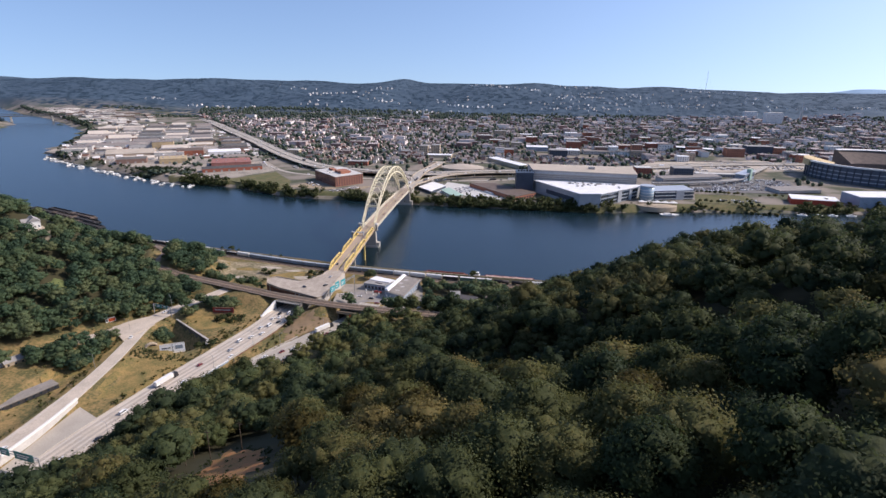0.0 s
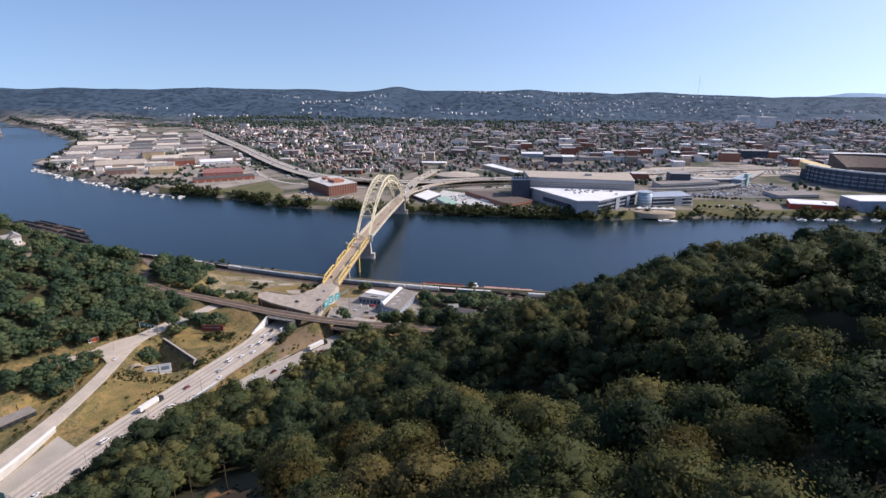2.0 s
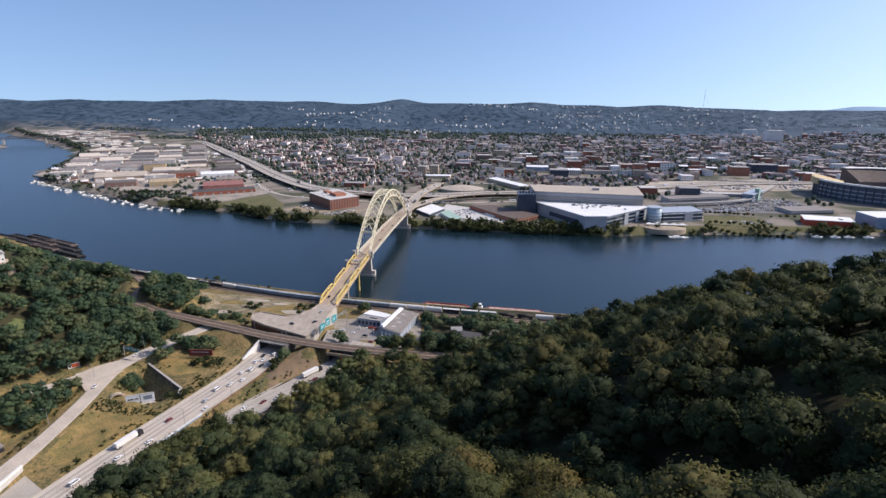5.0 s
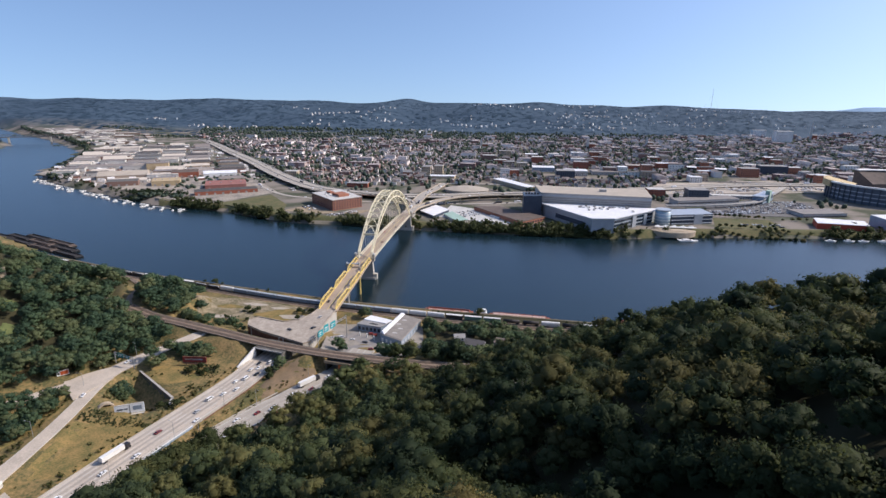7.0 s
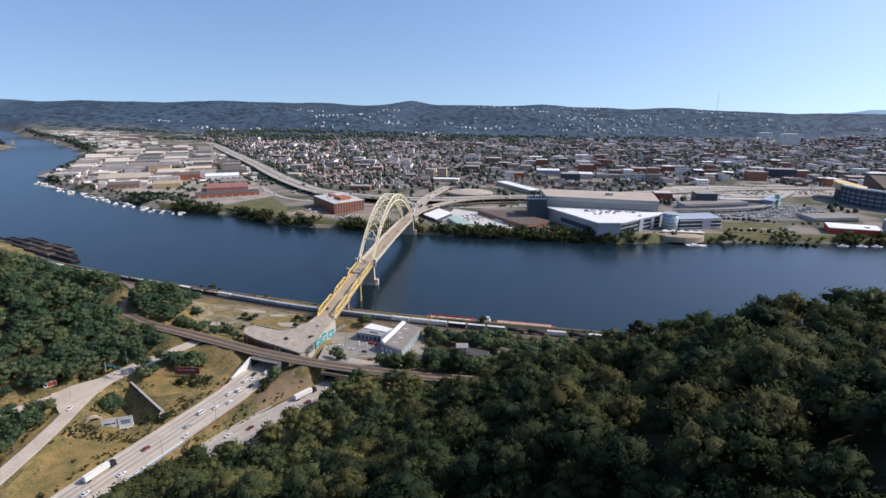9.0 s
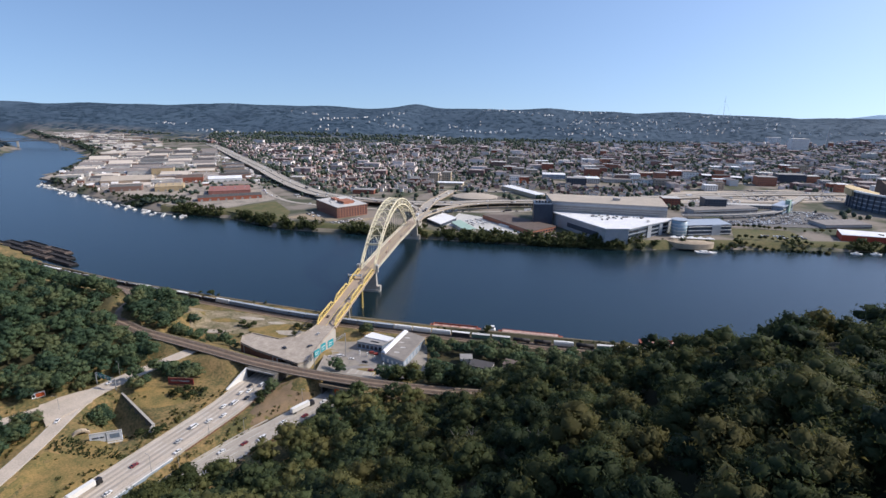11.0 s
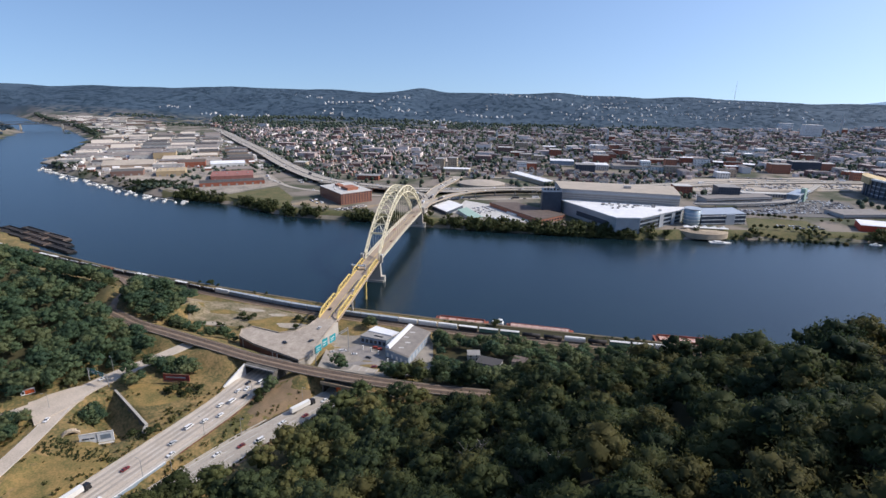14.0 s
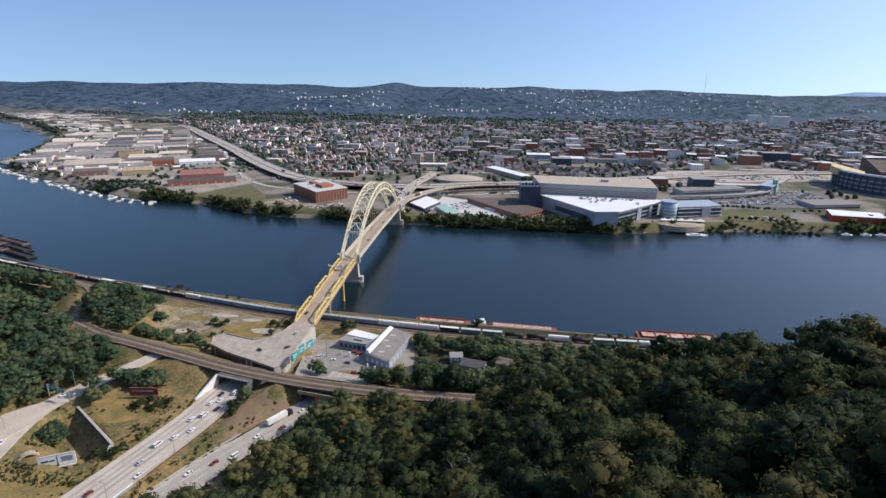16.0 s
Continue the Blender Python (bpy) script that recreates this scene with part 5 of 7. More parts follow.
GREYCAR = mat("grey_car_paint", (0.26, 0.31, 0.36), (0.17, 0.21, 0.25), 5, 0.6, 0.6)
PALECAR = mat("pale_car_paint", (0.66, 0.66, 0.64), (0.52, 0.51, 0.49), 5, 0.6, 0.6)
BLACKCAR = mat("black_car_paint", (0.05, 0.045, 0.045), (0.028, 0.026, 0.026), 5, 0.6, 0.7)
GREENCAR = mat("green_car_paint", (0.12, 0.22, 0.17), (0.09, 0.16, 0.13), 5, 0.6, 0.7)
LOAD = mat("pale_load", (0.50, 0.49, 0.47), (0.34, 0.33, 0.32), 4, 0.6, 0.9)
KINDS = dict(
    g=freight_car("box", GREYCAR, mat("car_roof_paint", (0.42, 0.46, 0.50), (0.30, 0.34, 0.38), 5, 0.6, 0.5), 16.6, "blue-grey boxcar of a freight train"),
    w=freight_car("hopper", PALECAR, M["white"], 16.2, "pale covered hopper car of a freight train"),
    d=freight_car("gondola", BLACKCAR, LOAD, 16.0, "dark gondola car with a pale load"),
    r=freight_car("box", M["rust"], M["rust"], 15.6, "rust-brown boxcar of a freight train"),
    n=freight_car("box", GREENCAR, PALECAR, 15.6, "green boxcar with a pale roof"),
    t=freight_car("tank", BLACKCAR, BLACKCAR, 14.6, "black tank car of a freight train"),
    p=freight_car("box", BLACKCAR, M["white"], 15.6, "dark boxcar with a white roof"),
)
s = 60.0
for c in "dddrdpdddrppdddd" + "rddpddpddwggggggg" + "gggwwwpnnttwtnnwtwnn":
    m = beside(SHORELINE_RAIL, s, -2.2, 0.16)
    copy_thing(KINDS[c], m)
    s += 17.6
for k in KINDS.values():
    for o in (*k.children_recursive, k):
        bpy.data.objects.remove(o)


# ---- road vehicles ----
def car(paint, label, van=False):
    t = thing("van" if van else "car", (0, 0, -500), label, "van" if van else "car", "vehicles on the roads")
    L, W = (2.7, 1.0) if van else (2.25, 0.9)
    side = [(-L, .35), (L, .35), (L, .8), (L * .55, .98), (-L * .95, 1.0)] if not van else [(-L, .4), (L, .4), (L, 1.0), (L * .72, 1.25), (-L, 1.3)]
    b = Build()
    for y in (-W, W):
        b.v += [(x, y, z) for x, z in side]
    n = len(side)
    b.f += [tuple(range(n)), tuple(range(2 * n - 1, n - 1, -1))] + [((i + 1) % n, i, n + i, n + (i + 1) % n) for i in range(n)]
    part("body", b, paint, t)
    h0, h1, x0, x1, y0, y1 = (1.25, 2.05, -L * .98, L * .7, -L * .95, L * .42) if van else (.97, 1.45, -L * .8, L * .45, -L * .5, L * .12)
    part("glazing", Build().prism([(x0, -W * .93), (x1, -W * .93), (x1, W * .93), (x0, W * .93)], h0, h1 - .08, [(y0, -W * .78), (y1, -W * .78), (y1, W * .78), (y0, W * .78)]), M["glass"], t, "dark car windows")
    part("roof", Build().box(y0, y1, -W * .8, W * .8, h1 - .08, h1), paint, t)
    for x in (-L * .62, L * .62):
        for y in (-W + .08, W - .08):
            part("wheel", Build().tube((x, y - .11, .33), (x, y + .11, .33), .33, .33, 10), M["tyre"], t)
    for y in (-W * .7, W * .7):
        part("headlight", Build().box(L - .02, L + .04, y - .16, y + .16, .58, .75), M["white"], t)
    return t


def truck(label):
    t = thing("truck", (0, 0, -500), label, "truck", "vehicles on the roads")
    tl = part("trailer", Build().box(-8.2, 5.2, -1.3, 1.3, 1.2, 4.0), M["white"], t, "white box trailer")
    part("cab", Build().prism([(6.0, -1.25), (9.0, -1.25), (9.0, 1.25), (6.0, 1.25)], .6, 3.3, [(6.0, -1.2), (8.2, -1.2), (8.2, 1.2), (6.0, 1.2)]), CAR_PAINT[2], t, "dark tractor cab")
    part("windscreen", Build().box(8.3, 8.72, -1.1, 1.1, 2.1, 2.9), M["glass"], t)
    part("chassis", Build().box(-8, 9, -.5, .5, .7, 1.15), M["dark"], t)
    for x in (-7, -5.8, 5.6, 6.6, 8.2):
        for y in (-1.1, 1.1):
            part("wheel", Build().tube((x, y - .2, .5), (x, y + .2, .5), .5, .5, 10), M["tyre"], t)
    return t


CARS = [car(CAR_PAINT[0], "white car on the road"), car(CAR_PAINT[1], "silver car on the road"), car(CAR_PAINT[2], "black car on the road"), car(CAR_PAINT[3], "dark maroon car on the road"),
        car(CAR_PAINT[4], "bright red car on the road"), car(CAR_PAINT[0], "white van on the road", True)]
TRUCK = truck("articulated truck with a white box trailer")
for s, off, k, flip in ((52, -5, 5, 1), (56, 2.4, 2, 0), (62, -1.2, 0, 0), (66, 2.6, 0, 1), (70, -5, 2, 1), (77, -1.3, 5, 1), (83, 2.5, 0, 1), (91, -5, 0, 1), (99, -1.2, 0, 1), (107, 2.3, 5, 1), (121, -1.4, 1, 1), (128, -8.6, 0, 0), (146, 2.4, 3, 1),
                        (166, -5, 0, 1), (183, -1.2, 0, 1), (205, 2.4, 5, 1), (228, -5.2, 2, 1), (247, -1.3, 0, 1), (262, 2.5, 1, 1)):
    copy_thing(CARS[k], beside(HWY_A, s, off, 0.02, bool(flip)))
for s, off, k in ((44, -4, 3), (48, 0, 0), (66, -4.2, 3), (79, 0.1, 0), (97, -4, 5), (106, 0, 3), (118, 4, 0), (131, -4.1, 5), (145, 0, 0), (158, 4, 3), (176, -4, 2), (200, 0, 1)):
    copy_thing(CARS[k], beside(HWY_B, s, off, 0.02))
copy_thing(TRUCK, beside(HWY_B, 62, 3.6, 0.02, True))
copy_thing(TRUCK, beside(HWY_A, 170, 6.4, 0.02, True))
for s, off, k in ((108, 1.8, 0), (64, 1.9, 0), (236, -2, 0), (30, -2, 1)):
    copy_thing(CARS[k], beside(RAMP, s, off, 0.02))
for x, y, a, k in ((8, -178, 30, 5), (18, -181, 20, 0), (30, -184, 160, 2), (43, -191, 150, 2), (40, -204, 20, 3), (56, -199, 150, 1), (2, -186, 40, 1)):
    copy_thing(CARS[k], pose(x, y, float(ground_z(x, y)) + 0.33, 0, 0, a))
for y, off, k in ((-132, -4, 2), (-88, 4.2, 0), (-20, -4, 1), (70, 4, 3), (120, -4.5, 4), (150, 4, 2), (176, -4, 0), (200, 4.4, 3)):
    q = BRIDGE @ Vector((off + bend(y), y, 0))
    z = np.interp(y, [-152, -100, -40, 0, 118, 237], [22.4, 22.9, 23.7, 24, 25.6, 24])
    copy_thing(CARS[k], pose(q.x, q.y, float(z) + 0.02, 0, 0, (89.5 if off > 0 else 269.5) + (2.5 if y < 0 else 0)))
for x, y, a, k in ((-30, -196, 140, 2), (-12, -190, 60, 2), (-14, -168, 85, 1)):
    copy_thing(CARS[k], pose(x, y, 22.52, 0, 0, a))
for k in (*CARS, TRUCK):
    for o in (*k.children_recursive, k):
        bpy.data.objects.remove(o)


# ---- lamp posts and poles ----
def lamp_post(m, h=11.0):
    t = thing("street_lamp", m, "slim grey street lamp with a bent arm", "street lamp", "lamps along the highway")
    part("pole", Build().tube((0, 0, -0.8), (0, 0, h), 0.14, 0.09), M["galv"], t)
    part("arm", Build().tube((0, 0, h), (0, 2.6, h + 0.5), 0.07, 0.06, 6), M["galv"], t)
    part("lamp_head", Build().box(-0.18, 0.18, 2.3, 3.1, h + 0.38, h + 0.55), M["galv"], t)
    return t


for s in (70, 108, 146, 186, 226):
    lamp_post(beside(HWY_A, s, -11.0, 0, True))
for s in (58, 100, 140):
    lamp_post(beside(HWY_B, s, 9.0, 0))
for s in (55, 95, 150):
    lamp_post(beside(RAMP, s, 6.8, 0, True), 9.5)
for x, y in ((34, -483), (41, -478), (52, -474), (30, -472)):
    t = thing("utility_pole", (x, y, float(ground_z(x, y))), "bare wooden utility pole in the clearing", "pole", "poles in the clearing")
    part("pole", Build().tube((0, 0, -1), (0, 0, 13), 0.2, 0.13, 7), M["bark"], t)
    part("crossarm", Build().box(-1.2, 1.2, -0.08, 0.08, 12.0, 12.2), M["bark"], t)
for x, y, h in ((120, -357, 15), (126, -352, 13), (150, -396, 13), (64, -450, 12), (66, -455, 10)):
    t = thing("dead_tree", (x, y, float(ground_z(x, y)) - 0.5), "bare grey dead tree among the green crowns", "tree")
    q = random.Random(int(x * 7 + h))
    part("trunk", Build().tube((0, 0, 0), (0.4, 0.2, h * 0.6), 0.28, 0.16, 6).tube((0.4, 0.2, h * 0.6), (0.9, -0.2, h * 1.1), 0.16, 0.05, 6), M["deadwood"], t)
    for i in range(11):
        a, z, r = i * 2.4, h * (0.35 + 0.055 * i), q.uniform(1.4, 3.2)
        tip = (math.cos(a) * r, math.sin(a) * r, z + q.uniform(1.6, 3.4))
        c = Build().tube((0.3, 0.1, z), tip, 0.1, 0.04, 5)
        for j in range(2):
            c.tube(tip, (tip[0] + q.uniform(-.9, .9), tip[1] + q.uniform(-.9, .9), tip[2] + q.uniform(.6, 1.5)), 0.04, 0.02, 4)
        part("limb", c, M["deadwood"], t)
sign_gantry((-134, -262.5), (-115.5, -268), 28.5, 19.5, "steel gantry with dark sign boards across the slip road", ((0.35, 6, 3.4, 0), (0.72, 4, 3, 0)), M["tealdark"])


# ---- barges and towboat ----
def barge(m, hull, inside, label, covered=False, L=56.0, W=10.6):
    t = thing("barge", m, label, "barge", "moored barges")
    l, w = L / 2, W / 2
    part("hull", Build().prism([(-l + 4, -w), (l - 4, -w), (l - 1, -w * .9), (l - 1, w * .9), (l - 4, w), (-l + 4, w), (-l + 1, w * .9), (-l + 1, -w * .9)], -1.5, 1.6,
                               [(-l, -w), (l, -w), (l + .5, -w * .9), (l + .5, w * .9), (l, w), (-l, w), (-l - .5, w * .9), (-l - .5, -w * .9)]), hull, t)
    for y0, y1 in ((-w + .7, -w + 1.1), (w - 1.1, w - .7)):
        part("coaming", Build().box(-l + 3, l - 3, y0, y1, 1.6, 3.2), hull, t)
    for x in (-l + 3, l - 3.4):
        part("bulkhead", Build().box(x, x + .4, -w + .7, w - .7, 1.6, 3.2), hull, t)
    if covered:
        for i in range(8):
            x = -l + 3.6 + i * (L - 7.2) / 8
            part("cover", Build().prism([(x, -w + 1.1), (x + 5.9, -w + 1.1), (x + 5.9, w - 1.1), (x, w - 1.1)], 2.6, 3.9 + .3 * (i % 2), [(x, -1), (x + 5.9, -1), (x + 5.9, 1), (x, 1)]), inside, t)
    else:
        part("cargo_floor", Build().box(-l + 3.4, l - 3.4, -w + 1.1, w - 1.1, 1.6, 1.75), inside, t)
        for i in range(1, 5):
            x = -l + 3 + i * (L - 6) / 5
            part("rib", Build().box(x - .2, x + .2, -w + 1.1, w - 1.1, 1.75, 2.4), hull, t)
    for x in (-l + 1.5, l - 1.5):
        for y in (-w + .8, w - .8):
            part("bitt", Build().tube((x, y, 1.6), (x, y, 2.3), .25, .25, 7), M["steel"], t)
    return t


for i, (u, v) in enumerate(((0, 0), (-58, 0), (-116, 0), (-30, 12), (-88, 12), (-146, 12), (-176, 1), (-60, 24), (-120, 24))):
    a = -21.5
    c, d = math.cos(radians(a)), math.sin(radians(a))
    barge(pose(-430 + u * c - v * d, 30 + u * d + v * c, 0, 0, 0, a), M["roofbrown"] if i % 3 == 1 else M["dark"], BLACKCAR, "dark rusty open hopper barge moored in a row")
barge(pose(90, -88.5, 0, 0, 0, -4), M["redrust"], M["rustdeck"], "rust-red open barge moored by the bank", L=48)
barge(pose(160, -93.5, 0, 0, 0, -4), M["redrust"], M["rustdeck"], "long rust-red barge with pale pink covers", True, L=58)
barge(pose(291, -93, 0, 0, 0, -1), M["redrust"], M["rustdeck"], "rust-red barge with a pale rusty deck", L=66, W=13)
tow = thing("towboat", (124, -91, 0, 0, 0, -4), "white towboat between the barges", "boat")
part("hull", Build().prism([(-8, -3.5), (7, -3.5), (9, 0), (7, 3.5), (-8, 3.5)], -1, 1.6), M["dark"], tow)
part("deckhouse", Build().box(-6, 4, -2.6, 2.6, 1.6, 4.4), M["white"], tow)
part("wheelhouse", Build().box(-1, 3, -1.8, 1.8, 4.4, 7.0), M["white"], tow)
part("glazing", Build().box(-1.05, 3.05, -1.85, 1.85, 5.4, 6.4), M["glass"], tow)
part("funnel", Build().tube((-3, 0, 4.4), (-3, 0, 6.4), .5, .5), M["redrust"], tow)


# ---- works building by the bridge ----
def flat_windows(parent, a, b, z0, z1, n, w, material=None):
    """n upright windows set in a wall from a to b."""
    a, b = Vector(a), Vector(b)
    d = (b - a).normalized()
    nn = Vector((d.y, -d.x))
    for i in range(n):
        c = a + (b - a) * ((i + 0.5) / n)
        p, q = c - d * w / 2, c + d * w / 2
        part("window", Build().beam((p.x + nn.x * .06, p.y + nn.y * .06, (z0 + z1) / 2), (q.x + nn.x * .06, q.y + nn.y * .06, (z0 + z1) / 2), 0.2, z1 - z0), material or M["glass"], parent)


w1 = thing("workshop", (0, 0, 0), "low blue-grey workshop with a white roof", "building")
_o = [(17, -160.5), (39, -165), (46, -151), (25, -143)]
part("wall", Build().prism(_o, 8, 15.4), M["bluegrey"], w1)
part("roof", Build().prism([(16.5, -161), (39.3, -165.6), (46.6, -150.8), (24.8, -142.4)], 15.4, 15.8), M["roofgrey"], w1)
part("roof_panel", Build().prism([(20.5, -152.5), (42, -158.5), (46.2, -151), (25, -143)], 15.8, 16.5), M["roofwhite"], w1, "bright white roof panel")
part("skylight", Build().prism([(28, -160), (35, -161.8), (35.6, -160.6), (28.6, -158.8)], 15.8, 16.3), M["dark"], w1)
flat_windows(w1, (17, -160.5), (39, -165), 10.4, 13.4, 6, 2.4)
w2 = thing("workshop", (0, 0, 0), "large grey-roofed workshop with a white roof monitor", "building")
_o = [(42, -179), (62, -190), (71, -146), (51, -135)]
part("wall", Build().prism(_o, 8, 16.2), M["bluegrey"], w2)
part("roof", Build().prism([(41.4, -179.4), (62.2, -190.8), (71.7, -145.6), (50.6, -134.2)], 16.2, 16.8, [(43.4, -178.6), (62.2, -189), (70.3, -147), (51.6, -136.4)]), M["dustroof"], w2)
part("roof_monitor", Build().prism([(41.8, -178.8), (45.8, -181), (55.2, -137.2), (51, -135.2)], 16.8, 18.2, [(42.6, -178), (44.4, -179), (53.6, -138), (51.8, -137)]), M["roofwhite"], w2, "long white roof monitor")
flat_windows(w2, (62, -190), (71, -146), 10.5, 14.4, 7, 3.6, M["metalpanel"])
flat_windows(w2, (42, -179), (62, -190), 10, 13, 5, 1.8, M["white"])
for i in range(4):
    part("roof_patch", Build().box(52 + 3 * (i % 2), 56 + 3 * (i % 2), -178 + 9 * i, -176.4 + 9 * i, 16.8, 16.92), M["offwhite"], w2)
for x, y in ((22, -172), (29, -174), (36, -178), (46, -189), (52, -192)):
    t = thing("bollard_post", (x, y, 9.2), "white concrete post beside the parking lot", "post", "posts by the parking lot")
    part("shaft", Build().box(-.45, .45, -.45, .45, -.5, 3.6), M["white"], t)
    part("cap", Build().prism([(-.6, -.6), (.6, -.6), (.6, .6), (-.6, .6)], 3.6, 4.1, [(-.2, -.2), (.2, -.2), (.2, .2), (-.2, .2)]), M["white"], t)
for x, y, a in ((31, -168, 10), (35, -170, 20)):
    t = thing("container", (x, y, 9.2, 0, 0, a), "small red equipment container", "container")
    part("body", Build().box(-1.8, 1.8, -1, 1, 0, 1.8), M["redsign"], t)
    part("rib", Build().box(-1.9, -1.75, -1.05, 1.05, 0, 1.85).box(1.75, 1.9, -1.05, 1.05, 0, 1.85), M["dark"], t)


def small_building(name, m, w, d, h, wall, roof, label, pitched=True, rows=1, category="building"):
    """A building of w by d metres, its base at the origin of m."""
    t = thing(name, m, label, category)
    part("wall", Build().box(-w / 2, w / 2, -d / 2, d / 2, -1.5, h), wall, t)
    if pitched:
        part("roof", Build().gable(-w / 2, w / 2, -d / 2, d / 2, h + 0.02, h + d * 0.3), roof, t)
    else:
        part("roof", Build().box(-w / 2 - .2, w / 2 + .2, -d / 2 - .2, d / 2 + .2, h, h + .5), roof, t)
    for r in range(rows):
        z = 1.0 + r * (h / rows)
        flat_windows(t, (-w / 2, -d / 2), (w / 2, -d / 2), z, z + 1.4, max(2, int(w / 4)), 1.1)
        flat_windows(t, (w / 2, -d / 2), (w / 2, d / 2), z, z + 1.4, max(2, int(d / 4)), 1.1)
    part("door", Build().box(-.5, .5, -d / 2 - .12, -d / 2, 0, 2.1), M["dark"], t)
    return t


def on_ground(x, y, a=0, dz=0.0):
    return pose(x, y, float(ground_z(x, y)) + dz, 0, 0, a)


small_building("row_house", on_ground(121, -186, -14), 17, 11, 7.5, M["garage"], M["rooftar"], "grey two-storey house with a dark flat roof among trees", False, 2)
small_building("row_house", on_ground(143, -183, -14), 10, 10, 9, M["tanwall"], M["roofbrown"], "tan brick house among trees", False, 2)
small_building("house", on_ground(108, -170, 10), 9, 8, 5, M["offwhite"], M["roofgrey"], "small pale house with a grey pitched roof", True, 2)
# dark wall colour stands for the shade beneath the flat roof
small_building("shed", on_ground(-140, -384, 65), 36, 9, 2.8, M["dark"], M["dustroof"], "long low shed with a flat brown-grey roof over shade-dark walls", False)
small_building("shed", on_ground(-176, -352, 60), 12, 8, 3.2, M["tanwall"], M["roofgrey"], "small tan shed by the lane", True)

# house on the wooded ridge with its terrace
HZ = float(ground_z(*HOUSE))
h = thing("house", (*HOUSE, HZ, 0, 0, -38), "white gabled house with a porch above a stone terrace", "house")
part("wall", Build().box(-6, 6, -4.5, 4.5, -3, 6.5), M["white"], h)
part("roof", Build().gable(-6, 6, -4.5, 4.5, 6.5, 10.5, 0.6), M["roofgrey"], h)
part("gable_wing", Build().box(-2.6, 2.6, -8.5, -4.5, -3, 5.5), M["white"], h)
k = Build()
k.v += [(-3, -9, 5.5), (3, -9, 5.5), (3, 0, 5.5), (-3, 0, 5.5), (0, -9, 8.8), (0, 0, 8.8)]
k.f += [(0, 1, 4), (1, 2, 5, 4), (3, 0, 4, 5), (2, 3, 5)]
part("wing_roof", k, M["roofgrey"], h)
part("porch", Build().box(2.8, 9, -7.5, -4.5, -3, 0.2).box(2.8, 9, -7.5, -4.5, 2.6, 2.9), M["offwhite"], h)
flat_windows(h, (-6, -4.5), (-2.6, -4.5), 1, 2.6, 2, 1.0)
flat_windows(h, (6, -4.5), (6, 4.5), 1, 2.6, 3, 1.0)
flat_windows(h, (-2.6, -8.5), (2.6, -8.5), 1, 2.6, 2, 1.1)
setting("terrace", Build().prism([(HOUSE[0] + dx, HOUSE[1] + dy) for dx, dy in ((-18, -4), (6, -23), (22, -7), (-2, 10))], HZ - 9, HZ - 0.6), M["tanwall"], "tan stone terrace below the house", "terrace")

# ---- far bank: roads ----
FAR_HWY = smooth_line([(-1500, 1960, 15), (-1270, 1690, 15), (-1040, 1450, 15), (-800, 1150, 16), (-590, 890, 17), (-435, 690, 17), (-335, 572, 17), (-256, 500, 16), (-170, 468, 15), (-80, 450, 15), (20, 462, 15), (110, 500, 15), (260, 545, 14), (460, 640, 13), (700, 745, 12), (950, 800, 12), (1500, 930, 12)], 25)
ROADS_N = [(FAR_HWY, 20)]
fh = road("highway", FAR_HWY, -20, 17, M["worn"], "wide pale motorway crossing the town", 1.2, marks=(-18.5, 15.5), dashes=(-10, 8))
parapet("median", FAR_HWY, 0, 1.0, M["concrete"], "", fh)
parapet("side_wall", FAR_HWY[:60], 17.4, 0.9, M["dark"], "dark side wall", fh, 0.6, 7.5)
parapet("side_wall", FAR_HWY, -20.4, 0.9, M["concrete"], "", fh, 0.6, 6)
NB = smooth_line([(-13.4, 257, 23.2), (-10, 300, 22.5), (2, 345, 21.5), (22, 392, 20.5), (55, 432, 20), (104, 462, 19.5), (172, 482, 18.5), (300, 510, 16), (430, 575, 13.5)], 12)
NS = smooth_line([(-13.6, 257, 23.1), (-17, 330, 22), (-19, 400, 20.5), (-18, 470, 17.5), (-11, 540, 13.5), (0, 640, 11)], 12)
NW = smooth_line([(-17, 330, 21.9), (-40, 388, 20.5), (-90, 425, 18.5), (-170, 446, 16.5), (-260, 478, 16)], 12)
for ln, hw, txt in ((NB, 6.5, "curving elevated ramp from the bridge"), (NS, 9, "road running inland from the bridge"), (NW, 5.5, "elevated ramp joining the motorway")):
    r = road("road", ln, -hw, hw, M["worn"], "pale " + txt, 1.3, marks=(-hw + .8, hw - .8))
    for sgn in (-1, 1):
        parapet("parapet", ln, sgn * (hw + .2), 0.9, M["tanwall"], "", r)
    for i in range(2, len(ln) - 2, 3):
        x, y, z = ln[i]
        part("column", Build().tube((x, y, 6), (x, y, z - 1.2), 1.1, 1.1, 10), M["concrete"], r)
    ROADS_N.append((ln, hw + 8))
EW2 = smooth_line([(-420, 560, 9.6), (-300, 440, 9.6), (-160, 408, 9.6), (-60, 405, 9.6), (60, 415, 9.6), (150, 440, 9.6), (420, 540, 9.6)], 20)
road("road", EW2, -5, 5, M["worn"], "pale street beside the motorway", 0.8)
ROADS_N.append((EW2, 8))
for i, y in enumerate(range(620, 2000, 110)):
    ln = [(-420 - (y - 560) * 0.72 + 40, y + 8, 10 + min(6, max(0, (y - 700) / 150)) + 0.5)] + [(x, y + (x + 400) * 0.06, 10 + min(6, max(0, (y - 700) / 150)) + 0.5) for x in range(-300, 1800, 60) if x > -420 - (y - 560) * 0.72 + 60]
    road("street", ln, -4.5, 4.5, M["asphalt"] if i % 2 else M["worn"], "town street between rows of houses", 1.2)


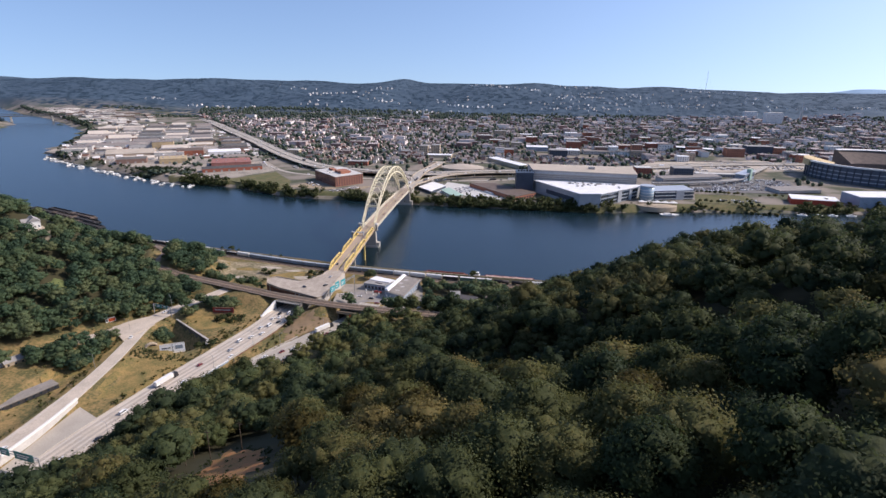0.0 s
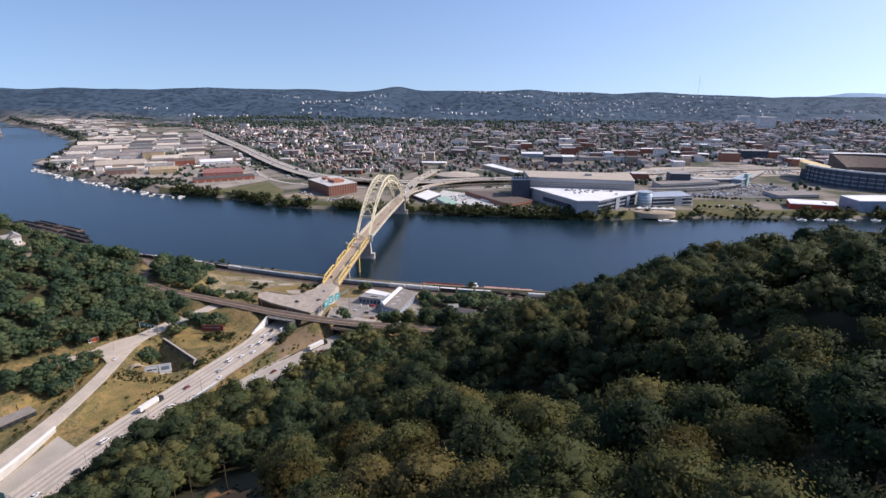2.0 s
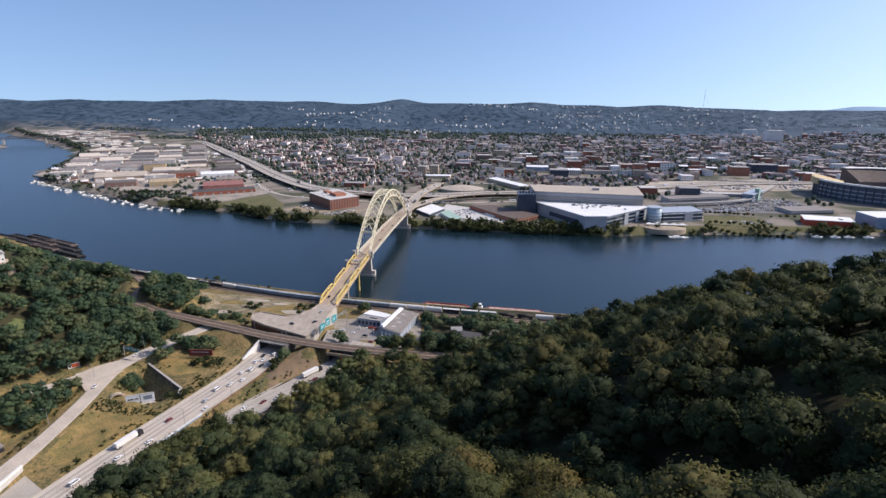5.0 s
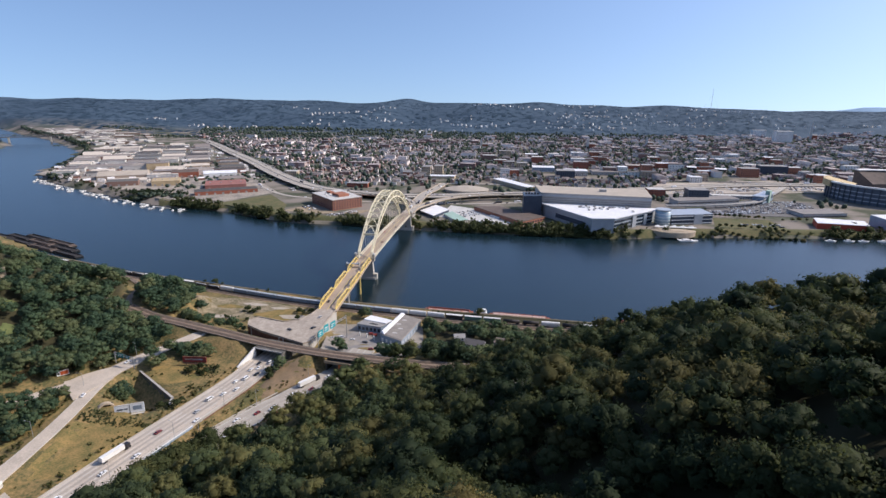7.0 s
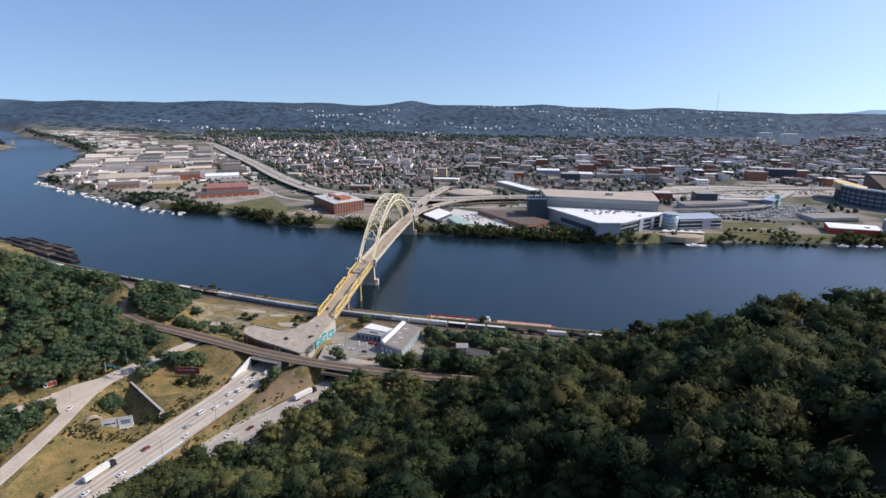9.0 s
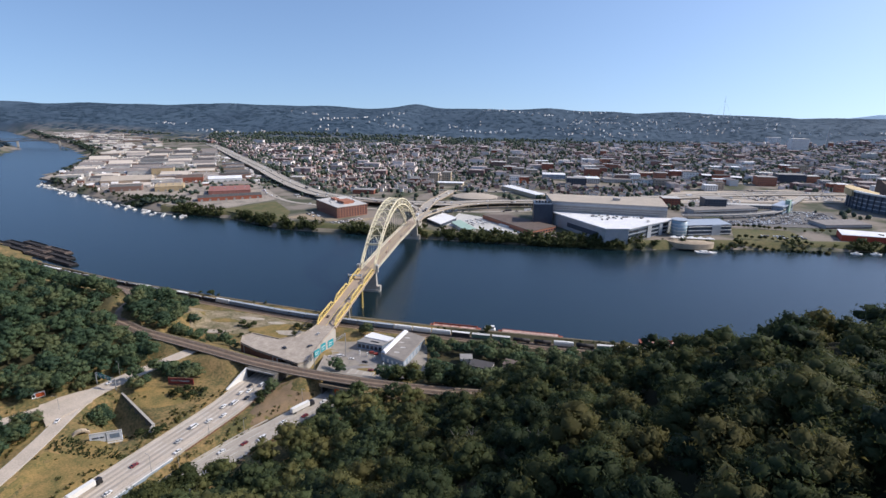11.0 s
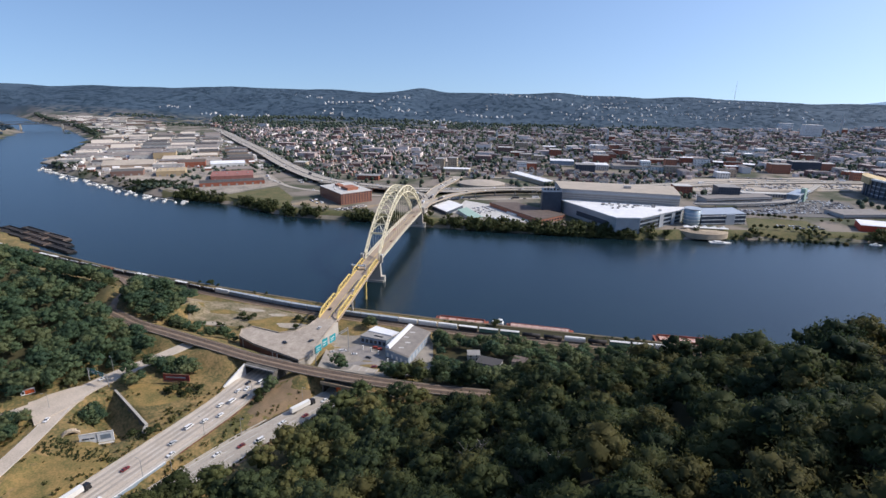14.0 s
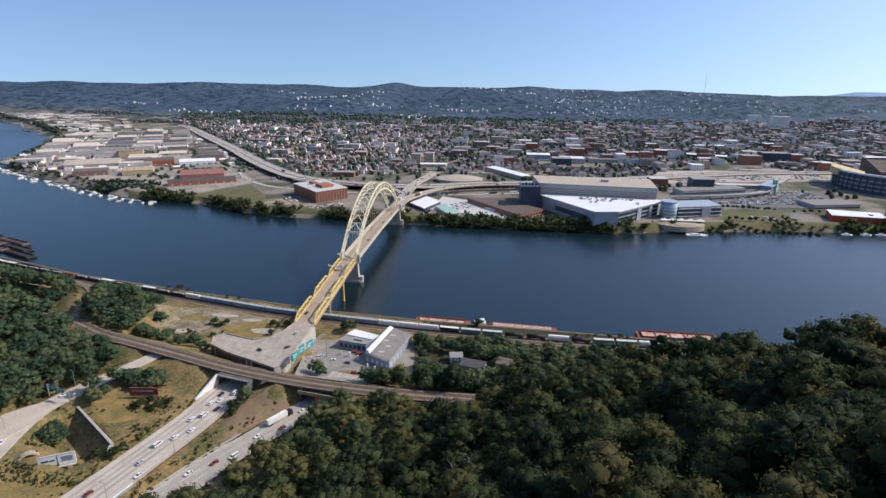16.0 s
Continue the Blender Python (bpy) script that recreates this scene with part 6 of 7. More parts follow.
def flat(name, pts, z, material, label, category):
    return setting(name, Build().prism(pts, z - 3, z), material, label, category)


flat("pavement", [(395, 560), (470, 505), (640, 575), (600, 610), (454, 585)], 9.42, M["lot"], "worn grey lots beside the rail line", "parking lot")
flat("ground_patch", [(454, 590), (700, 655), (930, 700), (960, 870), (700, 815), (470, 735)], 9.45, M["rooftan"], "wide tan dirt lots beside the motorway", "ground")
flat("pavement", [(500, 395), (700, 405), (745, 545), (640, 565), (520, 470)], 9.5, M["asphalt"], "large grey parking lot", "parking lot")
flat("lawn", [(476, 292), (590, 296), (590, 370), (500, 372)], 9.35, M["lawn"], "dry lawn beside the riverfront", "lawn")
flat("lawn", [(-395, 340), (-330, 440), (-262, 352), (-240, 280), (-330, 312)], 9.35, M["lawn"], "green and tan riverside lawn", "lawn")
flat("pavement", [(-250, 300), (-170, 290), (-110, 300), (-90, 340), (-150, 300), (-225, 345)], 9.38, M["dirt"], "tan lot round the brick building", "ground")
flat("pavement", [(30, 300), (150, 262), (160, 300), (90, 372), (40, 400)], 9.4, M["offwhite"], "pale gravel lot by the sheds", "parking lot")
flat("pavement", [(-1010, 600), (-800, 520), (-500, 350), (-400, 345), (-330, 470), (-560, 760), (-820, 1060), (-1000, 1180), (-1130, 930)], 9.2, M["yardtan"], "tan worn ground of the industrial quarter", "ground")
flat("pavement", [(-2300, 1990), (-1900, 1660), (-1420, 1260), (-1250, 1150), (-1120, 1330), (-1450, 1800), (-2000, 2150)], 9.3, M["rooftan"], "tan industrial yards along the river", "ground")


# ---- big buildings of the far bank ----
def prism_building(name, pts, z0, z1, wall, roof, label, windows=(), category="building", parapet_h=0.8):
    t = thing(name, (0, 0, 0), label, category)
    part("wall", Build().prism(pts, z0, z1), wall, t)
    cx, cy = sum(p[0] for p in pts) / len(pts), sum(p[1] for p in pts) / len(pts)
    rim = [(cx + (p[0] - cx) * 1.006, cy + (p[1] - cy) * 1.006) for p in pts]
    part("roof", Build().prism(rim, z1, z1 + parapet_h), roof, t)
    for i, floors, n, w, h in windows:
        a, b = pts[i], pts[(i + 1) % len(pts)]
        for f in range(floors):
            z = z0 + 2.5 + f * (z1 - z0 - 2) / floors
            flat_windows(t, a, b, z, z + h, n, w)
    return t


bk = prism_building("brick_warehouse", [(-222, 378), (-160, 313), (-120, 358), (-182, 424)], 8, 27.5, M["brickorange"], M["offwhite"], "six-storey orange-red brick warehouse with rows of windows", ((0, 5, 14, 3.0, 2.3), (1, 5, 11, 3.0, 2.3)))
part("penthouse", Build().prism([(-176, 360), (-158, 342), (-144, 358), (-162, 376)], 28.3, 33), M["brickorange"], bk, "brick penthouse on the roof")
part("penthouse", Build().prism([(-196, 385), (-184, 372), (-178, 379), (-190, 392)], 28.3, 31.5), M["brickorange"], bk)
for i in range(10):
    x, y = -176 + 5 * (i % 5) - 12 * (i // 5), 352 + 9 * (i % 5) + 6 * (i // 5)
    part("roof_vent", Build().box(x - 1, x + 1, y - 1, y + 1, 28.3, 29.8), M["white"], bk)
for i in range(22):
    _q = random.Random(300 + i)
    x, y = -171 + 26 * (_q.random() - .5) * 2, 368 + 26 * (_q.random() - .5) * 2
    if abs(x + 171) + abs(y - 368) < 34:
        part("roof_unit", Build().box(x - _q.uniform(.8, 2), x + _q.uniform(.8, 2), y - 1.2, y + 1.2, 28.3, 29.6), M[_q.choice(("roofgrey", "brickorange", "offwhite"))], bk)
CAS_W = [(206.2, 338.0), (274.2, 234.9), (308.3, 241.1), (348.5, 282.4), (384.6, 317.4), (389.7, 325.7), (206.2, 342.2)]
cs = thing("casino_hall", (0, 0, 0), "long silver-clad riverfront hall with a white curved roof", "building")
part("wall", Build().prism(CAS_W, 7, 29.6), M["metalpanel"], cs)
part("roof", Build().prism([(204.1, 338.0), (273.2, 231.8), (309.3, 238.0), (350.5, 280.3), (387.7, 315.4), (391.8, 327.7), (204.1, 344.2)], 29.6, 31), M["roofwhite"], cs, "wide bright white roof")
for z0, z1 in ((10.5, 14), (16.5, 20), (22.5, 26)):
    for a, b in (((308.8, 242.2), (346.4, 280.7)), ((349.5, 284.0), (382.5, 316.0))):
        part("window_band", Build().beam((a[0] + .4, a[1] - .5, (z0 + z1) / 2), (b[0] + .4, b[1] - .5, (z0 + z1) / 2), 0.9, z1 - z0), M["glass"], cs, "dark window band")
for a, b in (((342.3, 276.2), (349.5, 283.4)), ((365.0, 298.9), (371.2, 305.0))):
    part("fin", Build().beam((a[0] + .6, a[1] - .8, 18), (b[0] + .6, b[1] - .8, 18), 1.6, 22), M["metalpanel"], cs)
part("dark_facade", Build().beam((226, 306.5, 18), (265, 247.5, 18), 0.9, 7), M["darkpanel"], cs, "dark glazed strip of the long side")
for i in range(26):
    q = random.Random(i)
    x, y = q.uniform(255, 350), q.uniform(288, 326)
    part("roof_unit", Build().box(x - q.uniform(1, 2.6), x + q.uniform(1, 2.6), y - 1.4, y + 1.4, 31, 33), M["roofgrey"] if i % 3 else M["white"], cs)
dr = thing("glass_drum", (398, 308, 7), "round pale-blue glass drum at the hall's corner", "building")
part("wall", Build().tube((0, 0, 0), (0, 0, 26), 12, 12, 28), mat("pale_blue_glazing", (0.36, 0.47, 0.54), (0.26, 0.36, 0.43), 6, 1, 0.25, spec=0.7), dr, "", True)
part("roof", Build().tube((0, 0, 26), (0, 0, 27.4), 12.6, 12.6, 28), M["metalpanel"], dr)
for z in (5, 10, 15, 20):
    part("band", Build().tube((0, 0, z), (0, 0, z + .6), 12.15, 12.15, 28), M["white"], dr)
ew = prism_building("east_wing", [(411, 304), (482, 326), (476, 368), (407, 346)], 7, 25, M["darkpanel"], M["metalpanel"], "dark glazed east wing with pale bands")
for z in (11, 17, 23):
    part("band", Build().beam((411, 303.4, z), (482, 325.4, z), 1.2, 1.2), M["white"], ew)
part("panel", Build().beam((450, 315.4, 16), (464, 319.8, 16), 1.6, 18), M["metalpanel"], ew)
am = setting("terrace", Build().prism([(404 + 34 * math.cos(a), 268 + 22 * math.sin(a)) for a in (math.pi + math.pi * i / 14 for i in range(15))], 2, 9.8), M["tanwall"], "curved tan riverside amphitheatre steps", "terrace")
for i in range(4):
    part("step", Build().prism([(404 + (31 - 4 * i) * math.cos(a), 268 + (20 - 3 * i) * math.sin(a)) for a in (math.pi + math.pi * j / 14 for j in range(15))], 9.8 + .35 * i, 10.15 + .35 * i), M["tanwall"], am)
part("awning", Build().box(378, 440, 270, 277, 12.6, 13.2), M["white"], am, "white terrace awning")
gr = prism_building("parking_garage", [(202.1, 344.2), (383.5, 329.8), (391.8, 410.2), (195.9, 416.4)], 7, 48, M["garage"], M["rooftan"], "long grey parking garage with a tan roof deck")
for z in (33.5, 37, 40.5, 44):
    part("louvre", Build().beam((202, 343.6, z), (383.5, 329.2, z), 0.9, 1.6), M["roofgrey"] if z < 43 else M["metalpanel"], gr)
part("stair_head", Build().box(305, 316, 368, 376, 48.8, 53), M["garage"], gr)
dt = prism_building("stair_tower", [(172.2, 321.5), (203.1, 328.8), (202.1, 362.8), (171.1, 358.7)], 7, 45, M["darkpanel"], M["darkpanel"], "dark blue-grey tower beside the garage")
for i in range(5):
    part("roof_unit", Build().box(175 + 5 * i, 178 + 5 * i, 340, 345, 45.8, 48 + (i % 2)), M["dark"], dt)
lb = prism_building("brick_shed", [(86, 362), (168, 256), (208, 300), (132, 372)], 8, 15.5, M["brickorange"], M["roofbrown"], "long brick shed with a brown roof", ((1, 1, 9, 4, 2.6),))
part("loading_shed", Build().prism([(116, 316), (130, 298), (140, 306), (126, 324)], 8, 12), M["white"], lb)
prism_building("shed", [(-5, 318), (23, 283), (43, 337), (15, 372)], 8, 14, M["darkpanel"], M["roofwhite"], "riverside shed with a bright white roof")
prism_building("shed", [(38, 306), (64, 256), (82, 268), (50, 329)], 8, 12.5, M["offwhite"], M["greenroof"], "low shed with a pale green roof")
ov = thing("arena", (58, 552, 8), "low oval hall with a broad tan roof", "building")
part("wall", Build().prism([(46 * math.cos(6.283 * i / 24), 34 * math.sin(6.283 * i / 24)) for i in range(24)], 0, 7), M["rooftan"], ov)
part("roof", Build().prism([(48 * math.cos(6.283 * i / 24), 36 * math.sin(6.283 * i / 24)) for i in range(24)], 7, 12, [(20 * math.cos(6.283 * i / 24), 14 * math.sin(6.283 * i / 24)) for i in range(24)]), M["rooftan"], ov)
prism_building("hall", [(110, 690), (186, 580), (204, 598), (130, 708)], 8, 17, M["tanwall"], M["roofwhite"], "long hall with a pale roof")
prism_building("hall", [(-48, 716), (14, 722), (16, 746), (-48, 740)], 8, 15, M["tanwall"], M["roofwhite"], "long low hall with a white roof")
prism_building("hall", [(645, 990), (735, 955), (745, 985), (650, 1020)], 12, 20, M["dark"], M["roofwhite"], "long dark hall with a white roof")
for p0, w, d, z1, wl, rf, fl, txt in (
        ((-64, 785), 22, 26, 30, "tanwall", "roofgrey", 4, "tan four-storey apartment block in town"), ((-34, 800), 22, 26, 31, "tanwall", "roofgrey", 4, "cream apartment block with balconies"),
        ((133, 1193), 40, 20, 34, "tanwall", "roofgrey", 6, "tall tan apartment slab in town"), ((232, 1072), 34, 26, 30, "brick", "offwhite", 5, "red brick office block with windows"), ((290, 812), 46, 34, 26, "darkpanel", "roofgrey", 5, "dark glazed office block in town"),
        ((349, 974), 40, 26, 30, "brick", "roofgrey", 5, "red brick apartment block in town"), ((320, 850), 60, 40, 22, "offwhite", "roofwhite", 4, "white office block with a pale roof"), ((512, 905), 28, 24, 34, "brickorange", "roofgrey", 6, "orange brick apartment tower in town"),
        ((-185, 568), 46, 22, 18, "brick", "roofgrey", 2, "low red brick building by the motorway"), ((-388, 690), 30, 22, 22, "tanwall", "offwhite", 3, "pale building beside the motorway"), ((770, 905), 46, 30, 32, "brickorange", "roofgrey", 5, "orange brick apartment block in town")) + (
        ((860, 975), 70, 34, 32, "darkpanel", "roofgrey", 5, "dark long apartment slab in town"), ((915, 985), 40, 26, 28, "brickorange", "offwhite", 4, "brick block with a pale roof"), ((446, 548), 34, 26, 28, "brick", "offwhite", 4, "brown brick building beside the garage"),
        ((523, 535), 40, 30, 32, "darkpanel", "roofgrey", 5, "dark brick building beside the garage"), ((620, 575), 110, 18, 15, "garage", "offwhite", 2, "long low grey station building"), ((400, 880), 70, 44, 18, "garage", "paleroof", 2, "wide low grey warehouse in town"),
        ((240, 900), 60, 40, 22, "bluegrey", "roofwhite", 3, "blue-grey office with a white roof"), ((520, 1010), 80, 30, 20, "brick", "paleroof", 2, "long red brick factory in town"), ((150, 860), 70, 44, 20, "tanwall", "rooftar", 2, "tan factory with a dark roof"),
        ((1440, 1650), 40, 30, 40, "offwhite", "offwhite", 6, "pale apartment block on the hill"), ((1335, 1960), 70, 36, 70, "white", "offwhite", 10, "tall white tower block on the hill"), ((1365, 2270), 60, 30, 56, "white", "offwhite", 8, "distant white tower block")):
    x, y = p0
    prism_building("apartment_block" if "apartment" in txt or "tower" in txt else "building", [(x - w / 2, y - d / 2), (x + w / 2, y - d / 2 + 2), (x + w / 2, y + d / 2 + 2), (x - w / 2, y + d / 2)], 7, z1, M[wl], M[rf], txt,
                   ((0, fl, max(3, int(w / 5)), 2.2, 1.9), (1, fl, max(2, int(d / 6)), 2.2, 1.9)))
_q = random.Random(77)
for i in range(48):
    x, y = _q.uniform(60, 1150), _q.uniform(770, 1300)
    w, d, z1 = _q.uniform(20, 44), _q.uniform(16, 28), _q.uniform(21, 31)
    wl, txt = _q.choice((("brick", "red brick"), ("brickorange", "orange brick"), ("tanwall", "tan"), ("offwhite", "pale"), ("white", "white"), ("indwall", "brown")))
    prism_building("town_block", [(x - w / 2, y - d / 2), (x + w / 2, y - d / 2 + 2), (x + w / 2, y + d / 2 + 2), (x - w / 2, y + d / 2)], 8, z1, M[wl], M[_q.choice(("offwhite", "roofgrey", "rooftar", "roofwhite"))], txt + " flat-roofed town block with windows", ((0, 3, 5, 2.4, 2.0),))
for x, y, h0, hh in ((-125, 763, 10, 24), (441, 1510, 22, 42), (-235, 1900, 18, 40), (1551, 2158, 14, 96), (700, 1700, 18, 36), (40, 1500, 16, 34)):
    t = thing("church_steeple", (x, y, h0), "pale pointed church steeple above the roofs", "church")
    part("tower", Build().box(-4, 4, -4, 4, -4, hh * .55), M["offwhite"], t)
    part("spire", Build().prism([(-4.4, -4.4), (4.4, -4.4), (4.4, 4.4), (-4.4, 4.4)], hh * .55, hh, [(-.3, -.3), (.3, -.3), (.3, .3), (-.3, .3)]), M["offwhite"], t)
    part("nave", Build().box(4, 26, -7, 7, -4, hh * .3), M["brick"], t)
    part("nave_roof", Build().gable(4, 26, -7, 7, hh * .3, hh * .3 + 6), M["roofgrey"], t)

# elevated rail line with its station, and decks beside the parking lot
VIA = smooth_line([(440, 438, 15), (511, 452, 15.5), (617, 497, 16.5), (690, 590, 17.5), (762, 690, 18)], 14)
via = thing("rail_viaduct", (0, 0, 0), "pale concrete elevated rail line on columns", "viaduct")
part("deck", Build().strip(VIA, -5, 5, 1.6), M["concrete"], via)
for sgn in (-1, 1):
    part("parapet", Build().strip([(x, y, z + 1.3) for x, y, z in VIA], sgn * 5.0 - 0.25, sgn * 5.0 + 0.25, 1.6), M["garage"], via)
for x, y, z in VIA[1::2]:
    part("column", Build().tube((x, y, 7), (x, y, z - 1.5), 1.2, 1.2, 10), M["concrete"], via)
stn = thing("station", (655, 545, 9, 0, 0, 52), "blue-green glazed station hall on the elevated line", "building")
part("hall", Build().box(-34, 34, -9, 9, 0, 15), M["bluegrey"], stn)
part("roof", Build().box(-38, 38, -11, 11, 15, 16.2), M["metalpanel"], stn)
part("tower", Build().box(-6, 6, -12, -4, 0, 24), M["greenroof"], stn, "pale green glass tower")
for i in range(8):
    part("window", Build().box(-32 + 8.2 * i, -27 + 8.2 * i, -9.12, -8.95, 5, 12), M["glass"], stn)
for pts, h, txt in (([(470, 470), (600, 520), (590, 552), (462, 500)], 18, "long grey parking deck beside the rail line"), ([(660, 400), (742, 420), (736, 462), (652, 442)], 15, "grey parking deck at the edge of the lot")):
    dk = prism_building("parking_deck", pts, 7, h, M["garage"], M["lot"], txt)
    # solid dark bars stand in for the shade inside open storeys
    for z in (10.5, 14):
        if z + 2 < h:
            part("opening", Build().beam((pts[0][0], pts[0][1] - 0.3, z), (pts[1][0], pts[1][1] - 0.3, z), 0.6, 1.5), M["dark"], dk, "dark bar in place of a shaded open storey")
_q = random.Random(88)
rowtrees = [(500 + 7.5 * i, 384 - 1.2 * i) for i in range(12)] + [(486 + 9 * i, 300 - 1.0 * i) for i in range(12)] + [(470 + 9 * i, 276 - 0.6 * i) for i in range(15)] + [(300 + 7 * i, 238 + 6.8 * i) for i in range(10)] + [(610 + 14 * i, 362 + 3 * i) for i in range(4)]
for x, y in rowtrees:
    x, y = x + _q.uniform(-1.5, 1.5), y + _q.uniform(-1.5, 1.5)
    tree(_q.choice((0, 1, 3, 4)), x, y, float(ground_z(x, y)) - 0.3, _q.uniform(0.36, 0.55), _q.uniform(0, 360), MEDIUM, "young trees along the far riverfront", "small round green tree planted in a row")
for i in range(5):
    t = thing("tent", (384 + 13 * i, 279 + _q.uniform(-2, 2), 9.3), "small white peaked tent on the riverside terrace", "tent", "tents on the terrace")
    part("canopy", Build().prism([(-4, -4), (4, -4), (4, 4), (-4, 4)], 3.0, 5.4, [(-.3, -.3), (.3, -.3), (.3, .3), (-.3, .3)]), M["white"], t)
    for px in (-3.8, 3.8):
        for py in (-3.8, 3.8):
            part("pole", Build().tube((px, py, -.3), (px, py, 3.0), .12, .12, 5), M["galv"], t)

# stadium
st = thing("stadium", (990, 620, 8), "large open stadium with a dark seating bowl and pale roof edge", "stadium")
def ring(r0, r1, z0, z1, a0, a1, n=40, sx=1.0, sy=0.8, foot=-2):
    b = Build()
    for i in range(n + 1):
        a = radians(a0 + (a1 - a0) * i / n)
        c, s2 = math.cos(a) * sx, math.sin(a) * sy
        b.v += [(c * r1, s2 * r1, foot), (c * r1, s2 * r1, z1), (c * (r1 - 6), s2 * (r1 - 6), z1), (c * r0, s2 * r0, z0), (c * r0, s2 * r0, foot)]
    for i in range(n):
        for j in range(4):
            p = i * 5 + j
            b.f.append((p, p + 5, p + 6, p + 1))
    b.f += [(0, 1, 2, 3, 4), tuple(range(5 * n + 4, 5 * n - 1, -1))]
    return b
part("lower_bowl", ring(70, 118, 2, 20, 150, 395), M["bowl"], st)
part("upper_bowl", ring(112, 168, 18, 34, 150, 300), M["bowl"], st)
for z in (7, 15, 23):
    part("balcony", ring(166, 169.5, z + 1.6, z + 1.6, 178, 298, foot=z), M["metalpanel"], st, "pale gallery band of the outer wall")
part("roof_edge", ring(156, 172, 35, 37, 179, 300, foot=33.8), M["white"], st, "pale roof edge")
part("end_stand", ring(112, 174, 26, 38, 146, 179, foot=25), M["goldwall"], st, "golden tan end stand")
part("far_stand", ring(112, 168, 20, 46, 20, 110), M["roofbrown"], st)
part("roof_edge", ring(156, 169, 46.6, 48, 20, 110, foot=45.8), M["white"], st, "pale roof edge")
part("pitch", Build().box(-60, 60, -34, 34, -1.5, 0.6), M["lawn"], st)
for i in range(26):
    a = radians(170 + i * 5)
    c, s2 = math.cos(a), math.sin(a) * 0.8
    part("column", Build().box(c * 170 - .8, c * 170 + .8, s2 * 170 - .8, s2 * 170 + .8, -2, 34), M["darkpanel"], st)
rb = prism_building("restaurant_hall", [(640, 318), (712, 308), (724, 344), (654, 358)], 7, 18, M["brightred"], M["roofwhite"], "red riverside hall with a bright white roof")
prism_building("science_hall", [(745, 312), (830, 322), (826, 372), (742, 360)], 7, 26, M["bluegrey"], M["roofwhite"], "blue-grey museum hall with a white roof")


# ---- industrial quarter ----
def warehouse(x, y, a, w, d, h, wall, roof, label, style=0):
    t = thing("warehouse", (x, y, 9, 0, 0, a), label, "warehouse", "warehouses of the industrial quarter")
    part("wall", Build().box(-w / 2, w / 2, -d / 2, d / 2, -1, h), wall, t)
    if style == 0:
        part("roof", Build().gable(-w / 2, w / 2, -d / 2, d / 2, h + .02, h + d * .13), roof, t)
    elif style == 1:
        part("roof", Build().box(-w / 2 - .3, w / 2 + .3, -d / 2 - .3, d / 2 + .3, h, h + .7), roof, t)
        for i in range(4):
            xx = -w / 2 + (i + .5) * w / 4
            part("roof_vent", Build().box(xx - 1.5, xx + 1.5, -1.5, 1.5, h + .7, h + 2), M["galv"], t)
    else:
        n = max(2, int(d / 12))
        b = Build()
        for i in range(n):
            y0 = -d / 2 + i * d / n
            b.gable(-w / 2, w / 2, y0, y0 + d / n, h + .02, h + 2.6, 0.05)
        part("roof", b, roof, t)
    for i in range(max(2, int(w / 14))):
        xx = -w / 2 + (i + .5) * w / max(2, int(w / 14))
        part("loading_door", Build().box(xx - 2, xx + 2, -d / 2 - .15, -d / 2, 0, 4), M["roofgrey"], t)
    return t


warehouse(-466, 512, 28, 82, 66, 9.5, M["fadedred"], M["fadedred"], "faded brick-red warehouse with a flat roof", 1)
warehouse(-430, 446, 33, 120, 26, 7, M["brick"], M["rooftar"], "long brick shed with a dark roof", 2)
warehouse(-612, 522, 30, 56, 48, 10, M["yellowwall"], M["yellowwall"], "yellow-tan factory by the shore", 1)
warehouse(-775, 735, 30, 52, 40, 18, M["yellowwall"], M["paleroof"], "tall tan factory with window bays", 1)
warehouse(-765, 590, 30, 104, 60, 9, M["indwall"], M["rooftan"], "broad warehouse with a tan roof", 0)
warehouse(-905, 720, 30, 130, 34, 8, M["offwhite"], M["paleroof"], "long white metal warehouse with a low roof", 0)
warehouse(-560, 660, 30, 76, 36, 9, M["white"], M["roofwhite"], "white metal warehouse with a pale roof", 0)
warehouse(-640, 640, 30, 60, 44, 12, M["brick"], M["roofbrown"], "dark brick factory with sawtooth roof", 2)
taken = [(-466, 512, 60), (-430, 446, 62), (-612, 522, 42), (-775, 735, 42), (-765, 590, 66), (-905, 720, 66), (-560, 660, 48), (-640, 640, 44)]
rng = random.Random(11)
u, v = Vector((math.cos(radians(30)), math.sin(radians(30)))), Vector((-math.sin(radians(30)), math.cos(radians(30))))
for i in range(-8, 9):
    for j in range(-6, 16):
        c = Vector((-760, 760)) + u * (i * 74 + rng.uniform(-8, 8)) + v * (j * 44 + rng.uniform(-5, 5))
        if c.y < line_at(SHORE_N, c.x) + 45 or dist_to(FAR_HWY, c.x, c.y)[0] < 42 or c.y > 1330 or c.y > line_at([(p[0], p[1]) for p in FAR_HWY], c.x) - 20 or c.x < -1240:
            continue
        if c.x > -330 or any(math.hypot(c.x - a, c.y - b) < r for a, b, r in taken) or rng.random() < 0.1:
            continue
        w, d = rng.uniform(44, 74), rng.uniform(24, 41)
        pale = rng.random() < 0.55
        warehouse(c.x, c.y, 30, w, d, rng.uniform(6, 12), M["offwhite"] if pale else M["indwall"], M["paleroof"] if rng.random() < .7 else M["rooftar"],
                  "pale metal warehouse in the industrial quarter" if pale else "brown brick warehouse in the industrial quarter", rng.choice((0, 0, 1, 2)))


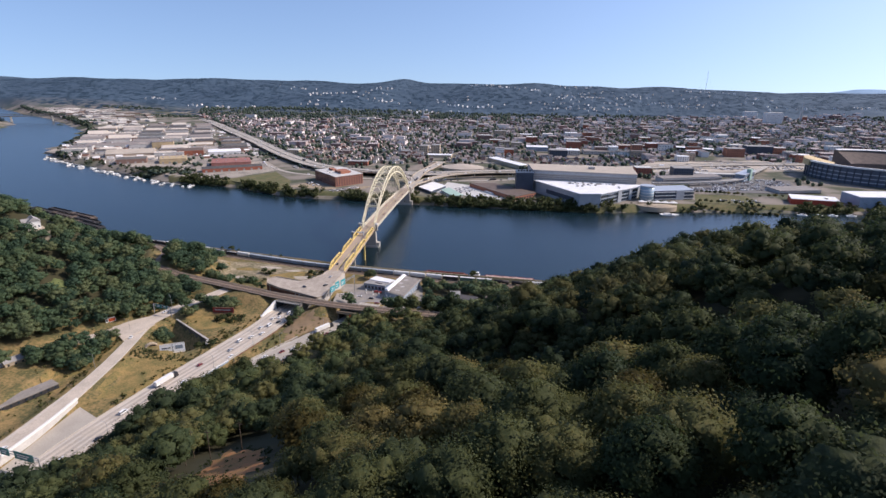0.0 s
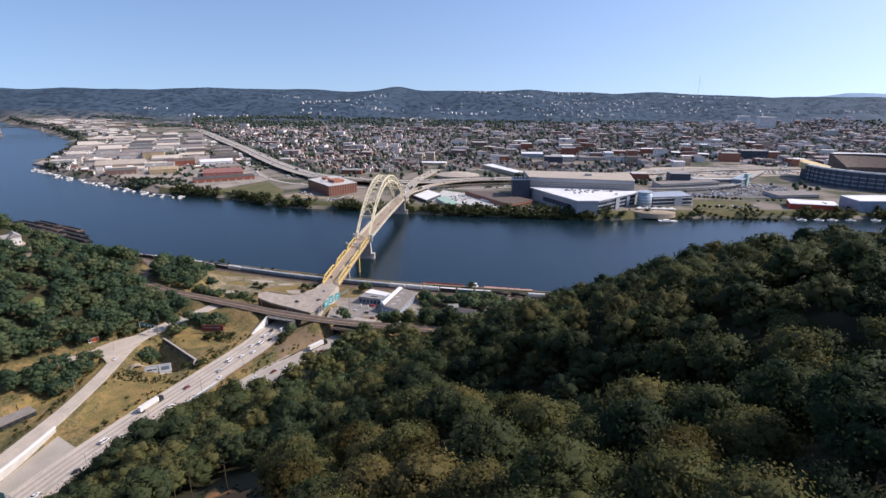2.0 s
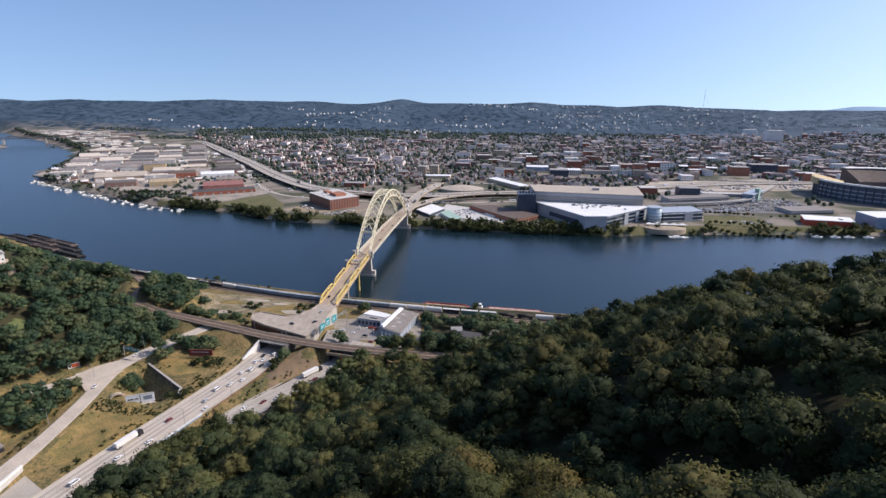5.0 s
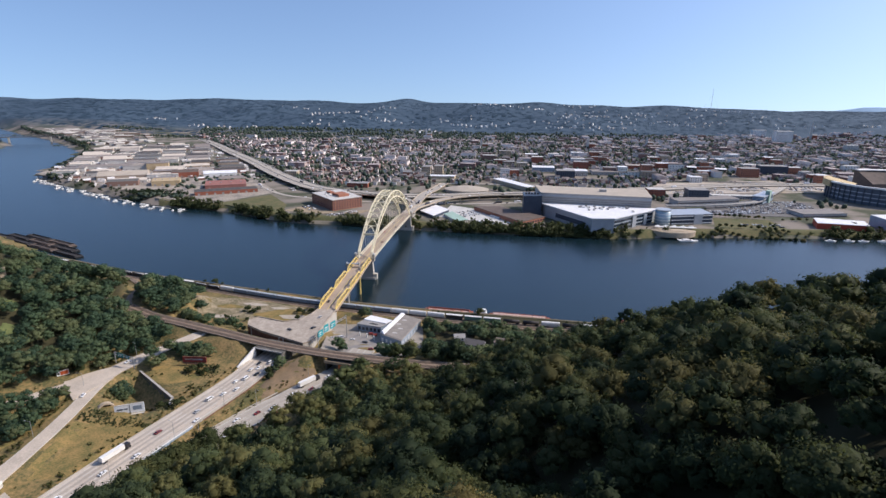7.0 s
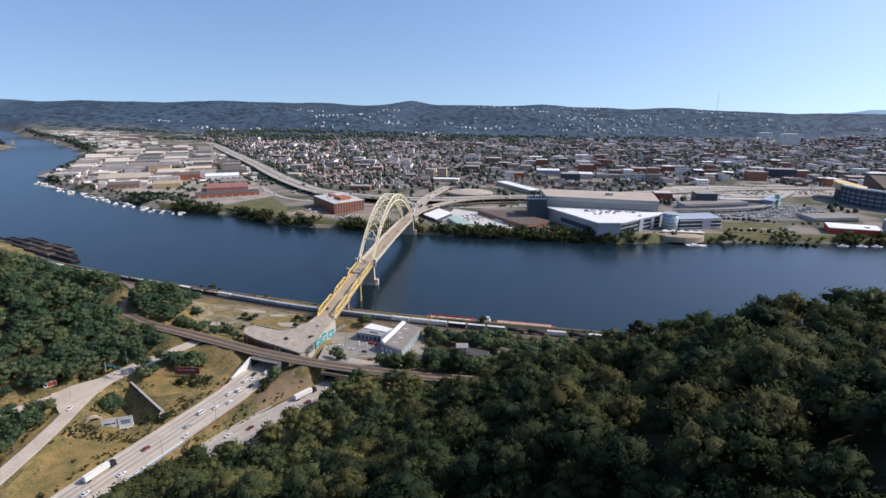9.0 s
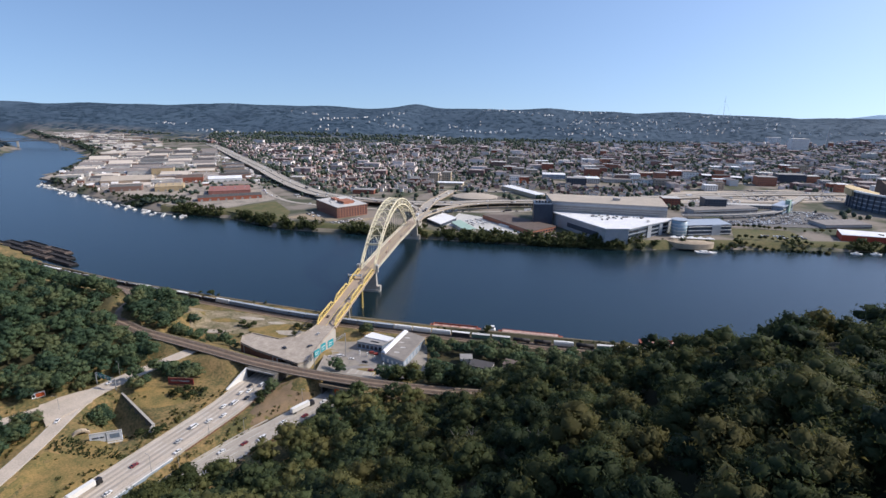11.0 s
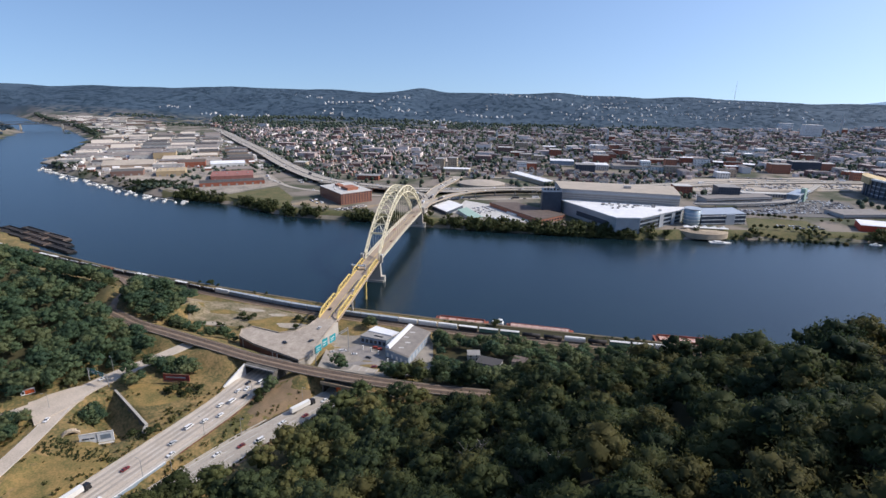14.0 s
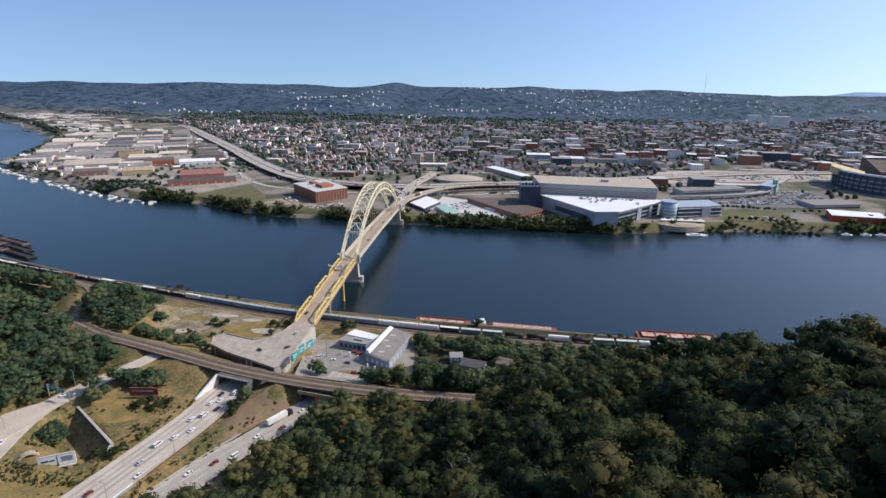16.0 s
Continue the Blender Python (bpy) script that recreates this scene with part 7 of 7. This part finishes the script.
def box_soup(name, items, material, label, category, roof_mat=None):
    """Far buildings joined: boxes of (x, y, z, w, d, h, angle), with pitched roofs in a mesh of their own."""
    V, F, RV, RF, k, rk = [], [], [], [], 0, 0
    for x, y, z, w, d, hh, a in items:
        c, s2 = math.cos(a), math.sin(a)
        q = np.array([(-w / 2, -d / 2), (w / 2, -d / 2), (w / 2, d / 2), (-w / 2, d / 2)])
        q = np.stack([q[:, 0] * c - q[:, 1] * s2 + x, q[:, 0] * s2 + q[:, 1] * c + y], -1)
        V += [(*p, z - 2) for p in q] + [(*p, z + hh) for p in q]
        F += [(k + m, k + (m + 1) % 4, k + 4 + (m + 1) % 4, k + 4 + m) for m in range(4)]
        k += 8
        e0, e1 = (q[0] + q[3]) / 2, (q[1] + q[2]) / 2
        rise = min(d, w) * (0.38 if hh < 9 else 0.03)
        RV += [(*p, z + hh) for p in q] + [(*e0, z + hh + rise), (*e1, z + hh + rise)]
        RF += [(rk, rk + 1, rk + 5, rk + 4), (rk + 2, rk + 3, rk + 4, rk + 5), (rk + 1, rk + 2, rk + 5, rk + 5), (rk + 3, rk, rk + 4, rk + 4)]
        rk += 6
    ob = Build()
    ob.v, ob.f = V, F
    o = tagged(new(name, ob.mesh(name, material)), label, category, "", "stuff")
    r = Build()
    r.v, r.f = RV, [f if f[2] != f[3] else f[:3] for f in RF]
    part("roofs", r, roof_mat or M["cityroof"], o)
    return o


# ---- town houses ----
def house_mesh(w, d, h):
    return Build().box(-w / 2, w / 2, -d / 2, d / 2, -2, h).mesh("wall", M["housewall"]), Build().gable(-w / 2, w / 2, -d / 2, d / 2, h, h + d * .42, .4).mesh("roof", M["houseroof"]), \
        Build().box(-w / 4 - .4, -w / 4 + .4, -.4, .4, h, h + d * .42 + 1.2).mesh("chimney", M["brick"]), Build().box(-.6, .6, -.03, .03, -.8, .8).mesh("window", M["glass"])


HM = [house_mesh(9, 7.5, 6.2), house_mesh(12, 8, 6.6), house_mesh(7.5, 11, 7.2), house_mesh(18, 9, 7.4)]
HD = [(9, 7.5, 6.2), (12, 8, 6.6), (7.5, 11, 7.2), (18, 9, 7.4)]
BIG = [(58, 552, 56), (150, 640, 70), (-15, 730, 40), (-50, 795, 40), (300, 830, 70), (400, 880, 50), (240, 900, 46), (150, 860, 50), (520, 1010, 50), (290, 350, 110), (512, 905, 30), (349, 974, 36), (232, 1072, 36),
       (690, 985, 60), (770, 905, 36), (880, 980, 60), (990, 620, 195), (700, 720, 160), (600, 640, 130), (620, 480, 110)]


def free_spots(p, margin=6):
    """Which of the places p lie clear of the big buildings and roads."""
    p = np.asarray(p)
    ok = clear_of(p, [(l[::2] + l[-1:], d + margin) for l, d in ROADS_N])
    for a, b, r in BIG:
        ok &= np.hypot(p[:, 0] - a, p[:, 1] - b) > r
    return ok


# where the town ends and the wooded hills begin
WOOD_X, WOOD_Y = [-2600, -1500, -900, -150, 600, 1500, 2400], [2150, 1760, 1620, 1830, 2080, 2330, 2500]
rng = random.Random(21)
lots = []
for j in range(60):
    for i in range(160):
        y = 590 + j * 26 + (9 if j % 2 else 0)
        x = -1500 + i * 21 + rng.uniform(-4, 4)
        lim = np.interp(y, [500, 690, 1150, 1690, 2100], [-300, -400, -760, -1230, -1500])
        if x < lim + 30 or x > 2200:
            continue
        lots.append((x, y + (x + 400) * .06 + rng.uniform(-3, 3)))
nearlots, farlots = [], []
for (x, y), ok in zip(lots, free_spots(lots)):
    if rng.random() < 0.33 or not ok or y > float(np.interp(x, WOOD_X, WOOD_Y)) + rng.uniform(-90, 60):
        continue
    (nearlots if y < 840 and -380 < x < 420 and len(nearlots) < 260 else farlots).append((x, y))
NL = ["white-walled town house with a grey pitched roof", "brick town house with a dark pitched roof", "narrow town house with a pitched roof and chimney", "pair of row houses under one roof"]
for x, y in nearlots:
    i = rng.randrange(4)
    t = thing("house", on_ground(x, y, rng.choice((3, 93)) + rng.uniform(-4, 4)), NL[i], "house", "houses of the town")
    w, d, hh = HD[i]
    part("wall", HM[i][0], None, t)
    part("roof", HM[i][1], None, t)
    part("chimney", HM[i][2], None, t)
    for sx in (-.25, .25):
        wd = part("window", HM[i][3], None, t)
        wd.location = (w * sx, -d / 2 - .02, hh * .6)
gz = ground_z(np.array([q[0] for q in farlots]), np.array([q[1] for q in farlots]))
items = []
for (x, y), z in zip(farlots, gz.tolist()):
    big = rng.random()
    w, d, hh = (rng.uniform(8, 14), rng.uniform(7, 9), rng.uniform(5, 8)) if big > .07 else (rng.uniform(22, 52), rng.uniform(16, 30), rng.uniform(9.2, 16))
    items.append((x, y, z, w, d, hh, radians(rng.choice((3, 93)) + rng.uniform(-3, 3))))
box_soup("town_houses", items, M["citywall"], "rows of small town houses with pitched roofs", "houses")
# houses dotted over the wooded hills, and pale works along the upper river
items = []
for i in range(430):
    cx, cy = random.Random(i // 9).choice(((-700, 2300), (-300, 2500), (200, 2700), (900, 2600), (1500, 2500), (-1500, 2500), (1000, 3100), (1300, 3300), (-900, 3000), (300, 3300), (600, 2350)))
    q = random.Random(500 + i // 9)
    x, y = cx + q.gauss(0, 330) + rng.gauss(0, 75), cy + q.gauss(0, 190) + rng.gauss(0, 40)
    if y > 2000:
        items.append((x, y, float(ground_z(x, y)) + 5, rng.uniform(4, 12), rng.uniform(5, 8), rng.uniform(2, 5.5), rng.uniform(0, 3)))
box_soup("hillside_houses", items, mat("pale_house_wall", (0.86, 0.85, 0.82), (0.62, 0.57, 0.52), 40, 15, 0.8, island=1.0), "pale houses dotted over wooded hills", "houses", mat("hill_house_roof", (0.70, 0.68, 0.65), (0.20, 0.18, 0.17), 40, 15, 0.7, island=1.2))
items = []
for _ in range(190):
    s = rng.random()
    x, y = -2300 + 1080 * s + rng.gauss(0, 60), 2090 - 860 * s + rng.gauss(0, 70)
    if y > line_at(SHORE_N, x) + 25 and y < line_at([(p[0], p[1]) for p in FAR_HWY], max(x, -1500)) + 200 * (x < -1500) - 30:
        items.append((x, y, 9, rng.uniform(20, 80), rng.uniform(14, 32), rng.uniform(9.2, 14), radians(rng.choice((32, 122, -40)))))
box_soup("riverside_works", items, mat("works_wall", (0.62, 0.58, 0.52), (0.22, 0.16, 0.13), 30, 12, 0.8, island=1.3), "pale sheds and works along the upper river", "warehouses", mat("works_roof", (0.62, 0.57, 0.50), (0.16, 0.14, 0.13), 30, 12, 0.8, island=1.3))

# lorries, containers and small sheds in the yards between the warehouses
rng = random.Random(29)
items = []
while len(items) < 620:
    c = Vector((-760, 760)) + u * rng.uniform(-420, 420) + v * rng.uniform(-260, 560)
    if c.y > line_at(SHORE_N, c.x) + 22 and dist_to(FAR_HWY, c.x, c.y)[0] > 26 and c.y < line_at([(p[0], p[1]) for p in FAR_HWY], c.x) - 14 and -1220 < c.x < -330:
        w, d, hh = rng.choice(((12, 2.6, 2.9), (6, 2.5, 2.6), (9, 6, 3.4), (14, 8, 4.6), (4.6, 1.9, 1.5)))
        items.append((c.x, c.y, 9.2, w, d, hh, radians(30 + rng.choice((0, 90)) + rng.uniform(-4, 4))))
box_soup("yard_clutter", items, mat("clutter_paint", (0.80, 0.76, 0.72), (0.24, 0.12, 0.09), 20, 8, 0.7, island=1.3), "containers, lorries and sheds in the works yards", "yard clutter", mat("clutter_roof", (0.76, 0.73, 0.70), (0.16, 0.14, 0.13), 20, 8, 0.7, island=1.3))

# ---- trees of the town and woods of the far hills ----
rng = random.Random(31)
p = []
while len(p) < 12500:
    y = 480 + (rng.random() ** 0.8) * 1700
    lim = float(np.interp(y, [500, 690, 1150, 1690, 2200], [-300, -400, -760, -1230, -1500]))
    x = rng.uniform(lim, 2300)
    if noise.noise(Vector((x / 130, y / 130, 3))) + rng.uniform(-.4, .4) > 0.02:
        p.append((x, y))
p = np.array(p)
p = p[free_spots(p, 0)]
scatter("town_trees", with_z(p), SINGLE, M["leaftown"], "street and garden trees of the town, greyed with haze", "trees", rng, 0.6, 1.3)
p = []
for _ in range(300):
    a, s = rng.uniform(0, 6.283), math.sqrt(rng.random())
    c = rng.choice(((-700, 800), (-540, 560), (-900, 900), (-480, 620), (-1040, 800)))
    p.append((c[0] + 90 * s * math.cos(a), c[1] + 90 * s * math.sin(a)))
for cx, cy, rx, ry, n in ((-930, 590, 34, 26, 40), (-1215, 1045, 30, 60, 60), (-1500, 1330, 130, 40, 90), (-2050, 1720, 160, 40, 90), (-1300, 1640, 180, 50, 120), (-1750, 1980, 160, 50, 110), (-540, 385, 60, 14, 40), (880, 1050, 120, 60, 150), (1150, 1400, 260, 150, 620), (1280, 1120, 240, 120, 420), (760, 1560, 160, 60, 200), (1560, 1500, 320, 220, 420), (900, 1290, 200, 60, 200), (760, 1120, 130, 50, 120), (980, 980, 60, 40, 40), (-700, 640, 30, 14, 16), (-850, 800, 40, 14, 18)):
    for _ in range(n):
        a, s = rng.uniform(0, 6.283), math.sqrt(rng.random())
        p.append((cx + rx * s * math.cos(a), cy + ry * s * math.sin(a)))
for _ in range(330):
    x = rng.uniform(-2350, -1120)
    p.append((x, float(line_at(SHORE_N, x)) + 8 + abs(rng.gauss(0, 13))))
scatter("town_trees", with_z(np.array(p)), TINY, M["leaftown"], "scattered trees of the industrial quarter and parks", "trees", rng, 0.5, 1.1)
p = []
while len(p) < 15000:
    y = rng.uniform(1550, 4250)
    x = rng.uniform(-4300, 4300) * (0.45 + 0.55 * (y + 600) / 4900)
    if y > float(np.interp(x, WOOD_X, WOOD_Y)) + 40 * noise.noise(Vector((x / 120, y / 120, 9))):
        p.append((x, y))
p = np.array(p)
p = p[p[:, 1] > line_at(SHORE_N, p[:, 0]) + 60]
scatter("far_woods", [(x, y, -1.0) for x, y in p.tolist()], CLUMP, M["farwood"], "distant woods over the hills in haze blue", "woods", rng, 1.0, 2.7, True, True)
p = []
while len(p) < 700:
    x = rng.uniform(-4200, -1450)
    p.append((x, float(line_at(SHORE_S, x)) - abs(rng.gauss(10, 120))))
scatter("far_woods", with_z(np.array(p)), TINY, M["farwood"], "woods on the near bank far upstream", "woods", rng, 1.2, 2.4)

# ---- boats, dock and rows of parked cars on the far bank ----
def boat(m, label, L=9.0):
    t = thing("motorboat", m, label, "boat", "boats along the marina")
    w = L * .17
    part("hull", Build().prism([(-L / 2, -w), (L * .2, -w), (L / 2, 0), (L * .2, w), (-L / 2, w)], -.3, 1.3), M["white"], t)
    part("cabin", Build().prism([(-L * .3, -w * .75), (L * .12, -w * .75), (L * .12, w * .75), (-L * .3, w * .75)], 1.3, 2.7, [(-L * .28, -w * .6), (L * .04, -w * .6), (L * .04, w * .6), (-L * .28, w * .6)]), M["white"], t)
    part("windscreen", Build().box(-L * .2, L * .1, -w * .7, w * .7, 1.9, 2.3), M["glass"], t)
    return t


rng = random.Random(41)
for i in range(46):
    x = -985 + 560 * (i / 46) + rng.uniform(-4, 4)
    y = float(line_at(SHORE_N, x))
    boat(pose(x - 6 + rng.uniform(-9, 9), y - rng.uniform(4, 24), 0, 0, 0, rng.uniform(20, 110)), "white motorboat moored along the marina", rng.uniform(7, 13))
for i in range(5):
    x = -950 + 108 * i
    y = float(line_at(SHORE_N, x)) - 8
    setting("dock", Build().beam((x, y, .4), (x + 44, float(line_at(SHORE_N, x + 44)) - 8, .4), 2.4, .5), M["offwhite"], "pale floating dock of the marina", "dock")
boat(pose(420, 240, 0, 0, 0, 4), "white river cruise boat at the landing", 30)
for x in (640, 668, 690, 720, 760):
    boat(pose(x, float(line_at(SHORE_N, x)) - 10, 0, 0, 0, 6), "white motorboat along the far shore", 16)
V, F = Build(), 0
for cx, cy, nx, ny, a, gap in ((612, 480, 26, 7, 8, 15), (215, 270, 0, 0, 0, 0), (-140, 300, 13, 2, 48, 9), (190, 262, 12, 2, 40, 8), (80, 330, 9, 4, -50, 10), (330, 720, 18, 5, 4, 13), (-60, 470, 0, 0, 0, 0)):
    for i in range(nx):
        for j in range(ny):
            if rng.random() < .8:
                c, s2 = math.cos(radians(a)), math.sin(radians(a))
                dx, dy = (i - nx / 2) * 4.4, (j - ny / 2) * gap
                x, y = cx + dx * c - dy * s2, cy + dx * s2 + dy * c
                V.box(x - .95, x + .95, y - 2.3, y + 2.3, 9.6, 10.5).prism([(x - .9, y - 1.5), (x + .9, y - 1.5), (x + .9, y + 1.2), (x - .9, y + 1.2)], 10.5, 11.1, [(x - .75, y - 1), (x + .75, y - 1), (x + .75, y + .6), (x - .75, y + .6)])
for cx, cy, nx, ny, a, gap in ((560, 640, 26, 3, 14, 14), (690, 700, 22, 4, 14, 14), (820, 730, 20, 4, 14, 14), (560, 325, 14, 2, 4, 12), (20, 420, 10, 2, 20, 9), (-205, 330, 8, 2, -46, 9), (-300, 520, 10, 3, 40, 12), (120, 275, 8, 3, -40, 9), (700, 520, 12, 5, 10, 14), (560, 430, 22, 3, 14, 11), (500, 560, 24, 3, 16, 12), (420, 600, 16, 3, 14, 12), (250, 620, 20, 4, 10, 13), (170, 520, 12, 3, 24, 11)):
    for i in range(nx):
        for j in range(ny):
            if rng.random() < .7:
                c, s2 = math.cos(radians(a)), math.sin(radians(a))
                dx, dy = (i - nx / 2) * 4.6, (j - ny / 2) * gap
                x, y = cx + dx * c - dy * s2, cy + dx * s2 + dy * c
                V.box(x - .95, x + .95, y - 2.3, y + 2.3, 9.6, 10.9)
tagged(new("parked_cars", V.mesh("parked_cars", mat("parked_car_paint", (0.75, 0.75, 0.75), (0.05, 0.05, 0.07), 8, 4, 0.35, island=1.6, spec=0.6))), "rows of parked cars of many colours", "cars", "", "stuff")
# traffic of the far bank
V = Build()
for ln, off, n in ((FAR_HWY, (-15, -11, -6, 5, 9, 13), 150), (NB, (-3, 3), 14), (NS, (-5, -2, 2, 5), 16), (NW, (-2, 2), 10), (EW2, (-2, 2), 26)):
    full = sum((Vector(b) - Vector(a)).length for a, b in zip(ln[:-1], ln[1:]))
    for _ in range(n):
        p, d = along(ln, rng.uniform(5, full - 5))
        o, big = rng.choice(off), rng.random() < .12
        q = p + Vector((d.y, -d.x, 0)) * o
        e = d * (6.5 if big else 2.2)
        V.beam(q - e + Vector((0, 0, 1.9 if big else .95)), q + e + Vector((0, 0, 1.9 if big else .95)), 2.4 if big else 1.8, 3.4 if big else 1.4)
for y in range(620, 1500, 110):
    for _ in range(46):
        x = rng.uniform(-300 - (y - 560) * .72, 1100)
        yy = y + (x + 400) * .06 + rng.choice((-3.4, 3.4, -1.6, 1.6))
        z = 10.5 + min(6, max(0, (y - 700) / 150))
        V.box(x - 2.2, x + 2.2, yy - .9, yy + .9, z, z + 1.4)
tagged(new("traffic", V.mesh("traffic", mat("traffic_paint", (0.80, 0.80, 0.80), (0.05, 0.05, 0.06), 8, 4, 0.35, island=1.6, spec=0.6))), "cars and lorries of many colours on the far roads", "cars", "", "stuff")
mast = thing("radio_mast", (1550, 3500, float(ground_z(1550, 3500))), "thin steel radio mast on the far ridge", "mast")
part("mast", Build().tube((0, 0, 0), (0, 0, 150), 1.2, .6, 6), M["galv"], mast)
part("guy", Build().tube((0, 0, 120), (60, 0, 0), .15, .15, 4).tube((0, 0, 120), (-60, 0, 0), .15, .15, 4), M["galv"], mast)
# railway bridge far upstream
rbm = thing("railway_bridge", (-1800, 1420, 0, 0, 0, 35), "distant steel truss railway bridge upstream", "bridge")
part("deck", Build().box(-300, 300, -4, 4, 20, 23), M["steel"], rbm)
part("truss", Build().box(-300, 300, -4.3, -3.7, 30, 31).box(-300, 300, 3.7, 4.3, 30, 31), M["steel"], rbm)
for i in range(-15, 16):
    part("post", Build().beam((i * 20, -4, 22), (i * 20 + 10, -4, 31), .8).beam((i * 20 + 10, -4, 31), (i * 20 + 20, -4, 22), .8), M["steel"], rbm)
for x in (-200, -70, 70, 200):
    part("pier", Build().box(x - 3, x + 3, -5, 5, -4, 20), M["concrete"], rbm)
# far ridge past the wooded hills, haze painted in as pale blue
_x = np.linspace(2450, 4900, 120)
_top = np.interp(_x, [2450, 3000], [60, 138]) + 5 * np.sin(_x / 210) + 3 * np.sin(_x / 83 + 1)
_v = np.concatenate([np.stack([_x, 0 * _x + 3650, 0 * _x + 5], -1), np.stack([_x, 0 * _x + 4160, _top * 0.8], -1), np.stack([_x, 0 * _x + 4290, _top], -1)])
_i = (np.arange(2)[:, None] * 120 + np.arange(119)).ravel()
tagged(new("backdrop", soup("backdrop", _v, np.stack([_i, _i + 1, _i + 121, _i + 120], -1), mat("hazy_ridge", (0.22, 0.34, 0.47), (0.26, 0.38, 0.51), 400, 60, 0.95), True)), "far ridge painted pale blue with haze", "hills", "", "structure")
